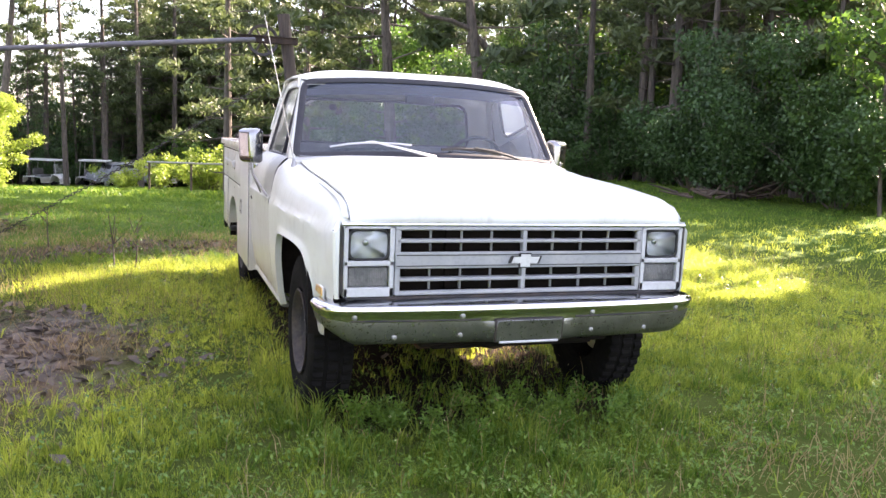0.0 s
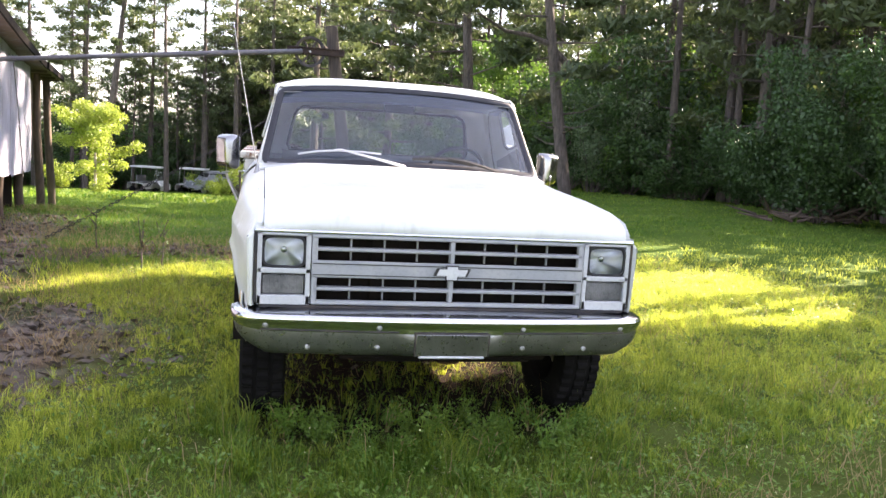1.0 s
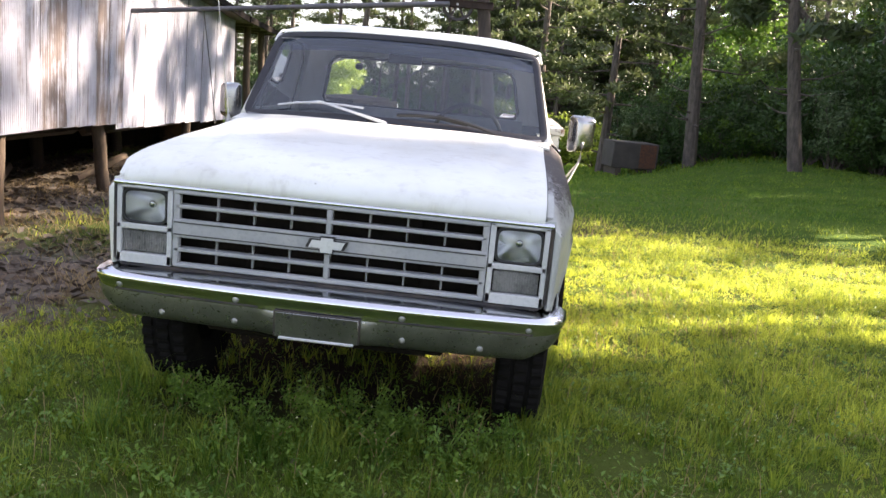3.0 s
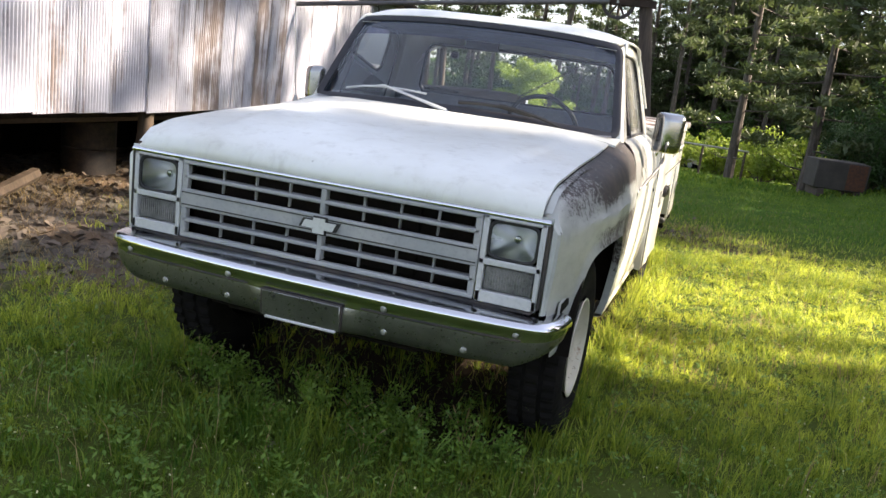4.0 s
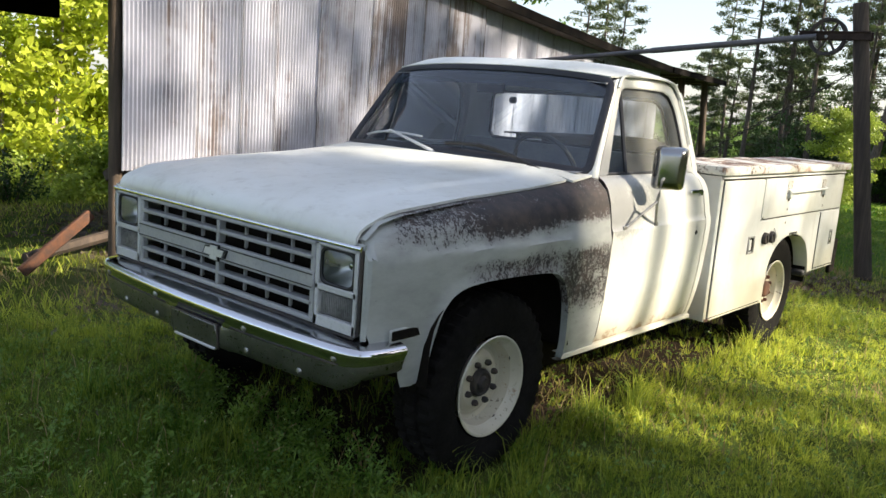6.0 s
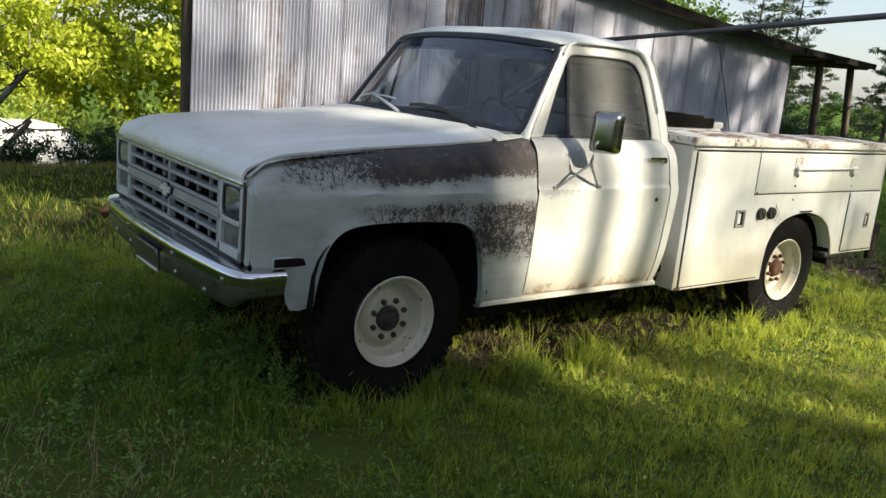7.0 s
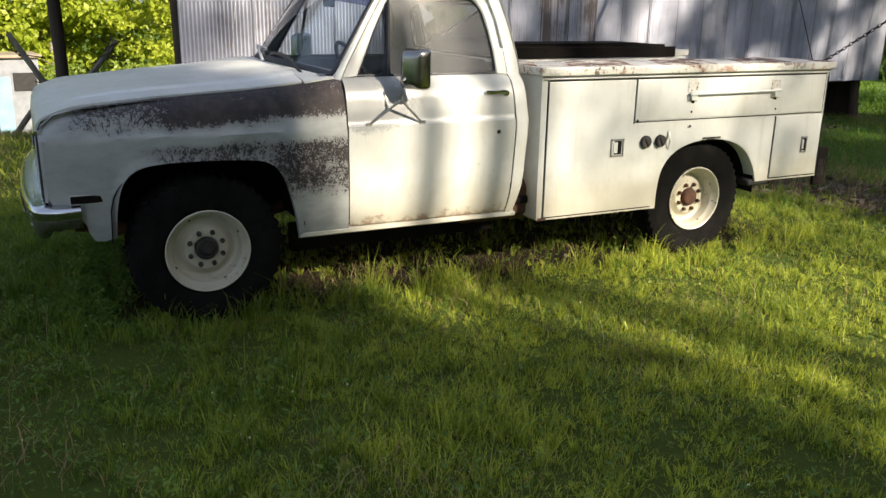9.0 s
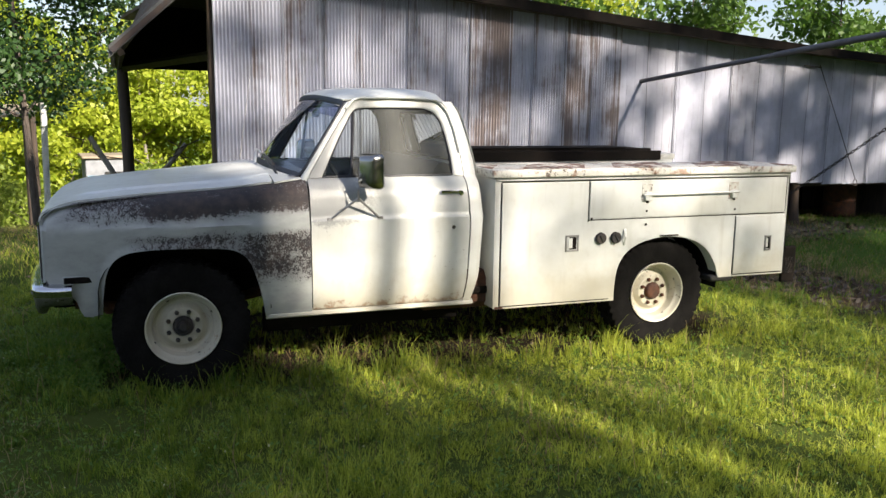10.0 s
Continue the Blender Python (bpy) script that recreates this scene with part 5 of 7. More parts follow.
for y0, y1, x in ((2.45, 4.22, -0.60), (2.50, 4.15, -0.88)):
    part("rack_rail", box((0.05, y1 - y0, 0.040), (x, (y0 + y1) / 2, 0.0205), 0.006), DARK, rack)
for y in (2.6, 3.3, 4.1):
    part("rack_crossbar", box((0.26, 0.05, 0.03), (-0.74, y, 0.026), 0.004), IRON, rack)
part("rack_hook", box((0.018, 1.84, 0.085), (-0.514, 3.36, -0.020), 0.004), DARK, rack)
part("rack_sheet", box((0.34, 1.60, 0.010), (-0.74, 3.15, 0.046), 0.003), DARK, rack)


# ---------------------------------------------------------------- ground
def smoothstep(a, b, v):
    t = np.clip((np.asarray(v, float) - a) / (b - a), 0, 1)
    return t * t * (3 - 2 * t)


def ground_z(x, y):
    """Height of the ground: flat round the truck, falling away behind it and past the barn."""
    x, y = np.asarray(x, float), np.asarray(y, float)
    back = -(0.030 * np.clip(y - 4.0, 0, 60) + 0.036 * np.clip(y - 13.0, 0, 50)) * (1 - smoothstep(2.0, 9.0, x - 0.05 * y))
    left = -2.6 * smoothstep(-5.5, -22.0, x) * (1 - smoothstep(14.0, 30.0, y))
    bank = 0.9 * smoothstep(14.0, 26.0, x - 0.12 * y)
    roll = 0.05 * np.sin(x * 0.55 + 1.0) * np.sin(y * 0.43) * smoothstep(3.0, 8.0, np.hypot(x, y - 1.5))
    rim = -0.05 * smoothstep(-1.5, -3.0, x) * (1 - smoothstep(8, 12, y))
    return back + left + bank + roll + rim


def gz(x, y):
    return float(ground_z(x, y))


def ground_mesh():
    ax = np.r_[-900, -300, -140, -80, np.arange(-50, -10, 2.5), np.arange(-10, 14, 0.4), np.arange(14, 50, 2.5), 80, 140, 300, 900]
    ay = np.r_[-900, -300, -120, -60, -30, np.arange(-20, -7, 2.0), np.arange(-7, 20, 0.4), np.arange(20, 90, 3.0), 120, 200, 400, 900]
    gx, gy = np.meshgrid(ax, ay)
    z = ground_z(gx, gy) + 0.012 * np.sin(gx * 5.1 + np.sin(gy * 3.0)) * np.sin(gy * 4.3)
    me = bpy.data.meshes.new("ground")
    nx, ny = len(ax), len(ay)
    idx = np.arange(nx * ny).reshape(ny, nx)
    faces = np.stack([idx[:-1, :-1], idx[:-1, 1:], idx[1:, 1:], idx[1:, :-1]], -1).reshape(-1, 4)
    me.from_pydata(np.stack([gx, gy, z], -1).reshape(-1, 3).tolist(), [], faces.tolist())
    return me


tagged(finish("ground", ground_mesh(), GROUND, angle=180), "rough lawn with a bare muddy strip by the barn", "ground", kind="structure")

# ---------------------------------------------------------------- barn
BARN = Matrix.Translation((-3.36, 0.60, 0)) @ Matrix.Rotation(radians(8.44), 4, "Z")
# in barn terms: x goes back into the barn as it falls, y runs along the wall, z up


def bp(w, s, z):
    """Barn place: w metres behind the wall's face, s metres along it."""
    return BARN @ Vector((-w, s, z))


wall_low = table([(-0.2, 0.84), (5.4, 0.72), (5.45, 0.66), (12.75, 0.44)])
roof_edge = table([(-1.10, 2.17), (0.0, 3.17), (2.7, 3.00), (6.5, 2.75), (9.0, 2.60), (12.6, 2.45), (19.0, 2.36)])
barn = thing("barn", "tall barn clad in rusty corrugated zinc sheets, standing on wooden posts", "barn", (0, 0, 0))


def zinc_sheet(s0, s1, z0, z1a, z1b, pitch, depth, w, waves=True):
    n = max(8, int((s1 - s0) / pitch) * (6 if waves else 8))
    ss = np.linspace(s0, s1, n + 1)
    if waves:
        off = depth * np.sin(2 * math.pi * (ss - s0) / pitch)
    else:
        ph = ((ss - s0) / (s1 - s0)) * 4 % 1.0
        off = depth * 2.0 * np.clip(1 - np.abs(ph - 0.5) / 0.05, 0, 1) + 0.008 * np.sin(2.2 * ss)
    rows = []
    for k in np.linspace(0, 1, 7):
        rows.append([tuple(bp(w - o - 0.006 * math.sin(5 * k + s0), s, lerp(z0, lerp(z1a, z1b, (s - s0) / (s1 - s0)), k))) for s, o in zip(ss, off)])
    me = bpy.data.meshes.new("wall_sheet")
    m, c = len(rows), len(rows[0])
    idx = np.arange(m * c).reshape(m, c)
    me.from_pydata([p for r in rows for p in r], [], np.stack([idx[:-1, :-1], idx[:-1, 1:], idx[1:, 1:], idx[1:, :-1]], -1).reshape(-1, 4).tolist())
    return me


rng = random.Random(4)
front_cuts = [-0.02, 0.72, 1.22, 1.66, 2.27, 2.78, 3.12, 3.70, 4.06, 4.56, 5.02, 5.48]
for i, (a, b) in enumerate(zip(front_cuts, front_cuts[1:])):
    lowz = wall_low(a) + rng.uniform(-0.008, 0.008)
    finish("wall_sheet", zinc_sheet(a, b + 0.035, lowz, roof_edge(a) + 0.05, roof_edge(b) + 0.05, 0.040, 0.0145, 0.012 * (i % 2)), ZINC, barn, angle=180)
rear_cuts = np.arange(5.46, 12.8, 0.56)
for i, a in enumerate(rear_cuts):
    b = min(a + 0.56, 12.75)
    lowz = wall_low(a + 0.1) + rng.uniform(-0.015, 0.015)
    finish("wall_sheet", zinc_sheet(a, b + 0.02, lowz, roof_edge(a) + 0.03, roof_edge(b) + 0.03, 0.07, 0.008, 0.045 + 0.012 * (i % 2), False), ZINC_FLAT, barn, angle=180)

# dark strips along the sheet joints stand for the shadow at each lap
for i, a in enumerate(list(front_cuts[1:-1]) + list(rear_cuts)):
    w = -0.016 if a < 5.4 else 0.030
    finish("sheet_lap", zinc_sheet(a - 0.004, a + 0.004, wall_low(a + 0.1) + 0.01, roof_edge(a) + 0.02, roof_edge(a) + 0.02, 0.07, 0.0, w - 0.004, False), DARKSTEEL, barn, smooth=False)

# dark lining behind the sheets so that no light comes through, inner floor and far walls
rows = [[tuple(bp(0.14, s, wall_low(s) + 0.06)) for s in np.linspace(0, 12.7, 14)], [tuple(bp(0.14, s, roof_edge(s) - 0.02)) for s in np.linspace(0, 12.7, 14)]]
part("wall_lining", skin(rows, 0.02), WOOD_DARK, barn)
rows = [[tuple(bp(w, s + 1.3 * w * (1 - s / 12.7), wall_low(s) + 0.10)) for s in np.linspace(0, 12.7, 6)] for w in (0.14, 6.2)]
part("barn_floor", skin(rows, -0.06), WOOD_DARK, barn)
for s in (0.02, 12.68):
    k = 1.3 if s < 1 else 0.0
    rows = [[tuple(bp(w, s + k * w, wall_low(s) + 0.05)) for w in (0.16, 6.2)], [tuple(bp(w, s + k * w, roof_edge(s + k * w) - 0.05)) for w in (0.16, 6.2)]]
    part("end_wall", skin(rows, 0.03), WOOD_DARK, barn)
rows = [[tuple(bp(6.2, s, wall_low(s) - 0.3)) for s in (8.1, 10, 12.7)], [tuple(bp(6.2, s, roof_edge(s) - 0.05)) for s in (8.1, 10, 12.7)]]
part("back_wall", skin(rows, 0.03), WOOD_DARK, barn)
# added low boards that darken the back of the crawl space
for k in range(5):
    a = 6.1 + 1.3 * k
    p0, p1 = bp(4.6, a, gz(*bp(4.6, a, 0).xy) - 0.1), bp(4.6, a + 1.36, gz(*bp(4.6, a, 0).xy) - 0.1)
    rows = [[tuple(p0), tuple(p1)], [tuple(p0 + Vector((0, 0, 1.0))), tuple(p1 + Vector((0, 0, 1.0)))]]
    part("skirt_board", skin(rows, 0.03), WOOD_DARK, barn)

# added dark sheets stand for shade: crawl space middle and end, gable over beam
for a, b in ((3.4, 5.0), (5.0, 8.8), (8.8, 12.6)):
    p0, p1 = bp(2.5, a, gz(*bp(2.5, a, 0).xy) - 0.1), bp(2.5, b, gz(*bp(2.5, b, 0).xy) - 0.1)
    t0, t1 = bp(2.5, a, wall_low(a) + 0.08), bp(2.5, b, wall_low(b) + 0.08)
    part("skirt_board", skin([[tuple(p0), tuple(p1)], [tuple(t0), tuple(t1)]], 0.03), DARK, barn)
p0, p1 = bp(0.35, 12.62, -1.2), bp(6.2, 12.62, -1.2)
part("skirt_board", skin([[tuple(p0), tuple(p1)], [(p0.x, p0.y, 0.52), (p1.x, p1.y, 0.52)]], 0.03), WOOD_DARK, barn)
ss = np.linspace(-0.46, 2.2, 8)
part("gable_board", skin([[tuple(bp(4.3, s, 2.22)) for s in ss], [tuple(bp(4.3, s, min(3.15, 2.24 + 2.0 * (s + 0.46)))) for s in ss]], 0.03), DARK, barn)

# one more added dark sheet stands for shade behind the front corner
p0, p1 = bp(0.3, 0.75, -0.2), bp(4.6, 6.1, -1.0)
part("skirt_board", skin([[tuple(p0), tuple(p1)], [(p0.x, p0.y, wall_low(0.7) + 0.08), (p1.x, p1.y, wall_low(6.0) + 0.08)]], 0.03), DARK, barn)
# roof: short steep front slope, long low back slope that runs on over the open porch
def roof_slab(w0, w1, stations, lift=0.0, thick=0.05):
    rows = [[tuple(bp(lerp(w0, w1, k), s, roof_edge(s) + lift + 0.02 + 0.04 * math.sin(3.0 * s) * 0.15)) for s in stations] for k in np.linspace(0, 1, 9)]
    return skin(rows, thick)


rows = [[tuple(bp(w, lerp(eave, 0.0, k), lerp(roof_edge(-1.1), roof_edge(0.0), k) + 0.07)) for k in np.linspace(0, 1, 6)] for w, eave in zip(np.linspace(-0.30, 4.5, 9), np.linspace(-1.10, -0.50, 9))]
part("roof_slope", skin(rows, 0.05), ZINC_ROOF, barn, "rusty dark roof sheet")
part("roof_slope", roof_slab(-0.25, 7.0, np.linspace(0.0, 16.6, 36), 0.03), ZINC_ROOF, barn, "rusty dark roof sheet")
for s0, s1 in ((-1.10, 0.0), (0.0, 2.7), (2.7, 6.5), (6.5, 9.0), (9.0, 12.6), (12.6, 16.6)):
    a, b = bp(-0.27, s0, roof_edge(s0) - 0.005), bp(-0.27, s1, roof_edge(s1) - 0.005)
    rows = [[tuple(a + Vector((0, 0, 0.11))), tuple(b + Vector((0, 0, 0.11)))], [tuple(a + Vector((0, 0, -0.01))), tuple(b + Vector((0, 0, -0.01)))]]
    part("barge_board", skin(rows, 0.03), PALE_EDGE if s0 < -1 else DARK, barn)
part("rafter", tube([bp(-0.2, -0.98, 2.22), bp(4.4, -0.42, 2.24)], 0.045, 4), WOOD_DARK, barn)
for s in np.arange(13.4, 16.6, 1.0):
    part("rafter", tube([bp(-0.2, s, roof_edge(s)), bp(6.8, s, roof_edge(s))], 0.045, 4), WOOD_DARK, barn)
# posts
def round_post(base, top, r, mat=None, name="post", parent=None, label="", n=12):
    base, top = Vector(base), Vector(top)
    pts, rad = [], []
    for k in np.linspace(0, 1, 8):
        p = base.lerp(top, k)
        pts.append(p + Vector((0.012 * math.sin(7 * k + base.x), 0.012 * math.sin(5 * k + base.y), 0)))
        rad.append(r * (1.06 - 0.14 * k + 0.03 * math.sin(11 * k + base.y)))
    return part(name, tube(pts, r, n, taper=rad), mat or WOOD_OLD, parent, label, angle=50)


def barn_post(w, s, ztop, r=0.09, mat=None, lean=(0, 0)):
    b = bp(w, s, 0)
    t = bp(w + lean[0], s + lean[1], ztop)
    return round_post((b.x, b.y, gz(b.x, b.y) - 0.15), t, r, mat, parent=barn)


barn_post(0.11, 0.0, 3.05, 0.055, WOOD_OLD)
for w, s, r, lean in ((0.16, 2.55, 0.08, (0, -0.02)), (0.16, 5.45, 0.08, (0.02, -0.30)), (0.18, 9.55, 0.08, (0, -0.15)), (0.2, 12.4, 0.085, (0, -0.1)), (1.6, 1.4, 0.09, (0, 0)), (1.7, 4.0, 0.09, (0.05, 0.05)), (1.8, 7.4, 0.09, (0, 0)), (1.7, 10.6, 0.09, (0, 0)), (3.2, 2.6, 0.09, (0, 0)), (3.2, 6.0, 0.09, (0, 0)), (3.2, 9.0, 0.09, (0, 0))):
    barn_post(w, s, wall_low(s) + 0.1, r, WOOD_OLD if w < 0.5 else WOOD_DARK, lean)
barn_post(0.05, 14.9, roof_edge(14.4) + 0.02, 0.085, WOOD_OLD, (0.05, -0.55))
barn_post(-0.05, 16.6, roof_edge(16.1) + 0.02, 0.085, WOOD_OLD, (0.1, -0.6))
barn_post(4.2, -0.38, 2.26, 0.085, WOOD_DARK)
a, b = bp(4.2, -0.38, 2.22), bp(0.1, 0.0, 2.24)
part("front_beam", tube([a, b], 0.055, 4), WOOD_DARK, barn)
for s0, s1, z, w in ((0.2, 5.3, 0.62, 0.5), (5.6, 12.4, 0.45, 0.5)):
    part("floor_joist", tube([bp(w, s0, z + 0.12), bp(w, s1, z)], 0.06, 4), WOOD_DARK, barn)
# cable hung from a bracket, and the hook at its end
bm = tube([bp(-0.03, 9.55, 2.44), bp(-0.05, 10.1, 1.5), bp(-0.05, 10.66, 0.58)], 0.007, 5)
part("hanging_cable", bm, DARKSTEEL, barn)
bm = tube([bp(-0.05, 10.66, 0.58) + Vector((0, 0.04 * math.cos(t), 0.05 * math.sin(t) - 0.05)) for t in np.linspace(0, 6.0, 14)], 0.008, 5)
part("cable_hook", bm, DARKSTEEL, barn)
part("bracket_plate", tube([bp(-0.02, 9.2, 2.42), bp(-0.02, 9.6, 2.40)], 0.012, 4), DARKSTEEL, barn)

# ---------------------------------------------------------------- leaning pole, boom and pulley
pole = thing("utility_pole", "weathered round wooden pole, slightly leaning, in the grass", "pole", (0.46, 7.66, gz(0.46, 7.66)))
part("pole_shaft", tube([Vector((lerp(0.02, -0.45, k), lerp(0, -0.16, k), lerp(-0.1, 3.10, k))) for k in np.linspace(0, 1, 9)], 0.08, 16, taper=[0.098, 0.095, 0.092, 0.090, 0.088, 0.086, 0.085, 0.084, 0.083]), WOOD_GREY, pole)
boom = thing("boom_pipe", "long grey steel pipe running from the barn wall to the pole", "pipe", (-4.50, 6.40, 2.07))
part("pipe_inner", tube([(0, 0, 0), (2.4, 0.58, 0.315)], 0.030, 12), PIPE, boom)
part("pipe_outer", tube([(2.3, 0.556, 0.303), (4.12, 0.99, 0.535)], 0.037, 12), PIPE, boom)
part("wall_bracket", box((0.06, 0.16, 0.14), (-0.03, 0, 0), 0.01), DARKSTEEL, boom)
pulley = thing("pulley", "black spoked iron pulley wheel in a steel bracket on the pole", "pulley", (-0.27, 7.45, 2.61))
bm = lathe([(0.195, -0.034), (0.210, -0.034), (0.198, -0.008), (0.196, 0.008), (0.210, 0.034), (0.195, 0.034), (0.172, 0.024), (0.170, -0.024), (0.195, -0.034)], 40, "y", cap=False)
part("pulley_rim", bm, DARKSTEEL, pulley)
bm = lathe([(0.0, -0.035), (0.040, -0.035), (0.040, 0.035), (0.0, 0.035)], 16, "y")
for k in range(6):
    t = math.pi * k / 3
    tube([(0.03 * math.cos(t), 0, 0.03 * math.sin(t)), (0.180 * math.cos(t), 0, 0.180 * math.sin(t))], 0.015, 6, bm=bm)
part("pulley_spokes", bm, DARKSTEEL, pulley)
for y in (-0.05, 0.05):  # two channel irons that carry the wheel out from the pole
    part("pulley_plate", box((0.78, 0.016, 0.095), (0.08, y, 0.01), 0.006), IRON, pulley)
    part("plate_flange", box((0.78, 0.030, 0.012), (0.08, y * 1.35, 0.052), 0.003), IRON, pulley)
part("pulley_axle", tube([(0, -0.07, 0), (0, 0.07, 0)], 0.016, 8), STEEL, pulley)
# chain from the pole down to the foot of the barn
chain = thing("chain", "dark rusty chain slung from the pole to the ground", "chain", (-3.65, 7.45, gz(-3.65, 7.45)))
c0, c1 = Vector((0, 0, 0.06)), Vector((3.67, 0.0, 2.2 - gz(-3.65, 7.45)))
for k in range(92):
    t0 = k / 92
    p = c0.lerp(c1, t0) - Vector((0, 0, 0.05 * math.sin(math.pi * t0)))
    q = c0.lerp(c1, (k + 1.25) / 92) - Vector((0, 0, 0.05 * math.sin(math.pi * (k + 1) / 92)))
    d = q - p
    s = Vector((0, 1, 0)) if k % 2 else d.cross(Vector((0, 1, 0))).normalized()
    mid, hl = (p + q) / 2, d / 2
    loop_pts = [mid + hl * math.cos(t) + s * 0.016 * math.sin(t) for t in np.linspace(0, 2 * math.pi, 9)]
    part("chain_link", tube(loop_pts, 0.006, 4), DARKSTEEL, chain)


# ---------------------------------------------------------------- trees and shrubs
def leaf_mesh(name, centres, radii, count, size, seed, slim=0.5, droop=0.0, hollow=0.35):
    """Leaves as small bent quads, scattered through overlapping clumps."""
    r = np.random.default_rng(seed)
    c, rad = np.array(centres, float), np.array(radii, float)
    if rad.ndim == 1:
        rad = rad[:, None] * np.ones(3)
    w = rad.prod(1) ** 0.7
    pick = r.choice(len(c), count, p=w / w.sum())
    d = r.normal(size=(count, 3))
    d /= np.linalg.norm(d, axis=1)[:, None]
    p = c[pick] + d * rad[pick] * (hollow + (1 - hollow) * r.random(count)[:, None] ** 0.7)
    a = r.normal(size=(count, 3))
    a[:, 2] -= droop
    a /= np.linalg.norm(a, axis=1)[:, None]
    b = np.cross(a, r.normal(size=(count, 3)))
    b /= np.linalg.norm(b, axis=1)[:, None] + 1e-9
    s = size * (0.6 + 0.8 * r.random(count))[:, None]
    v = np.stack([p - a * s * 0.5, p + b * s * slim * 0.5, p + a * s * 0.5, p - b * s * slim * 0.5], 1).reshape(-1, 3)
    me = bpy.data.meshes.new(name)
    me.vertices.add(4 * count)
    me.vertices.foreach_set("co", v.ravel())
    me.loops.add(4 * count)
    me.loops.foreach_set("vertex_index", np.arange(4 * count))
    me.polygons.add(count)
    me.polygons.foreach_set("loop_start", np.arange(0, 4 * count, 4))
    me.update()
    me.validate()
    return me


def bent(base, top, n=7, wob=0.1, seed=0):
    r = random.Random(seed)
    a, b = Vector(base), Vector(top)
    u, w = r.uniform(0, 6), r.uniform(0, 6)
    return [a.lerp(b, k) + Vector((wob * math.sin(2.2 * k + u) - wob * math.sin(u), wob * math.sin(2.9 * k + w) - wob * math.sin(w), 0)) for k in np.linspace(0, 1, n)]


def pine(seed, h=15.0, bare=0.35, r0=0.19, spread=2.6, leaves=2600, lean=(0, 0), size=0.42, dead=5, limb=None):
    """A tall pine: bare lower trunk with a few dead limbs, open crown of needle clumps."""
    r = random.Random(seed)
    t = thing("pine_tree", "tall pine with a bare dark trunk and open needle crown", "tree", group="pines of the wood")
    pts = bent((0, 0, -0.3), (lean[0], lean[1], h), 9, 0.18, seed)
    bm = tube(pts, r0, 9, taper=[r0 * (1.15 - 0.95 * k / 8) for k in range(9)])
    cs, rs = [], []
    for k in range(32 + dead):
        f = bare * r.uniform(0.45, 1.0) if k < dead else lerp(bare, 0.98, ((k - dead) / 32) ** 0.9)
        i = min(7, int(f * 8))
        p = pts[i].lerp(pts[i + 1], f * 8 - i)
        ang = k * 2.4 + r.uniform(-0.4, 0.4)
        ln = (r.uniform(0.6, 1.6) if k < dead else spread * (1.0 - 0.55 * f ** 2) * r.uniform(0.45, 1.2))
        q = p + Vector((math.cos(ang) * ln, math.sin(ang) * ln, ln * r.uniform(-0.05, 0.35)))
        m = p.lerp(q, 0.5) + Vector((0, 0, -0.08 * ln))
        tube([p, m, q], 0.03, 4, bm=bm, taper=[0.028 + 0.028 * (1 - f), 0.02, 0.008], cap=False)
        if k >= dead:
            for g in (0.55, 0.8, 1.0):
                c = p.lerp(q, g)
                cs.append(tuple(c + Vector((r.uniform(-0.2, 0.2), r.uniform(-0.2, 0.2), r.uniform(-0.05, 0.25)))))
                s = 0.30 + 0.34 * r.random()
                rs.append((s * 1.25, s * 1.25, s * 0.55))
    if limb:
        tube([Vector(p) for p in limb], 0.1, 7, bm=bm, taper=[0.12, 0.10, 0.08, 0.06, 0.03][:len(limb)])
    part("trunk", bm, BARK, t)
    finish("crown", leaf_mesh("crown", cs, rs, leaves, size, seed, 0.26, 0.2, 0.1), NEEDLES, t, smooth=False)
    return t


def leafy(seed, h=6.0, spread=2.0, leaves=3500, mat=None, size=0.17, low=0.18, name="leafy_tree", label="slender young tree with fresh green leaves", bark=None, r0=0.09, stems=1):
    r = random.Random(seed)
    t = thing(name, label, "tree")
    bm = bmesh.new()
    cs, rs = [], []
    for s in range(stems):
        off = (0, 0) if stems == 1 else (r.uniform(-0.4, 0.4), r.uniform(-0.4, 0.4))
        pts = bent((off[0] * 0.4, off[1] * 0.4, -0.2), (off[0] * 3, off[1] * 3, h * 0.93), 8, 0.16, seed + s)
        tube(pts, r0, 7, bm=bm, taper=[r0 * (1.1 - 0.95 * k / 7) for k in range(8)])
        for k in range(18 // stems + 4):
            f = lerp(low, 0.97, r.random())
            i = min(6, int(f * 7))
            p = pts[i].lerp(pts[i + 1], f * 7 - i)
            ang = k * 2.4 + r.random()
            ln = spread * math.sin(math.pi * (0.12 + 0.8 * f)) ** 0.8 * r.uniform(0.45, 1.1)
            q = p + Vector((math.cos(ang) * ln, math.sin(ang) * ln, ln * r.uniform(0.15, 0.7)))
            tube([p, p.lerp(q, 0.55) + Vector((0, 0, 0.06)), q], 0.02, 4, bm=bm, taper=[0.025, 0.015, 0.006], cap=False)
            for g in (0.45, 0.75, 1.0):
                c = p.lerp(q, g)
                cs.append(tuple(c + Vector([r.uniform(-0.2, 0.2) for _ in range(3)])))
                z = spread * r.uniform(0.14, 0.30)
                rs.append((z * 1.2, z * 1.2, z * 0.85))
    part("trunk", bm, bark or BARK, t)
    finish("crown", leaf_mesh("crown", cs, rs, leaves, size, seed, 0.55, 0.1, 0.2), mat or LEAF_MID, t, smooth=False)
    return t


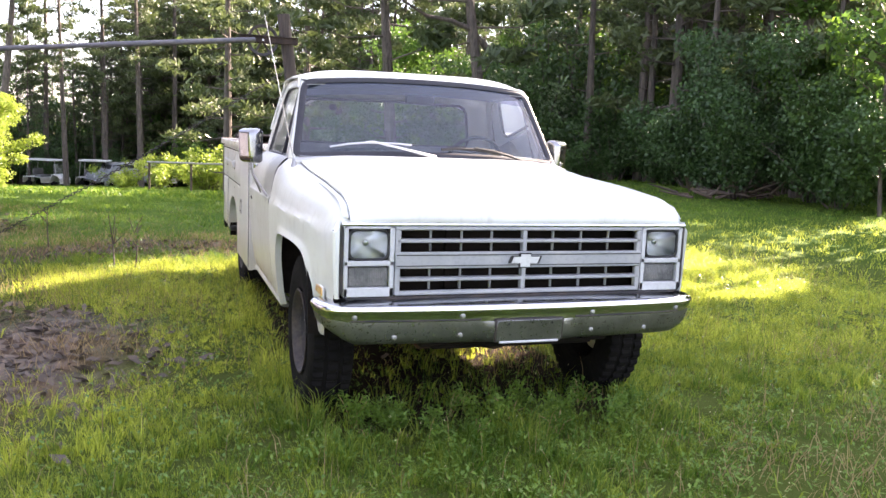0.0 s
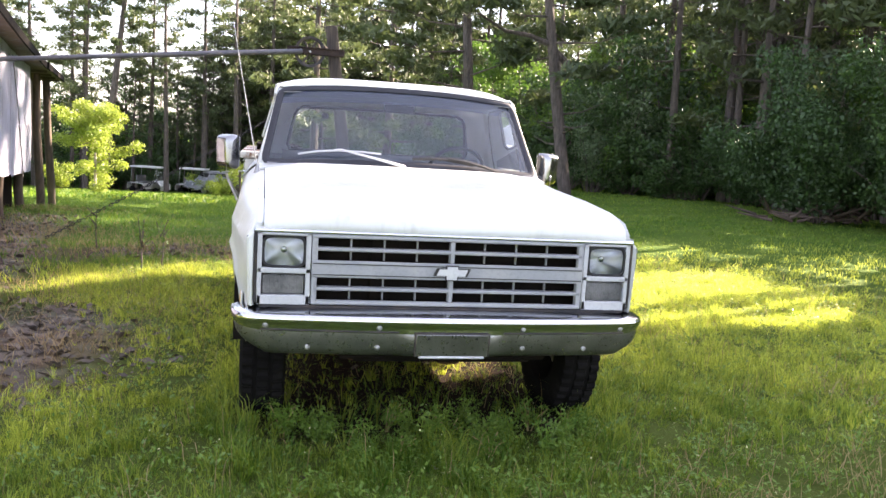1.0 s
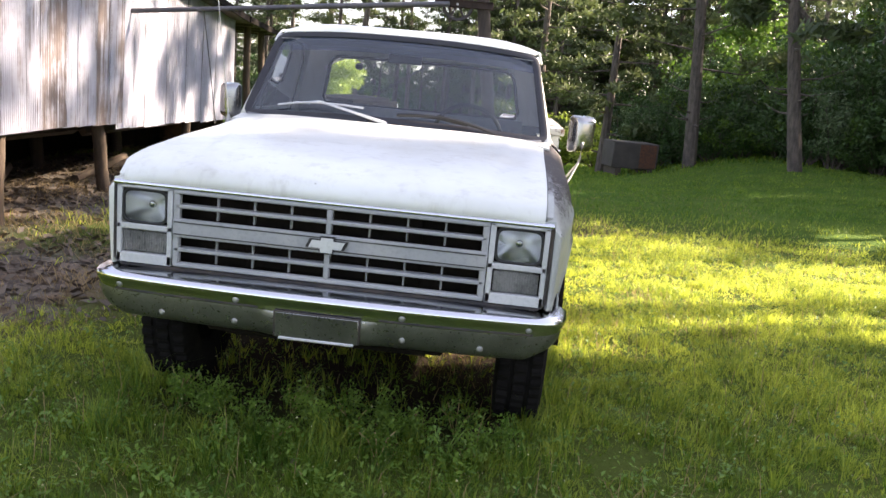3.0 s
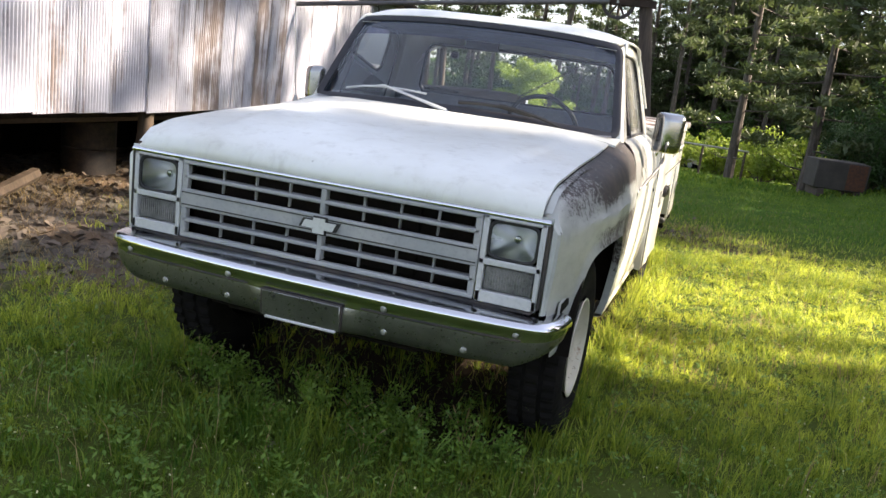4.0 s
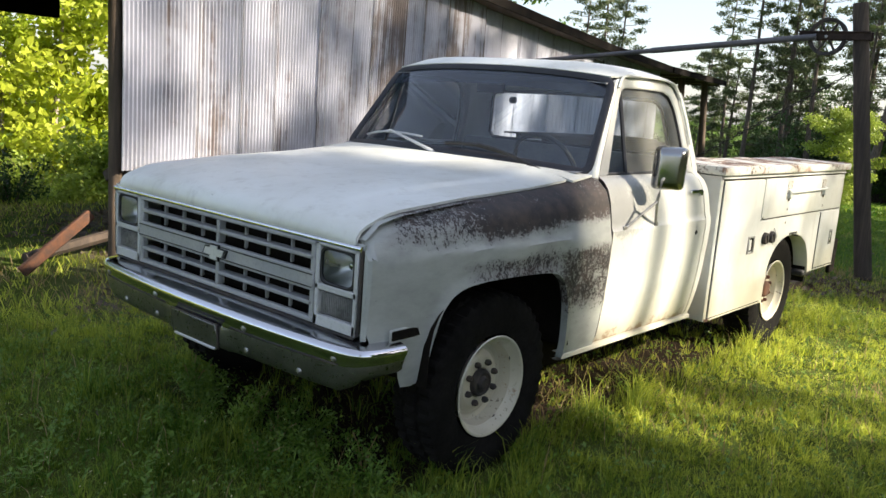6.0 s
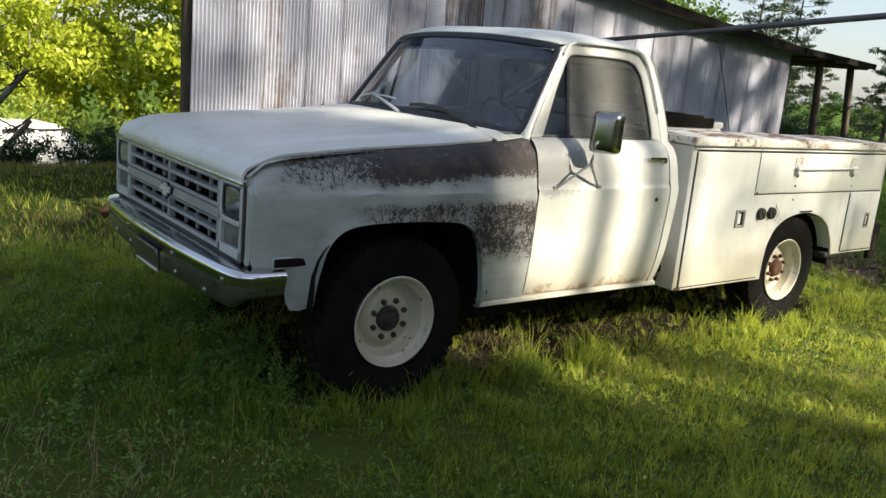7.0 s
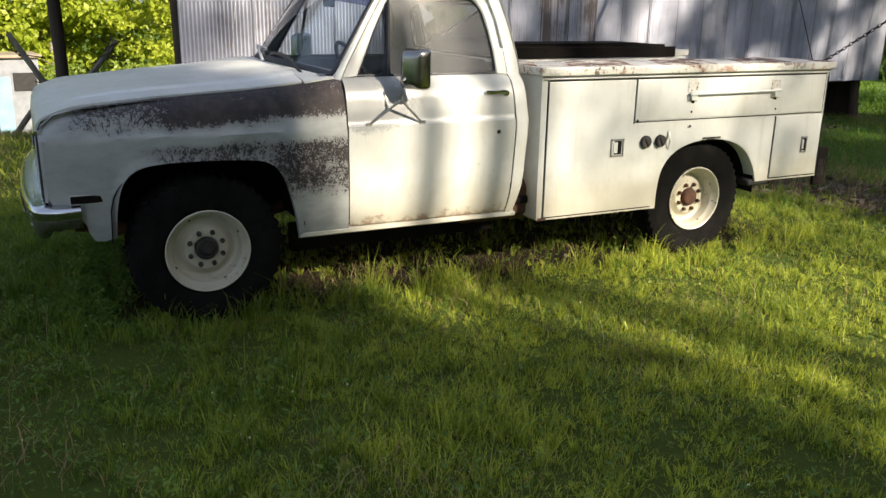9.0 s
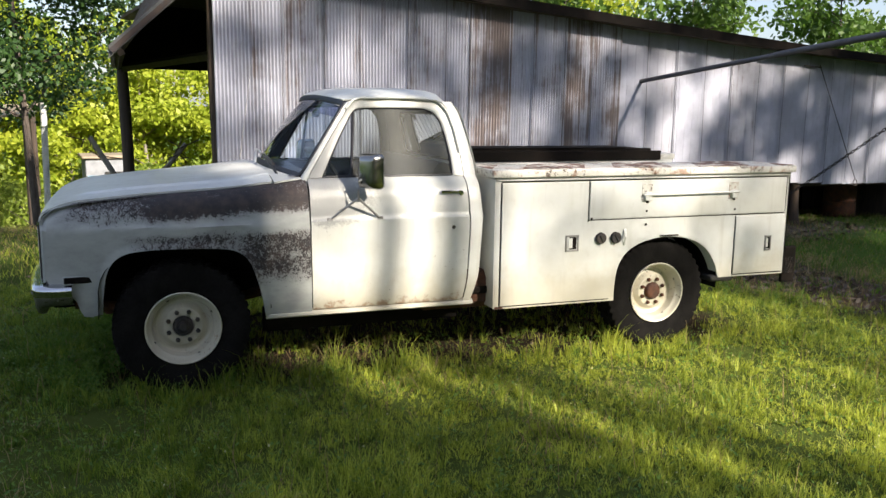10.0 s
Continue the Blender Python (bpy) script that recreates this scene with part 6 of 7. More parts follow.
def shrub(seed, h=2.4, w=1.8, leaves=2600, mat=None, size=0.15, name="shrub", label="dense dark green shrub at the edge of the wood"):
    r = random.Random(seed)
    t = thing(name, label, "shrub", group="shrubs at the wood's edge")
    bm = bmesh.new()
    cs, rs = [], []
    for k in range(14):
        ang, ln = r.uniform(0, 6.28), r.uniform(0.2, 1.0) * w
        q = Vector((math.cos(ang) * ln, math.sin(ang) * ln, h * r.uniform(0.35, 1.0) * (1.08 - 0.4 * ln / w)))
        tube([(0.1 * math.cos(ang), 0.1 * math.sin(ang), -0.1), q * 0.5 + Vector((0, 0, 0.1)), q], 0.02, 4, bm=bm, taper=[0.03, 0.018, 0.006], cap=False)
        for g in (0.4, 0.7, 1.0):
            cs.append(tuple(q * g))
            s = r.uniform(0.28, 0.55) * w * 0.5
            rs.append((s, s, s * 0.8))
    part("stem", bm, BARK, t)
    finish("foliage", leaf_mesh("foliage", cs, rs, leaves, size, seed, 0.55, 0.0, 0.2), mat or LEAF_DARK, t, smooth=False)
    return t


def placed(ob, x, y, s=1.0, turn=0.0, dz=0.0, tall=1.0):
    m = pose(x, y, gz(x, y) + dz, 0, 0, turn)
    c = copy_thing(ob, m)
    c.scale = (s, s, s * tall)
    return c


def stand(ob, x, y, s=1.0, turn=0.0, dz=0.0, tall=1.0):
    ob.matrix_basis = pose(x, y, gz(x, y) + dz, 0, 0, turn)
    ob.scale = (s, s, s * tall)
    return ob


def drop_original(ob):
    for o in (*ob.children_recursive, ob):
        bpy.data.objects.remove(o)


r = random.Random(11)
pines = [pine(k, 15 + 2 * k, 0.30 + 0.05 * (k % 3), leaves=3600, size=0.34) for k in range(4)]
dense = [pine(20 + k, 12 + 2 * k, 0.16, spread=3.2, leaves=5200, size=0.36, dead=2) for k in range(2)]
oaks = [leafy(40 + k, 7 + k, 2.6, 5200, LEAF_MID, 0.20, 0.15) for k in range(2)]
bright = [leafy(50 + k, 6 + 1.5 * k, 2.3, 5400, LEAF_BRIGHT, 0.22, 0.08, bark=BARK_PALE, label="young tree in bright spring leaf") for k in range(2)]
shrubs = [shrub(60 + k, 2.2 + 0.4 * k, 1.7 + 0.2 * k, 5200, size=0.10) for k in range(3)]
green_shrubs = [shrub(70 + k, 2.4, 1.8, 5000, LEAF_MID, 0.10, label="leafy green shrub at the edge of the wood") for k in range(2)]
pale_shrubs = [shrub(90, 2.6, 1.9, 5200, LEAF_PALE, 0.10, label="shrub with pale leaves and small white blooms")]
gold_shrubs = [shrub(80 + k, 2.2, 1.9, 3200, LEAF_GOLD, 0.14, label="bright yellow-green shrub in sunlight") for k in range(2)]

# named trees that stand out
stand(pine(101, 16, 0.24, 0.20, 3.4, 6500, (-2.4, 0.4), dead=7, limb=[(-0.3, 0.1, 4.4), (-1.0, 0.1, 5.0), (-1.7, 0.0, 5.2), (-2.6, -0.2, 5.25), (-3.6, -0.4, 5.7)]), 9.3, 22.5)
stand(pine(102, 17, 0.22, 0.22, 3.8, 7000, (-1.3, 0.3), dead=8), 7.0, 27.0)
placed(dense[0], 4.2, 31.0, 1.0, 40)
placed(dense[1], 1.5, 36.0, 1.05, 140)
stand(pine(104, 19, 0.45, 0.25, 2.6, 3800, (1.5, 0.6), dead=6), -10.5, 50.0)
stand(leafy(55, 5.6, 2.1, 15000, LEAF_GOLD, 0.14, 0.05, bark=BARK_PALE, label="young tree in yellow-green spring leaf"), -9.2, 41.0, 0.92, 30)

# far wood behind the field
for k in range(46):
    x = -34 + 60 * (k / 45) + r.uniform(-1.2, 1.2)
    y = 57 + r.uniform(0, 24) - 0.30 * abs(x + 4)
    placed(pines[k % 4] if r.random() < 0.75 else dense[k % 2], x, y, r.uniform(0.75, 1.15) * (1.0 if x > -3 else 0.55 if x > -10 else 0.82), r.uniform(0, 360))
for k in range(54):
    x = -38 + 64 * (k / 53) + r.uniform(-0.8, 0.8)
    y = 62 + r.uniform(-3, 16) - 0.30 * abs(x + 4)
    placed(r.choice(shrubs + shrubs + green_shrubs), x, y, r.uniform(1.1, 2.0), r.uniform(0, 360))
for k in range(26):
    x = -3 + 30 * (k / 25) + r.uniform(-1, 1)
    placed(r.choice(oaks + dense), x, 68 + r.uniform(0, 14) - 0.25 * abs(x + 4), r.uniform(0.9, 1.5), r.uniform(0, 360))
for x, y, s in ((-1.5, 46, 1.0), (1.0, 44.5, 1.25), (3.2, 43, 1.3), (5.0, 41.5, 1.1), (-3.6, 50, 0.9), (2.2, 47.5, 1.5), (-12.0, 46, 0.8)):
    placed(gold_shrubs[int(x * 7) % 2], x, y, s, 50 * x)
for k in range(70):
    x = -75 + 120 * (k / 69) + r.uniform(-1.5, 1.5)
    y = 88 + r.uniform(0, 12) - 0.004 * (x + 5) ** 2
    placed(r.choice(dense + oaks + oaks), x, y, r.uniform(0.6, 0.85) if x < 8 else r.uniform(1.1, 1.6), r.uniform(0, 360))
rf = random.Random(5)
for k in range(30):
    x = lerp(-7.5, 6.0, k / 29) + rf.uniform(-0.8, 0.8)
    placed(rf.choice(pines + dense + dense), x, rf.uniform(62, 78), rf.uniform(0.9, 1.25) * (0.55 if x < -3.5 else 1.0), rf.uniform(0, 360))
for k in range(24):
    x = lerp(-22.0, 4.0, k / 23) + rf.uniform(-0.8, 0.8)
    placed(rf.choice(shrubs), x, rf.uniform(66, 74), rf.uniform(1.7, 2.3), rf.uniform(0, 360), 0.0, 1.3)
for x, y, sc in ((-15.5, 55, 0.95), (-13.2, 58, 1.0), (-12.0, 53, 0.85), (-9.0, 60, 0.95), (-7.2, 55, 0.9), (-5.0, 58, 0.95), (-2.6, 54, 0.95), (-18.5, 58, 1.0)):
    placed(rf.choice(pines), x, y, sc, rf.uniform(0, 360))
# wood on the right: a wall of shrubs with pines rising behind it
for k in range(40):
    f = k / 39
    x, y = lerp(6.0, 24.0, f), lerp(31.0, -6.0, f ** 1.25)
    bow = 2.2 * math.sin(math.pi * f)
    for row, (off, sc) in enumerate(((0, 1.0), (2.0, 1.4), (4.5, 1.9))):
        px, py = x + bow + off * 0.8 + r.uniform(-0.6, 0.6), y + bow + off * 0.6 + r.uniform(-0.6, 0.6)
        placed(r.choice(shrubs * 4 + green_shrubs + pale_shrubs if row < 2 else shrubs + green_shrubs + green_shrubs), px, py, sc * r.uniform(0.85, 1.2), r.uniform(0, 360))
rw = random.Random(77)
for k in range(64):
    f = rw.random()
    d = rw.uniform(2.5, 13)
    x, y = lerp(9.0, 27.0, f) + 2 + 0.8 * d, lerp(35.0, -4.0, f ** 1.25) + 2 + 0.6 * d
    kind, sc, turn = rw.choice(pines + dense + dense + oaks + oaks), rw.uniform(0.8, 1.1), rw.uniform(0, 360)
    if not -1.5 < AP.x * x + AP.y * y < 7.2:  # a clearing lets the low sun in
        placed(kind, x, y, sc, turn)
# bright-leaved copies among these put sunlit patches into the leaf colour
for k in range(10):
    placed(r.choice(oaks + bright[:1]), 12 + 2.2 * k + r.uniform(-1, 1), 44 - 2.2 * k + r.uniform(-1, 2), r.uniform(0.9, 1.25), 40 * k)
# deeper, darker undergrowth that closes the wood
for k in range(44):
    f = k / 43
    x, y = lerp(11.0, 33.0, f) + rw.uniform(-1, 1), lerp(39.0, 5.0, f ** 1.25) + rw.uniform(-1, 1)
    if not -1.5 < AP.x * x + AP.y * y < 7.2:
        placed(rw.choice(shrubs), x, y, rw.uniform(1.5, 1.9), rw.uniform(0, 360), 0.0, 1.25)
# pines added to shade the far lawn
for u, q in ((22.0, 6.7), (24.0, 8.3), (26.5, 10.2), (23.5, 11.8), (27.0, 13.4), (29.0, 15.5)):
    placed(dense[int(q) % 2], AZ.x * u + AP.x * q, AZ.y * u + AP.y * q, 1.1, 70 * q)
# unseen trees beyond the clearing, added to darken what the side windows reflect
for k in range(34):
    p = AZ * (46 + rw.uniform(0, 14)) + AP * (-24 + 1.5 * k)
    placed(rw.choice(dense + oaks), p[0], p[1], rw.uniform(0.8, 1.1), rw.uniform(0, 360))
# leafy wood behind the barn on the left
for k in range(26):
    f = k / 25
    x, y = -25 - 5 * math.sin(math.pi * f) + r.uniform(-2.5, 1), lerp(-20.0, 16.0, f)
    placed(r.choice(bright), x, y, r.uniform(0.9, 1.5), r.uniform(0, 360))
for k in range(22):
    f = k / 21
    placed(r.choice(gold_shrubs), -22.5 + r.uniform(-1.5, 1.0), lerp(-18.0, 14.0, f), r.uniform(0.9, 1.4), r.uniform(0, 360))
for k in range(3):
    placed(r.choice(oaks), -14 - 1.0 * k, 20 + 2.5 * k, 1.0 - 0.06 * k, 60 * k)
placed(oaks[0], -12.5, 9.5, 1.05, 20)
placed(oaks[1], -13.5, 13.5, 0.95, 200)
near_tree = leafy(120, 8.0, 3.8, 27000, LEAF_DARK, 0.12, 0.34, label="small dark tree with a curved leaning trunk", r0=0.085)
stand(near_tree, -12.8, -2.25, 1.0, 75)

# trees added between the field and the low sun, mostly unseen, to cast shade


def sun_tree(ob, u, q, s=1.0, turn=0.0, tall=1.0):
    p = AZ * u + AP * q
    return placed(ob, p.x, p.y, s, turn, 0.0, tall)


shade = [leafy(130 + k, 13, 3.4, 9000, LEAF_MID, 0.30, 0.30, label="tall leafy tree added to shade the field", r0=0.2) for k in range(2)]

for u, q, k, sc, tall in ((17.0, -3.6, 0, 1.0, 1.0), (19.0, -6.8, 1, 1.05, 1.0), (16.0, -9.6, 0, 1.0, 1.05), (20.0, -12.5, 1, 1.15, 1.0)):
    sun_tree(shade[k], u, q, sc, 70 * q, tall)
fill = leafy(134, 12.5, 2.3, 7000, LEAF_MID, 0.28, 0.30, label="leafy tree added to shade the field", r0=0.16)
for u, q, sc, turn, high in ((15.5, -1.80, 1.0, 10, 1.0), (18.5, -1.9, 1.05, 150, 1.0), (12.5, -3.4, 0.9, 250, 1.0), (17.0, -1.25, 0.82, 80, 1.2), (14.6, -0.75, 0.50, 300, 1.5), (19.0, -0.65, 0.54, 20, 1.75), (16.0, -0.25, 0.30, 60, 3.4), (20.0, -0.30, 0.34, 200, 3.3), (22.0, 6.1, 0.8, 110, 1.0)):
    sun_tree(fill, u, q, sc, turn, high)
drop_original(fill)
for u, q, k, sc in ((24.0, 8.6, 2, 0.70), (22.0, 9.8, 3, 0.68), (26.0, 11.5, 0, 0.8), (24.0, 13.0, 3, 0.7), (23.0, 15.0, 1, 0.8)):
    sun_tree(pines[k], u, q, sc, 50 * q)
slim = pine(153, 25, 0.86, 0.155, 1.6, 700, dead=5)
for u, q, sc in ((17.0, 0.56, 0.70), (18.0, 0.90, 0.80), (18.5, 1.28, 0.42)):
    sun_tree(slim, u, q, sc, 100 * q, 0.9 / sc)
drop_original(slim)
wispy = leafy(161, 6.3, 1.5, 600, LEAF_MID, 0.26, 0.30, label="thin young tree added to dapple the lawn", r0=0.05)
for u, q in ((17.0, 1.7), (17.5, 3.0)):
    sun_tree(wispy, u, q, 1.0, 90 * q)
drop_original(wispy)
thin = leafy(160, 17, 2.2, 130, LEAF_MID, 0.40, 0.55, label="tall thin-crowned tree added to dapple the truck", r0=0.12)
sun_tree(thin, 25.0, 3.4, 0.9, 130)
drop_original(thin)
low_crown = pine(152, 14.5, 0.45, 0.16, 2.8, 2000, size=0.45)
for u, q in ((24.0, 6.7), (25.0, 8.0)):
    sun_tree(low_crown, u, q, 1.0, 60 * q)
drop_original(low_crown)
lofty = pine(151, 21.5, 0.68, 0.16, 2.9, 1050, size=0.46)
for u, q, sc in ((25.0, 4.6, 1.0), (24.0, 6.4, 1.02), (25.5, 8.2, 1.0), (24.5, 10.0, 0.98), (25.0, 11.8, 1.0), (24.0, 13.4, 1.0)):
    sun_tree(lofty, u, q, sc, 77 * q)
drop_original(lofty)
dappling = pine(154, 21.5, 0.67, 0.16, 3.0, 750, size=0.46)
for u, q in ((28.0, 0.92), (28.5, 3.45)):
    sun_tree(dappling, u, q, 1.0, 60 * q)
drop_original(dappling)
# tall shrubs that shade the far lawn
fine_shrub = shrub(95, 4.2, 3.1, 26000, LEAF_DARK, 0.10)
for u, q in ((18.5, 4.3), (20.0, 5.6), (18.5, 7.0)):
    sun_tree(fine_shrub, u, q, 1.0, 90 * q, 1.15)
drop_original(fine_shrub)
for ob in pines + dense + oaks + bright + pale_shrubs + shrubs + green_shrubs + gold_shrubs + shade:
    drop_original(ob)


# ---------------------------------------------------------------- things farther off
def old_car(name, label, x, y, turn, paint, boxy=True, length=4.6):
    """A parked vehicle: body with wheel cut-outs, cabin with windows, wheels and bumpers."""
    t = thing(name, label, "car", (x, y, gz(x, y)), turn)
    L = length / 2
    prof = [(-L, 0.45), (-L, 0.95), (-L + 0.1, 1.0), (-0.55 * L, 1.08), (-0.30 * L, 1.62), (-0.2 * L, 1.72), (0.86 * L, 1.74), (0.97 * L, 1.60), (L, 1.0), (L, 0.45)]
    rows = []
    for x0 in (-0.90, -0.86, 0.86, 0.90):
        k = 0.97 if abs(x0) > 0.88 else 1.0
        rows.append([(x0 * (0.88 if z > 1.3 else 1.0), yy * k, z * k + (1 - k) * 0.9) for yy, z in prof])
    bm = skin(rows)
    bm.faces.new([bm.verts.new(p) for p in rows[0]])
    bm.faces.new([bm.verts.new(p) for p in rows[-1]])
    part("car_body", bm, paint, t, smooth=False)
    for sx in (-1, 1):
        for a, b in ((-0.36, 0.02), (0.06, 0.42), (0.47, 0.84)):
            part("car_window", box((0.012, (b - a) * L, 0.44), (sx * 0.812, (a + b) / 2 * L, 1.38), 0.02), BLACK, t)
        for yy in (-0.62 * L, 0.62 * L):
            w = part("car_wheel", lathe([(0.0, 0.06), (0.19, 0.07), (0.20, 0.10), (0.34, 0.10), (0.36, 0.0), (0.34, -0.10), (0.0, -0.10)], 20, "x", (sx * 0.80, yy, 0.36)), TYRE, t)
            part("car_rim", lathe([(0.0, 0.105 * sx), (0.15, 0.11 * sx), (0.19, 0.10 * sx)], 16, "x", (sx * 0.80, yy, 0.36)), STEEL, w)
    part("windscreen", box((1.36, 0.02, 0.50), (0, -0.425 * L, 1.36), 0.01, Matrix.Rotation(radians(-24), 4, "X")), BLACK, t)
    for yy in (-L - 0.05, L + 0.05):
        part("car_bumper", box((1.78, 0.10, 0.14), (0, yy, 0.52), 0.02), CHROME, t)
    for sx in (-0.62, 0.62):
        part("car_lamp", lathe([(0.0, -0.03), (0.08, -0.02), (0.09, 0.0)], 14, "y", (sx, -L, 0.82)), REFLECTOR, t)
    return t


CAR_WHITE = white_paint("far_car_white", (0.70, 0.70, 0.70))
CAR_GREY = plain("far_car_grey", (0.20, 0.22, 0.24), (0.30, 0.30, 0.31), 3, 0.4)
CAR_TAN = plain("far_car_tan", (0.42, 0.36, 0.28), (0.34, 0.30, 0.25), 3, 0.5)
old_car("parked_jeep", "small grey vehicle parked among weeds across the field", -4.2, 57.5, -62, CAR_GREY, length=3.8)
old_car("parked_wagon", "tan old car parked among weeds across the field", -2.2, 58.5, 78, CAR_TAN, length=4.2)
old_car("parked_suv", "white car parked low behind the barn among weeds", -20.6, 2.5, 195, CAR_WHITE)

def canopy_cart(x, y, turn, length, label):
    """An open cart: pale roof on thin posts, low body, seat, windscreen and four small wheels."""
    t = thing("canopy_cart", label, "cart", (x, y, gz(x, y)), turn, "carts across the field")
    h = length / 2
    part("canopy", box((1.25, length * 0.82, 0.11), (0, 0, 1.82), 0.05, seg=3), CAR_WHITE, t)
    for sx in (-0.55, 0.55):
        for yy in (-0.36 * length, 0.36 * length):
            part("canopy_post", tube([(sx, yy * 1.1, 0.62), (sx, yy, 1.80)], 0.022, 6), STEEL, t)
            part("cart_wheel", lathe([(0.0, 0.08), (0.14, 0.085), (0.20, 0.08), (0.23, 0.0), (0.20, -0.08), (0.0, -0.08)], 16, "x", (sx, yy * 0.95, 0.23)), TYRE, t)
    prof = [(-h, 0.28), (-h, 0.62), (-0.82 * h, 0.86), (-0.55 * h, 0.90), (-0.42 * h, 0.36), (0.0, 0.34), (0.05 * h, 0.66), (0.95 * h, 0.70), (h, 0.55), (h, 0.28)]
    part("cart_body", skin([[(sx, yy, z) for yy, z in prof] for sx in (-0.58, -0.5, 0.5, 0.58)], 0.02), CAR_WHITE, t, smooth=False)
    part("bench_seat", box((1.05, 0.45, 0.14), (0, 0.22 * h, 0.76), 0.04, seg=2), SEAT, t)
    part("seat_back", box((1.05, 0.10, 0.42), (0, 0.46 * h, 1.02), 0.04, seg=2), SEAT, t)
    part("cart_screen", box((1.05, 0.012, 0.62), (0, -0.62 * h, 1.25), 0.004), GLASS_SIDE, t)
    return t


canopy_cart(-8.6, 57.0, 62, 2.7, "white golf cart with a pale roof at the field's far edge")
canopy_cart(-5.6, 57.5, 78, 2.3, "small golf cart with a pale roof among weeds")
fence = thing("rail_fence", "pale metal rail on dark posts across the field", "fence", (-2.0, 41.0, gz(-2, 41)))
for k in range(3):
    part("fence_post", tube([(2.05 * k, -0.25 * k, -0.3), (2.05 * k, -0.25 * k, 1.48)], 0.06, 8), WOOD_DARK, fence)
part("fence_rail", tube([(-0.1, 0, 1.50), (4.25, -0.52, 1.50)], 0.05, 8), STEEL, fence)

tank = thing("steel_container", "grey weathered steel container on wooden blocks at the wood's edge", "container", (4.9, 27.6, gz(4.9, 27.6)), 12)
GREYBOX = plain("weathered_grey_steel", (0.06, 0.05, 0.045), (0.04, 0.034, 0.03), 2.0, 0.7)
part("container_body", box((1.7, 1.3, 0.95), (0, 0, 0.755), 0.03), GREYBOX, tank)
part("container_side", box((0.62, 0.02, 0.85), (0.46, -0.662, 0.755), 0.005), RUST, tank)
for sx in (-0.6, 0.6):
    part("wood_block", box((0.22, 1.35, 0.28), (sx, 0, 0.14), 0.02), WOOD_DARK, tank)

# left side, behind the barn's end
shelter = thing("open_shelter", "open shelter with a brown sheet roof on posts", "shelter", (-20.0, -5.1, gz(-20.0, -5.1)), 4)
rows = [[(-2.2, -2.2, 4.0), (-2.2, 2.2, 4.2)], [(2.4, -2.2, 3.75), (2.4, 2.2, 3.95)]]
SHELTER = sheet_metal("tan_roof_sheet", (0.40, 0.31, 0.20), 0.62)
part("shelter_roof", skin(rows, 0.06), SHELTER, shelter)
for sx, sy, z in ((-2.0, -2.0, 3.95), (2.2, -2.0, 3.72), (-2.0, 2.0, 4.15), (2.2, 2.0, 3.92)):
    part("shelter_post", tube([(sx, sy, -0.2), (sx, sy, z)], 0.09, 8), WOOD_DARK, shelter)
cabin = thing("small_cabin", "small grey shed cabin with a pale blue door", "shed", (-21.7, -1.28, gz(-21.7, -1.28)), 8)
CABWALL = plain("grey_cabin_panel", (0.30, 0.31, 0.34), (0.22, 0.23, 0.25), 3, 0.7)
CABBLUE = plain("pale_blue_door", (0.28, 0.45, 0.58), (0.22, 0.36, 0.48), 3, 0.5)
part("cabin_wall", box((1.4, 1.2, 2.7), (0, 0, 1.35), 0.03), CABWALL, cabin)
part("cabin_roof", box((1.6, 1.4, 0.10), (0, 0, 2.74), 0.03), SHELTER, cabin)
part("cabin_door", box((0.03, 0.40, 1.9), (0.71, -0.36, 1.25), 0.01), CABBLUE, cabin)
part("cabin_window", box((0.03, 0.60, 0.5), (0.71, 0.22, 2.05), 0.01), BLACK, cabin)
pale_post = thing("white_post", "tall white-painted post beside a leaning tree", "post", (-13.2, -2.12, gz(-13.2, -2.12)))
part("post_shaft", tube([(0, 0, -0.3), (-0.03, 0.06, 2.9)], 0.065, 10), CAR_WHITE, pale_post)
rl = random.Random(31)
for k, (base, tip, r0) in enumerate((((-10.0, 0.1, -0.9), (-10.0, -1.13, 1.11), 0.055), ((-10.0, -0.95, -0.8), (-10.2, 0.49, 0.97), 0.055), ((-9.7, -0.3, -0.6), (-10.6, 0.6, 0.15), 0.05), ((-10.4, -1.2, -0.7), (-9.9, -0.4, 0.35), 0.05))):
    a, d = Vector(base), Vector(tip) - Vector(base)
    log = thing("fallen_log", "weathered broken log leaning in a brush pile", "log", tuple(a), 0, "logs of the brush pile")
    part("log_wood", tube(bent((0, 0, 0), tuple(d), 7, 0.05, k), r0, 8, taper=[r0 * (1.1 - 0.05 * j) for j in range(7)]), BARK_PALE, log)
    for j in range(9):
        b = d * rl.uniform(0.82, 1.0)
        part("splinter", tube([b, b + Vector((rl.uniform(-0.1, 0.1), rl.uniform(-0.35, 0.45), rl.uniform(-0.25, 0.2)))], 0.010, 4, cap=False), WOOD_OLD, log)
for x, y, s in ((-9.6, 2.2, 0.36), (-10.4, 1.4, 0.38), (-11.2, 0.6, 0.34), (-9.8, 0.4, 0.32), (-12.2, 2.4, 0.40)):
    stand(shrub(int(200 + 10 * x), 2.2, 1.8, 1800, LEAF_DARK, 0.14, "weed_clump", "dark clump of brambles behind the barn"), x, y, s, 40 * x)

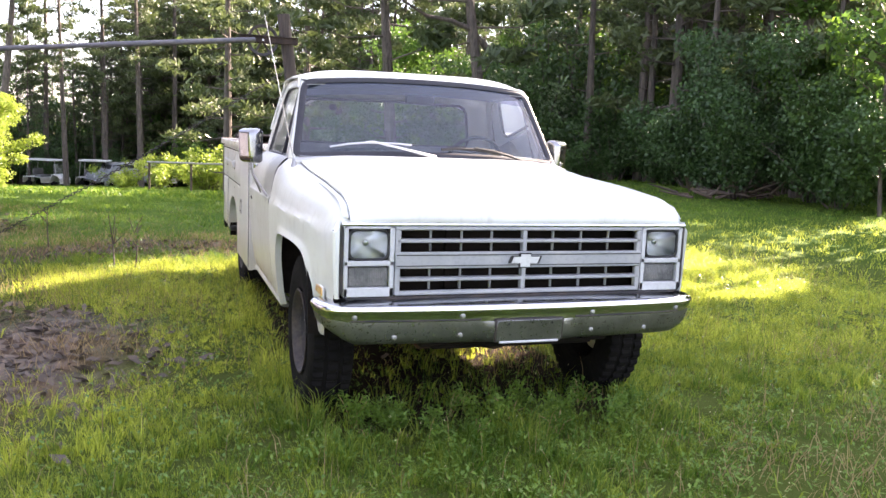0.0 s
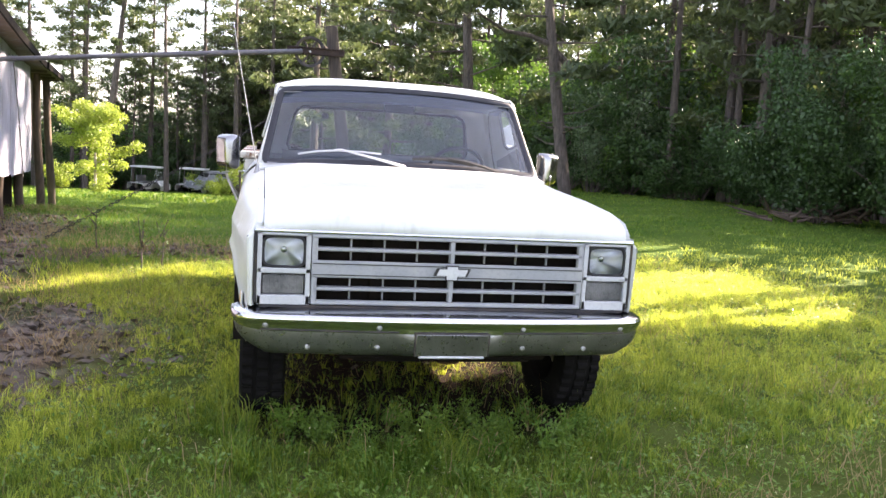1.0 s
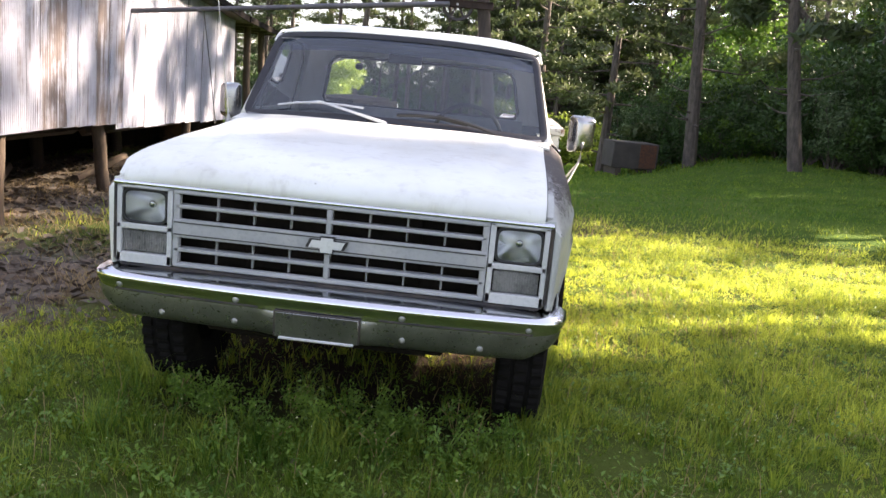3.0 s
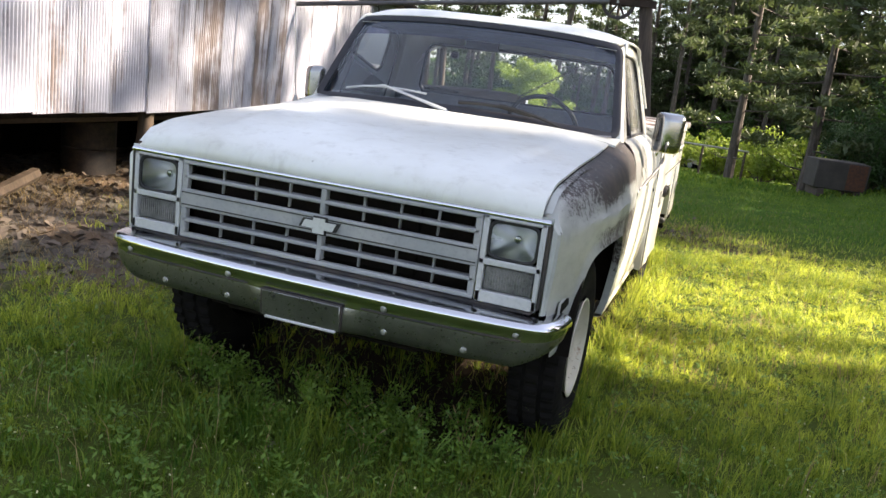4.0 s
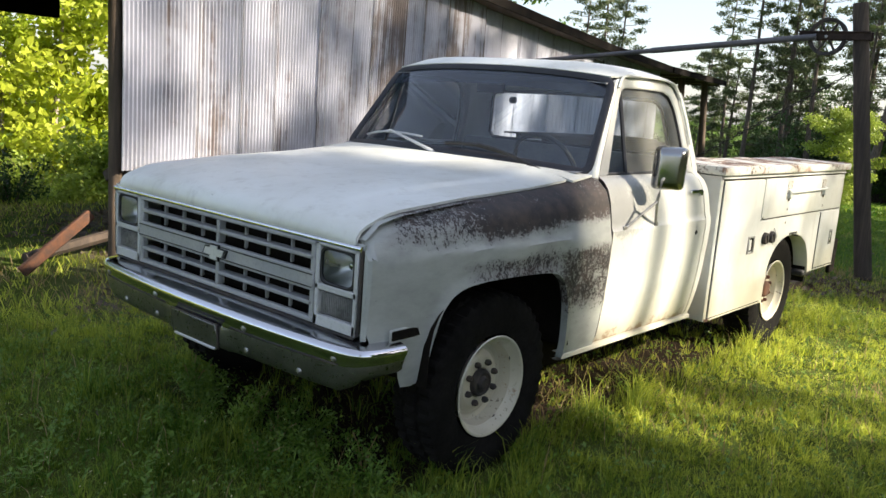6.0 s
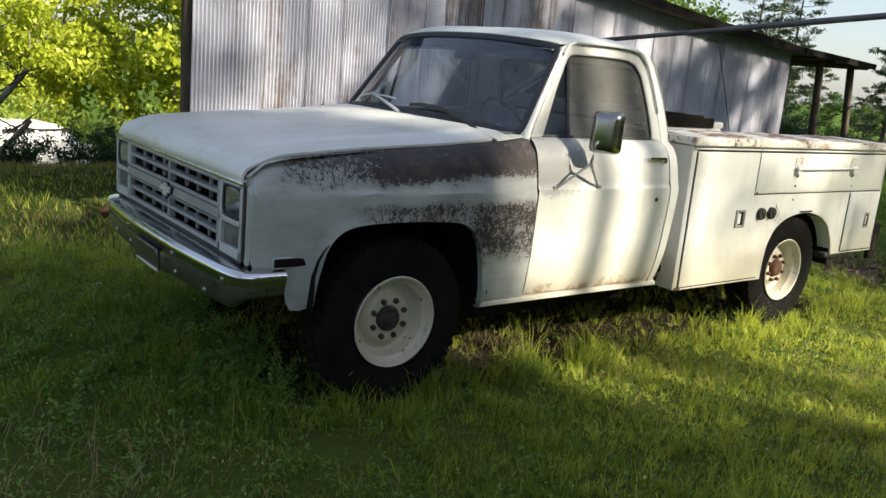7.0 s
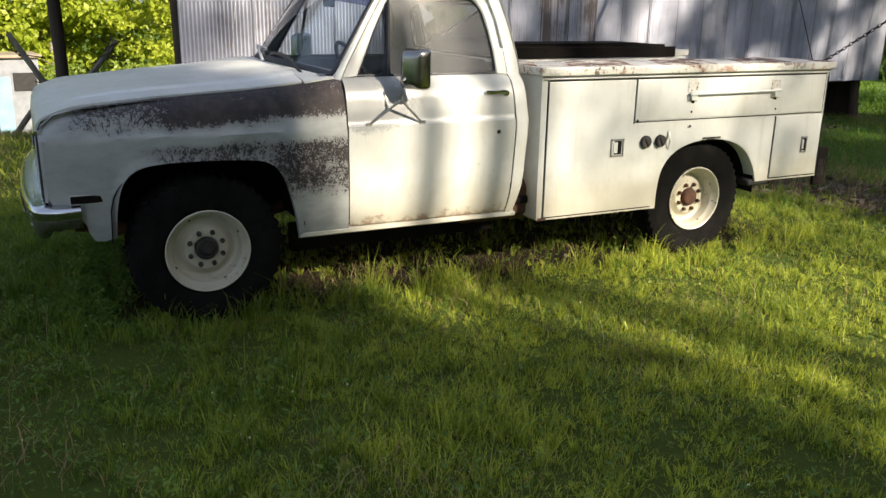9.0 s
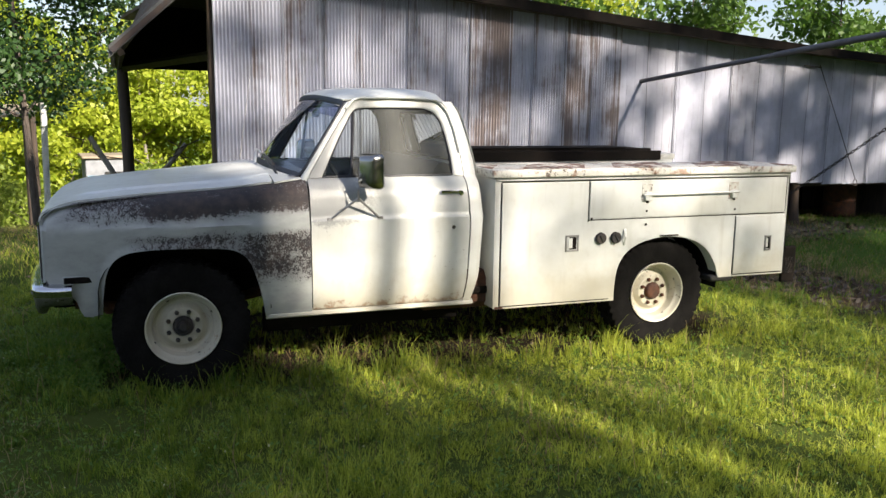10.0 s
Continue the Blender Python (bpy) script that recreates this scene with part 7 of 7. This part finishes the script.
for k in range(34):
    x, y = 13.4 + rl.uniform(-1.7, 1.7), 14.6 + rl.uniform(-0.3, 0.7)
    z = gz(x, y)
    ang, ln = rl.uniform(0, 6.28), rl.uniform(0.35, 1.1)
    d = Vector((math.cos(ang) * ln, math.sin(ang) * ln, rl.uniform(-0.05, 0.5)))
    log = thing("dead_branch", "grey dead branch in a heap at the wood's edge", "branch", (x, y, z + 0.04 + 0.005 * k), 0, "branches of the grey heap")
    part("branch_wood", tube(bent((0, 0, 0), tuple(d), 6, 0.08, k), 0.05, 6, taper=[0.045, 0.04, 0.035, 0.03, 0.022, 0.012]), WOOD_OLD if k % 4 else WOOD_DARK, log)
for x, y, h in ((-2.05, 4.6, 0.55), (-1.85, 4.5, 0.45), (-2.9, 6.9, 0.5)):
    twig = thing("sapling_twig", "small bare sapling standing in dry grass", "sapling", (x, y, gz(x, y)))
    bm = tube(bent((0, 0, -0.05), (rl.uniform(-0.1, 0.1), 0.05, h), 5, 0.03, int(h * 100)), 0.009, 5, taper=[0.011, 0.009, 0.008, 0.006, 0.003])
    for j in range(4):
        b = Vector((0, 0, h * rl.uniform(0.4, 0.9)))
        tube([b, b + Vector((rl.uniform(-0.14, 0.14), rl.uniform(-0.14, 0.14), rl.uniform(0.06, 0.2)))], 0.005, 4, bm=bm, cap=False)
    part("stem", bm, BARK, twig)
    finish("foliage", leaf_mesh("foliage", [(0, 0, h * 0.7), (0.05, 0.05, h)], [0.15, 0.12], 40, 0.045, int(x * -100), 0.5), LEAF_MID, twig, smooth=False)

# ---------------------------------------------------------------- clutter under and beside the barn
def barrel(x, y, z, mat, turn=0):
    t = thing("steel_drum", "old rusty steel drum in the dark under the barn", "drum", (x, y, z), turn)
    prof = [(0.0, 0.0), (0.27, 0.0), (0.285, 0.01), (0.28, 0.28), (0.292, 0.29), (0.28, 0.30), (0.28, 0.57), (0.292, 0.58), (0.28, 0.59), (0.285, 0.86), (0.27, 0.87), (0.0, 0.86)]
    part("drum_shell", lathe(prof, 24, "z"), mat, t)
    return t


for w, s, m in ((0.9, 11.6, RUST), (1.2, 12.2, DARKSTEEL), (1.3, 3.4, DARKSTEEL)):
    p = bp(w, s, 0)
    barrel(p.x, p.y, gz(p.x, p.y), m)
for k, (w, s, ln, tilt, r0) in enumerate(((0.9, 0.4, 1.4, 0.15, 0.05), (0.7, 1.2, 1.8, 0.05, 0.06), (1.1, 4.6, 2.2, 0.04, 0.07), (0.8, 7.2, 2.4, 0.03, 0.06), (0.6, 8.6, 1.9, 0.1, 0.05))):
    p = bp(w, s, 0)
    t = thing("old_timber", "old weathered timber lying under the barn", "timber", (p.x, p.y, gz(p.x, p.y)), 8.4 + 20 * math.sin(k), "timbers under the barn")
    part("timber_beam", tube([(0, -ln / 2, r0), (0, ln / 2, r0 + tilt * ln)], r0, 6), WOOD_OLD if k % 2 else WOOD_DARK, t)
p = bp(0.35, -0.05, 0)
meter = thing("standpipe", "rusty metal pipe strapped to the barn's corner post", "pipe", (p.x + 0.42, p.y + 0.06, gz(p.x, p.y)), 0)
part("pipe_body", tube([(0, 0, -0.1), (0.01, 0, 0.42), (0, 0, 0.78)], 0.03, 8), RUST, meter)
part("pipe_cap", lathe([(0.0, 0.05), (0.04, 0.04), (0.045, 0.0)], 12, "z", (0, 0, 0.76)), RUST, meter)
stick = thing("broken_board", "broken rusty board leaning by the barn corner", "board", (-3.55, 0.15, gz(-3.55, 0.15)))
part("board_wood", box((0.05, 0.70, 0.09), (0, 0.0, 0.30), 0.01, Matrix.Rotation(radians(38), 4, "X")), RUST, stick)


# ---------------------------------------------------------------- grass
def blade_mesh(name, x, y, h, wdt, lean, seed, lean_xy=None):
    g = np.random.default_rng(seed)
    n = len(x)
    ang, la = g.random(n) * 6.283, g.random(n) * 6.283
    dx, dy = np.cos(ang) * wdt / 2, np.sin(ang) * wdt / 2
    lx, ly = np.cos(la) * lean * h, np.sin(la) * lean * h
    if lean_xy:
        lx, ly = lean_xy[0] * h, lean_xy[1] * h
    z = ground_z(x, y) - 0.01
    v = np.stack([np.stack([x - dx, y - dy, z], 1), np.stack([x + dx, y + dy, z], 1), np.stack([x + dx * 0.7 + lx * 0.35, y + dy * 0.7 + ly * 0.35, z + h * 0.6], 1), np.stack([x - dx * 0.7 + lx * 0.35, y - dy * 0.7 + ly * 0.35, z + h * 0.6], 1), np.stack([x + lx, y + ly, z + h * (1 - 0.25 * lean)], 1)], 1).reshape(-1, 3)
    me = bpy.data.meshes.new(name)
    me.vertices.add(5 * n)
    me.vertices.foreach_set("co", v.ravel())
    base = np.arange(n)[:, None] * 5
    loops = np.concatenate([base + np.array([[0, 1, 2, 3]]), base + np.array([[3, 2, 4]])], 1).ravel()
    me.loops.add(7 * n)
    me.loops.foreach_set("vertex_index", loops)
    me.polygons.add(2 * n)
    starts = np.stack([np.arange(n) * 7, np.arange(n) * 7 + 4], 1).ravel()
    me.polygons.foreach_set("loop_start", starts)
    me.update()
    me.validate()
    return me


def mud(x, y):
    """How bare the ground is, 0 to 1: the strip beside the barn."""
    wob = 0.5 * np.sin(x * 2.1 + y * 1.3) + 0.4 * np.sin(y * 2.9 - x)
    return smoothstep(-1.2, 0.1, y + 0.35 * x + 0.5 * wob) * (1 - smoothstep(-2.1, -1.4, x + 0.12 * y + 0.5 * wob + 1.15 * smoothstep(2.3, 3.2, y))) * (1 - smoothstep(8.5, 11.5, y + wob)) * smoothstep(-8.5, -6.5, x) * (1 - 0.85 * smoothstep(2.2, 2.8, y + wob) * (1 - smoothstep(3.7, 4.2, y + wob)) * smoothstep(-4.2, -3.2, x))


def scatter(n, x0, x1, y0, y1, seed, keep=None, clump=0.0):
    g = np.random.default_rng(seed)
    x, y = x0 + (x1 - x0) * g.random(n), y0 + (y1 - y0) * g.random(n)
    if clump:
        x, y = x + clump * np.sin(9.0 * y + 3 * np.sin(4 * x)), y + clump * np.sin(8.0 * x + 3 * np.sin(5 * y))
    k = g.random(n) < (keep(x, y) if keep else 1)
    wheels = np.ones(n, bool)
    for wx in (-0.87, 0.87):
        for wy in (0.0, 3.34):
            wheels &= ~((np.abs(x - wx) < 0.12) & (np.abs(y - wy) < 0.17))
    k &= wheels
    return x[k], y[k], g


def tuftiness(x, y):
    a = np.sin(2.3 * x + 1.7 * np.sin(1.9 * y)) * np.sin(2.1 * y + 1.3 * np.sin(2.6 * x))
    b = np.sin(7.1 * x + 2.1 * np.sin(5.3 * y)) * np.sin(6.7 * y + 1.9 * np.sin(6.1 * x))
    return 0.80 + 0.32 * a + 0.38 * b


def worn(x, y):
    """Trodden ground between the barn and the truck's tail where little grass grows, 0 to 1."""
    return np.exp(-(((x + 0.8) / 2.9) ** 2 + ((y - 6.4 - 0.2 * np.sin(2.3 * x)) / 0.85) ** 2) ** 2)


def in_lawn(x, y):
    """The stretch of lawn round the truck that is walked past, soft at its edges."""
    d = -0.475 * (x + 1.6) + 0.880 * (y + 4.3)
    near = smoothstep(1.1, 1.8, d) * smoothstep(-3.0, -2.2, x) * (1 - smoothstep(4.6, 6.4, x)) * (1 - smoothstep(4.6, 8.0, y))
    return near * (1 - mud(x, y)) * np.where(d > 5.0, 0.75, 1.0) * (1 - 0.8 * worn(x, y))


def under_truck(x, y):
    return (np.abs(x) < 0.95) & (y > -0.95) & (y < 4.45)


# tufts: blades that fan out from a common root and lean the same way
x, y, g = scatter(66000, -3.0, 6.4, -3.6, 8.0, 1, lambda x, y: in_lawn(x, y) * np.where(under_truck(x, y) & (np.abs(x) < 0.85) & (y > -0.55), 0.12, 1.0), 0.03)
m = 10
n = len(x) * m
th = np.repeat((0.055 + 0.085 * g.random(len(x)) ** 1.6) * tuftiness(x, y) * np.where(under_truck(x, y), 1.25, 1.0) * (1 + 0.8 * np.exp(-((np.abs(x) - 0.95) / 0.14) ** 2) * (y > -0.9) * (y < 4.6)), m)
ta = np.repeat(g.random(len(x)) * 6.283, m)
tl = np.repeat(0.5 * g.random(len(x)), m)
fan = g.random(n) * 6.283
bx, by = np.repeat(x, m) + 0.014 * np.cos(fan) * g.random(n), np.repeat(y, m) + 0.014 * np.sin(fan) * g.random(n)
h = th * (0.45 + 0.75 * g.random(n))
out = 0.15 + 0.65 * g.random(n)
lean_xy = (np.cos(fan) * out + np.cos(ta) * tl, np.sin(fan) * out + np.sin(ta) * tl)
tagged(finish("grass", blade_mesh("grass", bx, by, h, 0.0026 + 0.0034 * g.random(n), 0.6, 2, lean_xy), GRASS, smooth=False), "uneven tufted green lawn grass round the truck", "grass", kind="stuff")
# short fine blades between the tufts
x, y, g = scatter(330000, -3.0, 6.2, -3.6, 7.0, 31, lambda x, y: in_lawn(x, y) * np.where(under_truck(x, y) & (y > -0.55), 0.1, 1.0))
h = (0.025 + 0.045 * g.random(len(x))) * tuftiness(x, y)
la, le = g.random(len(x)) * 6.283, 0.3 + 0.8 * g.random(len(x))
me = blade_mesh("short_grass", x, y, h, 0.003, 0.7, 32, (np.cos(la) * le, np.sin(la) * le))
tagged(finish("short_grass", me, GRASS, smooth=False), "short fine lawn grass round the truck", "grass", kind="stuff")
x, y, g = scatter(140000, -9.0, 16.0, -6.0, 26.0, 3, lambda x, y: (1 - mud(x, y)) * (1 - 0.8 * worn(x, y)) * (1 - 0.9 * in_lawn(x, y)), 0.2)
h = (0.05 + 0.085 * g.random(len(x))) * tuftiness(0.6 * x, 0.6 * y)
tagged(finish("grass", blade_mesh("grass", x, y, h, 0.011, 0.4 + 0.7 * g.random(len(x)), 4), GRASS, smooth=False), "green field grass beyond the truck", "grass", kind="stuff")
x, y, g = scatter(60000, -24.0, 20.0, 20.0, 60.0, 5, lambda x, y: (y > 26) | (x < -9))
tagged(finish("grass", blade_mesh("grass", x, y, 0.10 + 0.12 * g.random(len(x)), 0.05, 0.4 + 0.4 * g.random(len(x)), 6), GRASS, smooth=False), "green field grass far behind the truck", "grass", kind="stuff")


def dry_spots(x, y):
    v = np.zeros_like(x)
    for cx, cy, rr in ((-4.4, 2.2, 1.0), (-2.4, 3.1, 1.0), (-1.6, 2.6, 0.6), (-3.3, 3.3, 0.8), (-2.4, 6.8, 1.0), (-1.2, 6.4, 0.8), (-2.9, 0.3, 0.8), (-3.6, -0.4, 0.7), (-2.1, 1.4, 0.5), (0.6, 0.9, 0.5), (1.2, 1.5, 0.5), (-3.0, 7.4, 0.7), (-2.0, 7.5, 0.7), (-1.0, 7.4, 0.7), (0.0, 7.6, 0.7), (1.2, 7.3, 0.7), (-3.9, 8.5, 1.2), (-1.2, -1.6, 0.4), (1.2, -1.6, 0.6), (2.2, -1.2, 0.5), (-1.9, -2.6, 0.7), (2.9, 0.2, 0.5), (-6.0, -3.0, 2.5), (-8.0, 0.0, 2.0), (-7.0, 13.0, 2.0), (-4.5, 5.6, 0.9), (-4.7, 7.6, 0.9), (-5.0, 9.8, 1.0), (-4.8, 12.6, 0.9), (-2.6, 3.6, 0.9), (2.3, 1.9, 0.4), (1.9, 2.6, 0.35)):
        v = np.maximum(v, np.exp(-((x - cx) ** 2 + (y - cy) ** 2) / rr ** 2))
    return v


x, y, g = scatter(150000, -9.0, 5.0, -5.0, 14.0, 7, lambda x, y: 0.05 + 0.05 * (y < -1) + 0.62 * dry_spots(x, y), 0.05)
tagged(finish("dry_grass", blade_mesh("dry_grass", x, y, (0.05 + 0.10 * g.random(len(x))) * (0.7 + 0.5 * dry_spots(x, y)), 0.005, 0.5 + 0.9 * g.random(len(x)), 8), STRAW, smooth=False), "straw-coloured dry grass patches", "grass", kind="stuff")
# low broad-leaved weeds among the grass
x, y, g = scatter(90000, -2.2, 5.5, -4.2, 5.5, 17, lambda x, y: (1 - mud(x, y)) * (0.3 + 0.7 * np.exp(-((x / 1.5) ** 2 + ((y + 1.2) / 0.8) ** 2))), 0.08)
n = len(x)
a, el = g.random(n) * 6.283, 0.2 + 0.6 * g.random(n)
s = 0.008 + 0.012 * g.random(n)
z = ground_z(x, y) + 0.02 + 0.09 * g.random(n)
ux, uy, uz = np.cos(a) * np.cos(el), np.sin(a) * np.cos(el), np.sin(el)
v = np.stack([np.stack([x, y, z], 1), np.stack([x + s * (ux - uy * 0.5), y + s * (uy + ux * 0.5), z + s * uz], 1), np.stack([x + 1.9 * s * ux, y + 1.9 * s * uy, z + 1.5 * s * uz], 1), np.stack([x + s * (ux + uy * 0.5), y + s * (uy - ux * 0.5), z + s * uz], 1)], 1).reshape(-1, 3)
me = bpy.data.meshes.new("weeds")
me.from_pydata(v.tolist(), [], np.arange(4 * n).reshape(-1, 4).tolist())
tagged(finish("weeds", me, WEED, smooth=False), "low broad-leaved weeds in the lawn", "weeds", kind="stuff")
# rank weeds that grow up under the truck's nose
rt = random.Random(41)
for k in range(26):
    x, y, hh = rt.uniform(-0.78, 0.78), rt.uniform(-0.85, -0.35), rt.uniform(0.09, 0.18)
    weed = thing("tall_weed", "leafy green weed growing under the truck's bumper", "weed", (x, y, gz(x, y)), 0, "weeds under the truck")
    bm = bmesh.new()
    cs = []
    for j in range(4):
        tip = Vector((rt.uniform(-0.09, 0.09), rt.uniform(-0.09, 0.09), hh * rt.uniform(0.7, 1.0)))
        tube([(0, 0, -0.03), tip * 0.5 + Vector((0, 0, 0.02)), tip], 0.003, 4, bm=bm, cap=False)
        cs += [tuple(tip * g) for g in (0.45, 0.7, 0.95)]
    part("stem", bm, STRAW if k % 4 == 0 else WEED, weed)
    finish("foliage", leaf_mesh("foliage", cs, [0.055] * len(cs), 300, 0.020, 300 + k, 0.45, 0.0, 0.1), WEED, weed, smooth=False)
# pale flecks: seed heads and small blooms over the lawn
x, y, g = scatter(8000, -2.3, 5.6, -4.4, 5.0, 51, lambda x, y: (1 - mud(x, y)) * (0.35 + 0.65 * (tuftiness(x, y) > 0.9)))
n = len(x)
z = ground_z(x, y) + 0.05 + 0.10 * g.random(n)
d = g.normal(size=(2, n, 3)) * (0.0014 + 0.0014 * g.random(n))[None, :, None]
p = np.stack([x, y, z], 1)
v = np.stack([p - d[0], p + d[1], p + d[0], p - d[1]], 1).reshape(-1, 3)
me = bpy.data.meshes.new("seed_heads")
me.from_pydata(v.tolist(), [], np.arange(4 * n).reshape(-1, 4).tolist())
tagged(finish("seed_heads", me, SEED, smooth=False), "tiny pale seed heads and blooms in the lawn", "grass", kind="stuff")
# taller seeding stalks
x, y, g = scatter(1500, -2.0, 6.0, -4.0, 7.0, 9, lambda x, y: 1 - mud(x, y))
tagged(finish("grass_stalks", blade_mesh("grass_stalks", x, y, 0.13 + 0.13 * g.random(len(x)), 0.004, 0.15 + 0.2 * g.random(len(x)), 10), STRAW, smooth=False), "thin pale seeding grass stalks", "grass", kind="stuff")
# litter of dead leaves and bark on the bare strip
x, y, g = scatter(34000, -7.0, 1.4, -3.5, 11.0, 13, lambda x, y: 0.002 + 0.97 * np.maximum(mud(x, y), 0.55 * worn(x, y)))
n = len(x)
a = g.random(n) * 6.283
s = 0.015 + 0.05 * g.random(n) ** 2
ex, ey = np.cos(a) * s, np.sin(a) * s
z = ground_z(x, y) + 0.012 + 0.012 * g.random(n)
t1, t2 = (g.random(n) - 0.5) * s, (g.random(n) - 0.5) * s
v = np.stack([np.stack([x - ex, y - ey, z + t1], 1), np.stack([x + 0.4 * ey, y - 0.4 * ex, z + t2], 1), np.stack([x + ex, y + ey, z - t1], 1), np.stack([x - 0.4 * ey, y + 0.4 * ex, z - t2], 1)], 1).reshape(-1, 3)
me = bpy.data.meshes.new("leaf_litter")
me.from_pydata(v.tolist(), [], np.arange(4 * n).reshape(-1, 4).tolist())
tagged(finish("leaf_litter", me, LITTER, smooth=False), "dead leaves and bark scraps on bare mud", "leaves", kind="stuff")
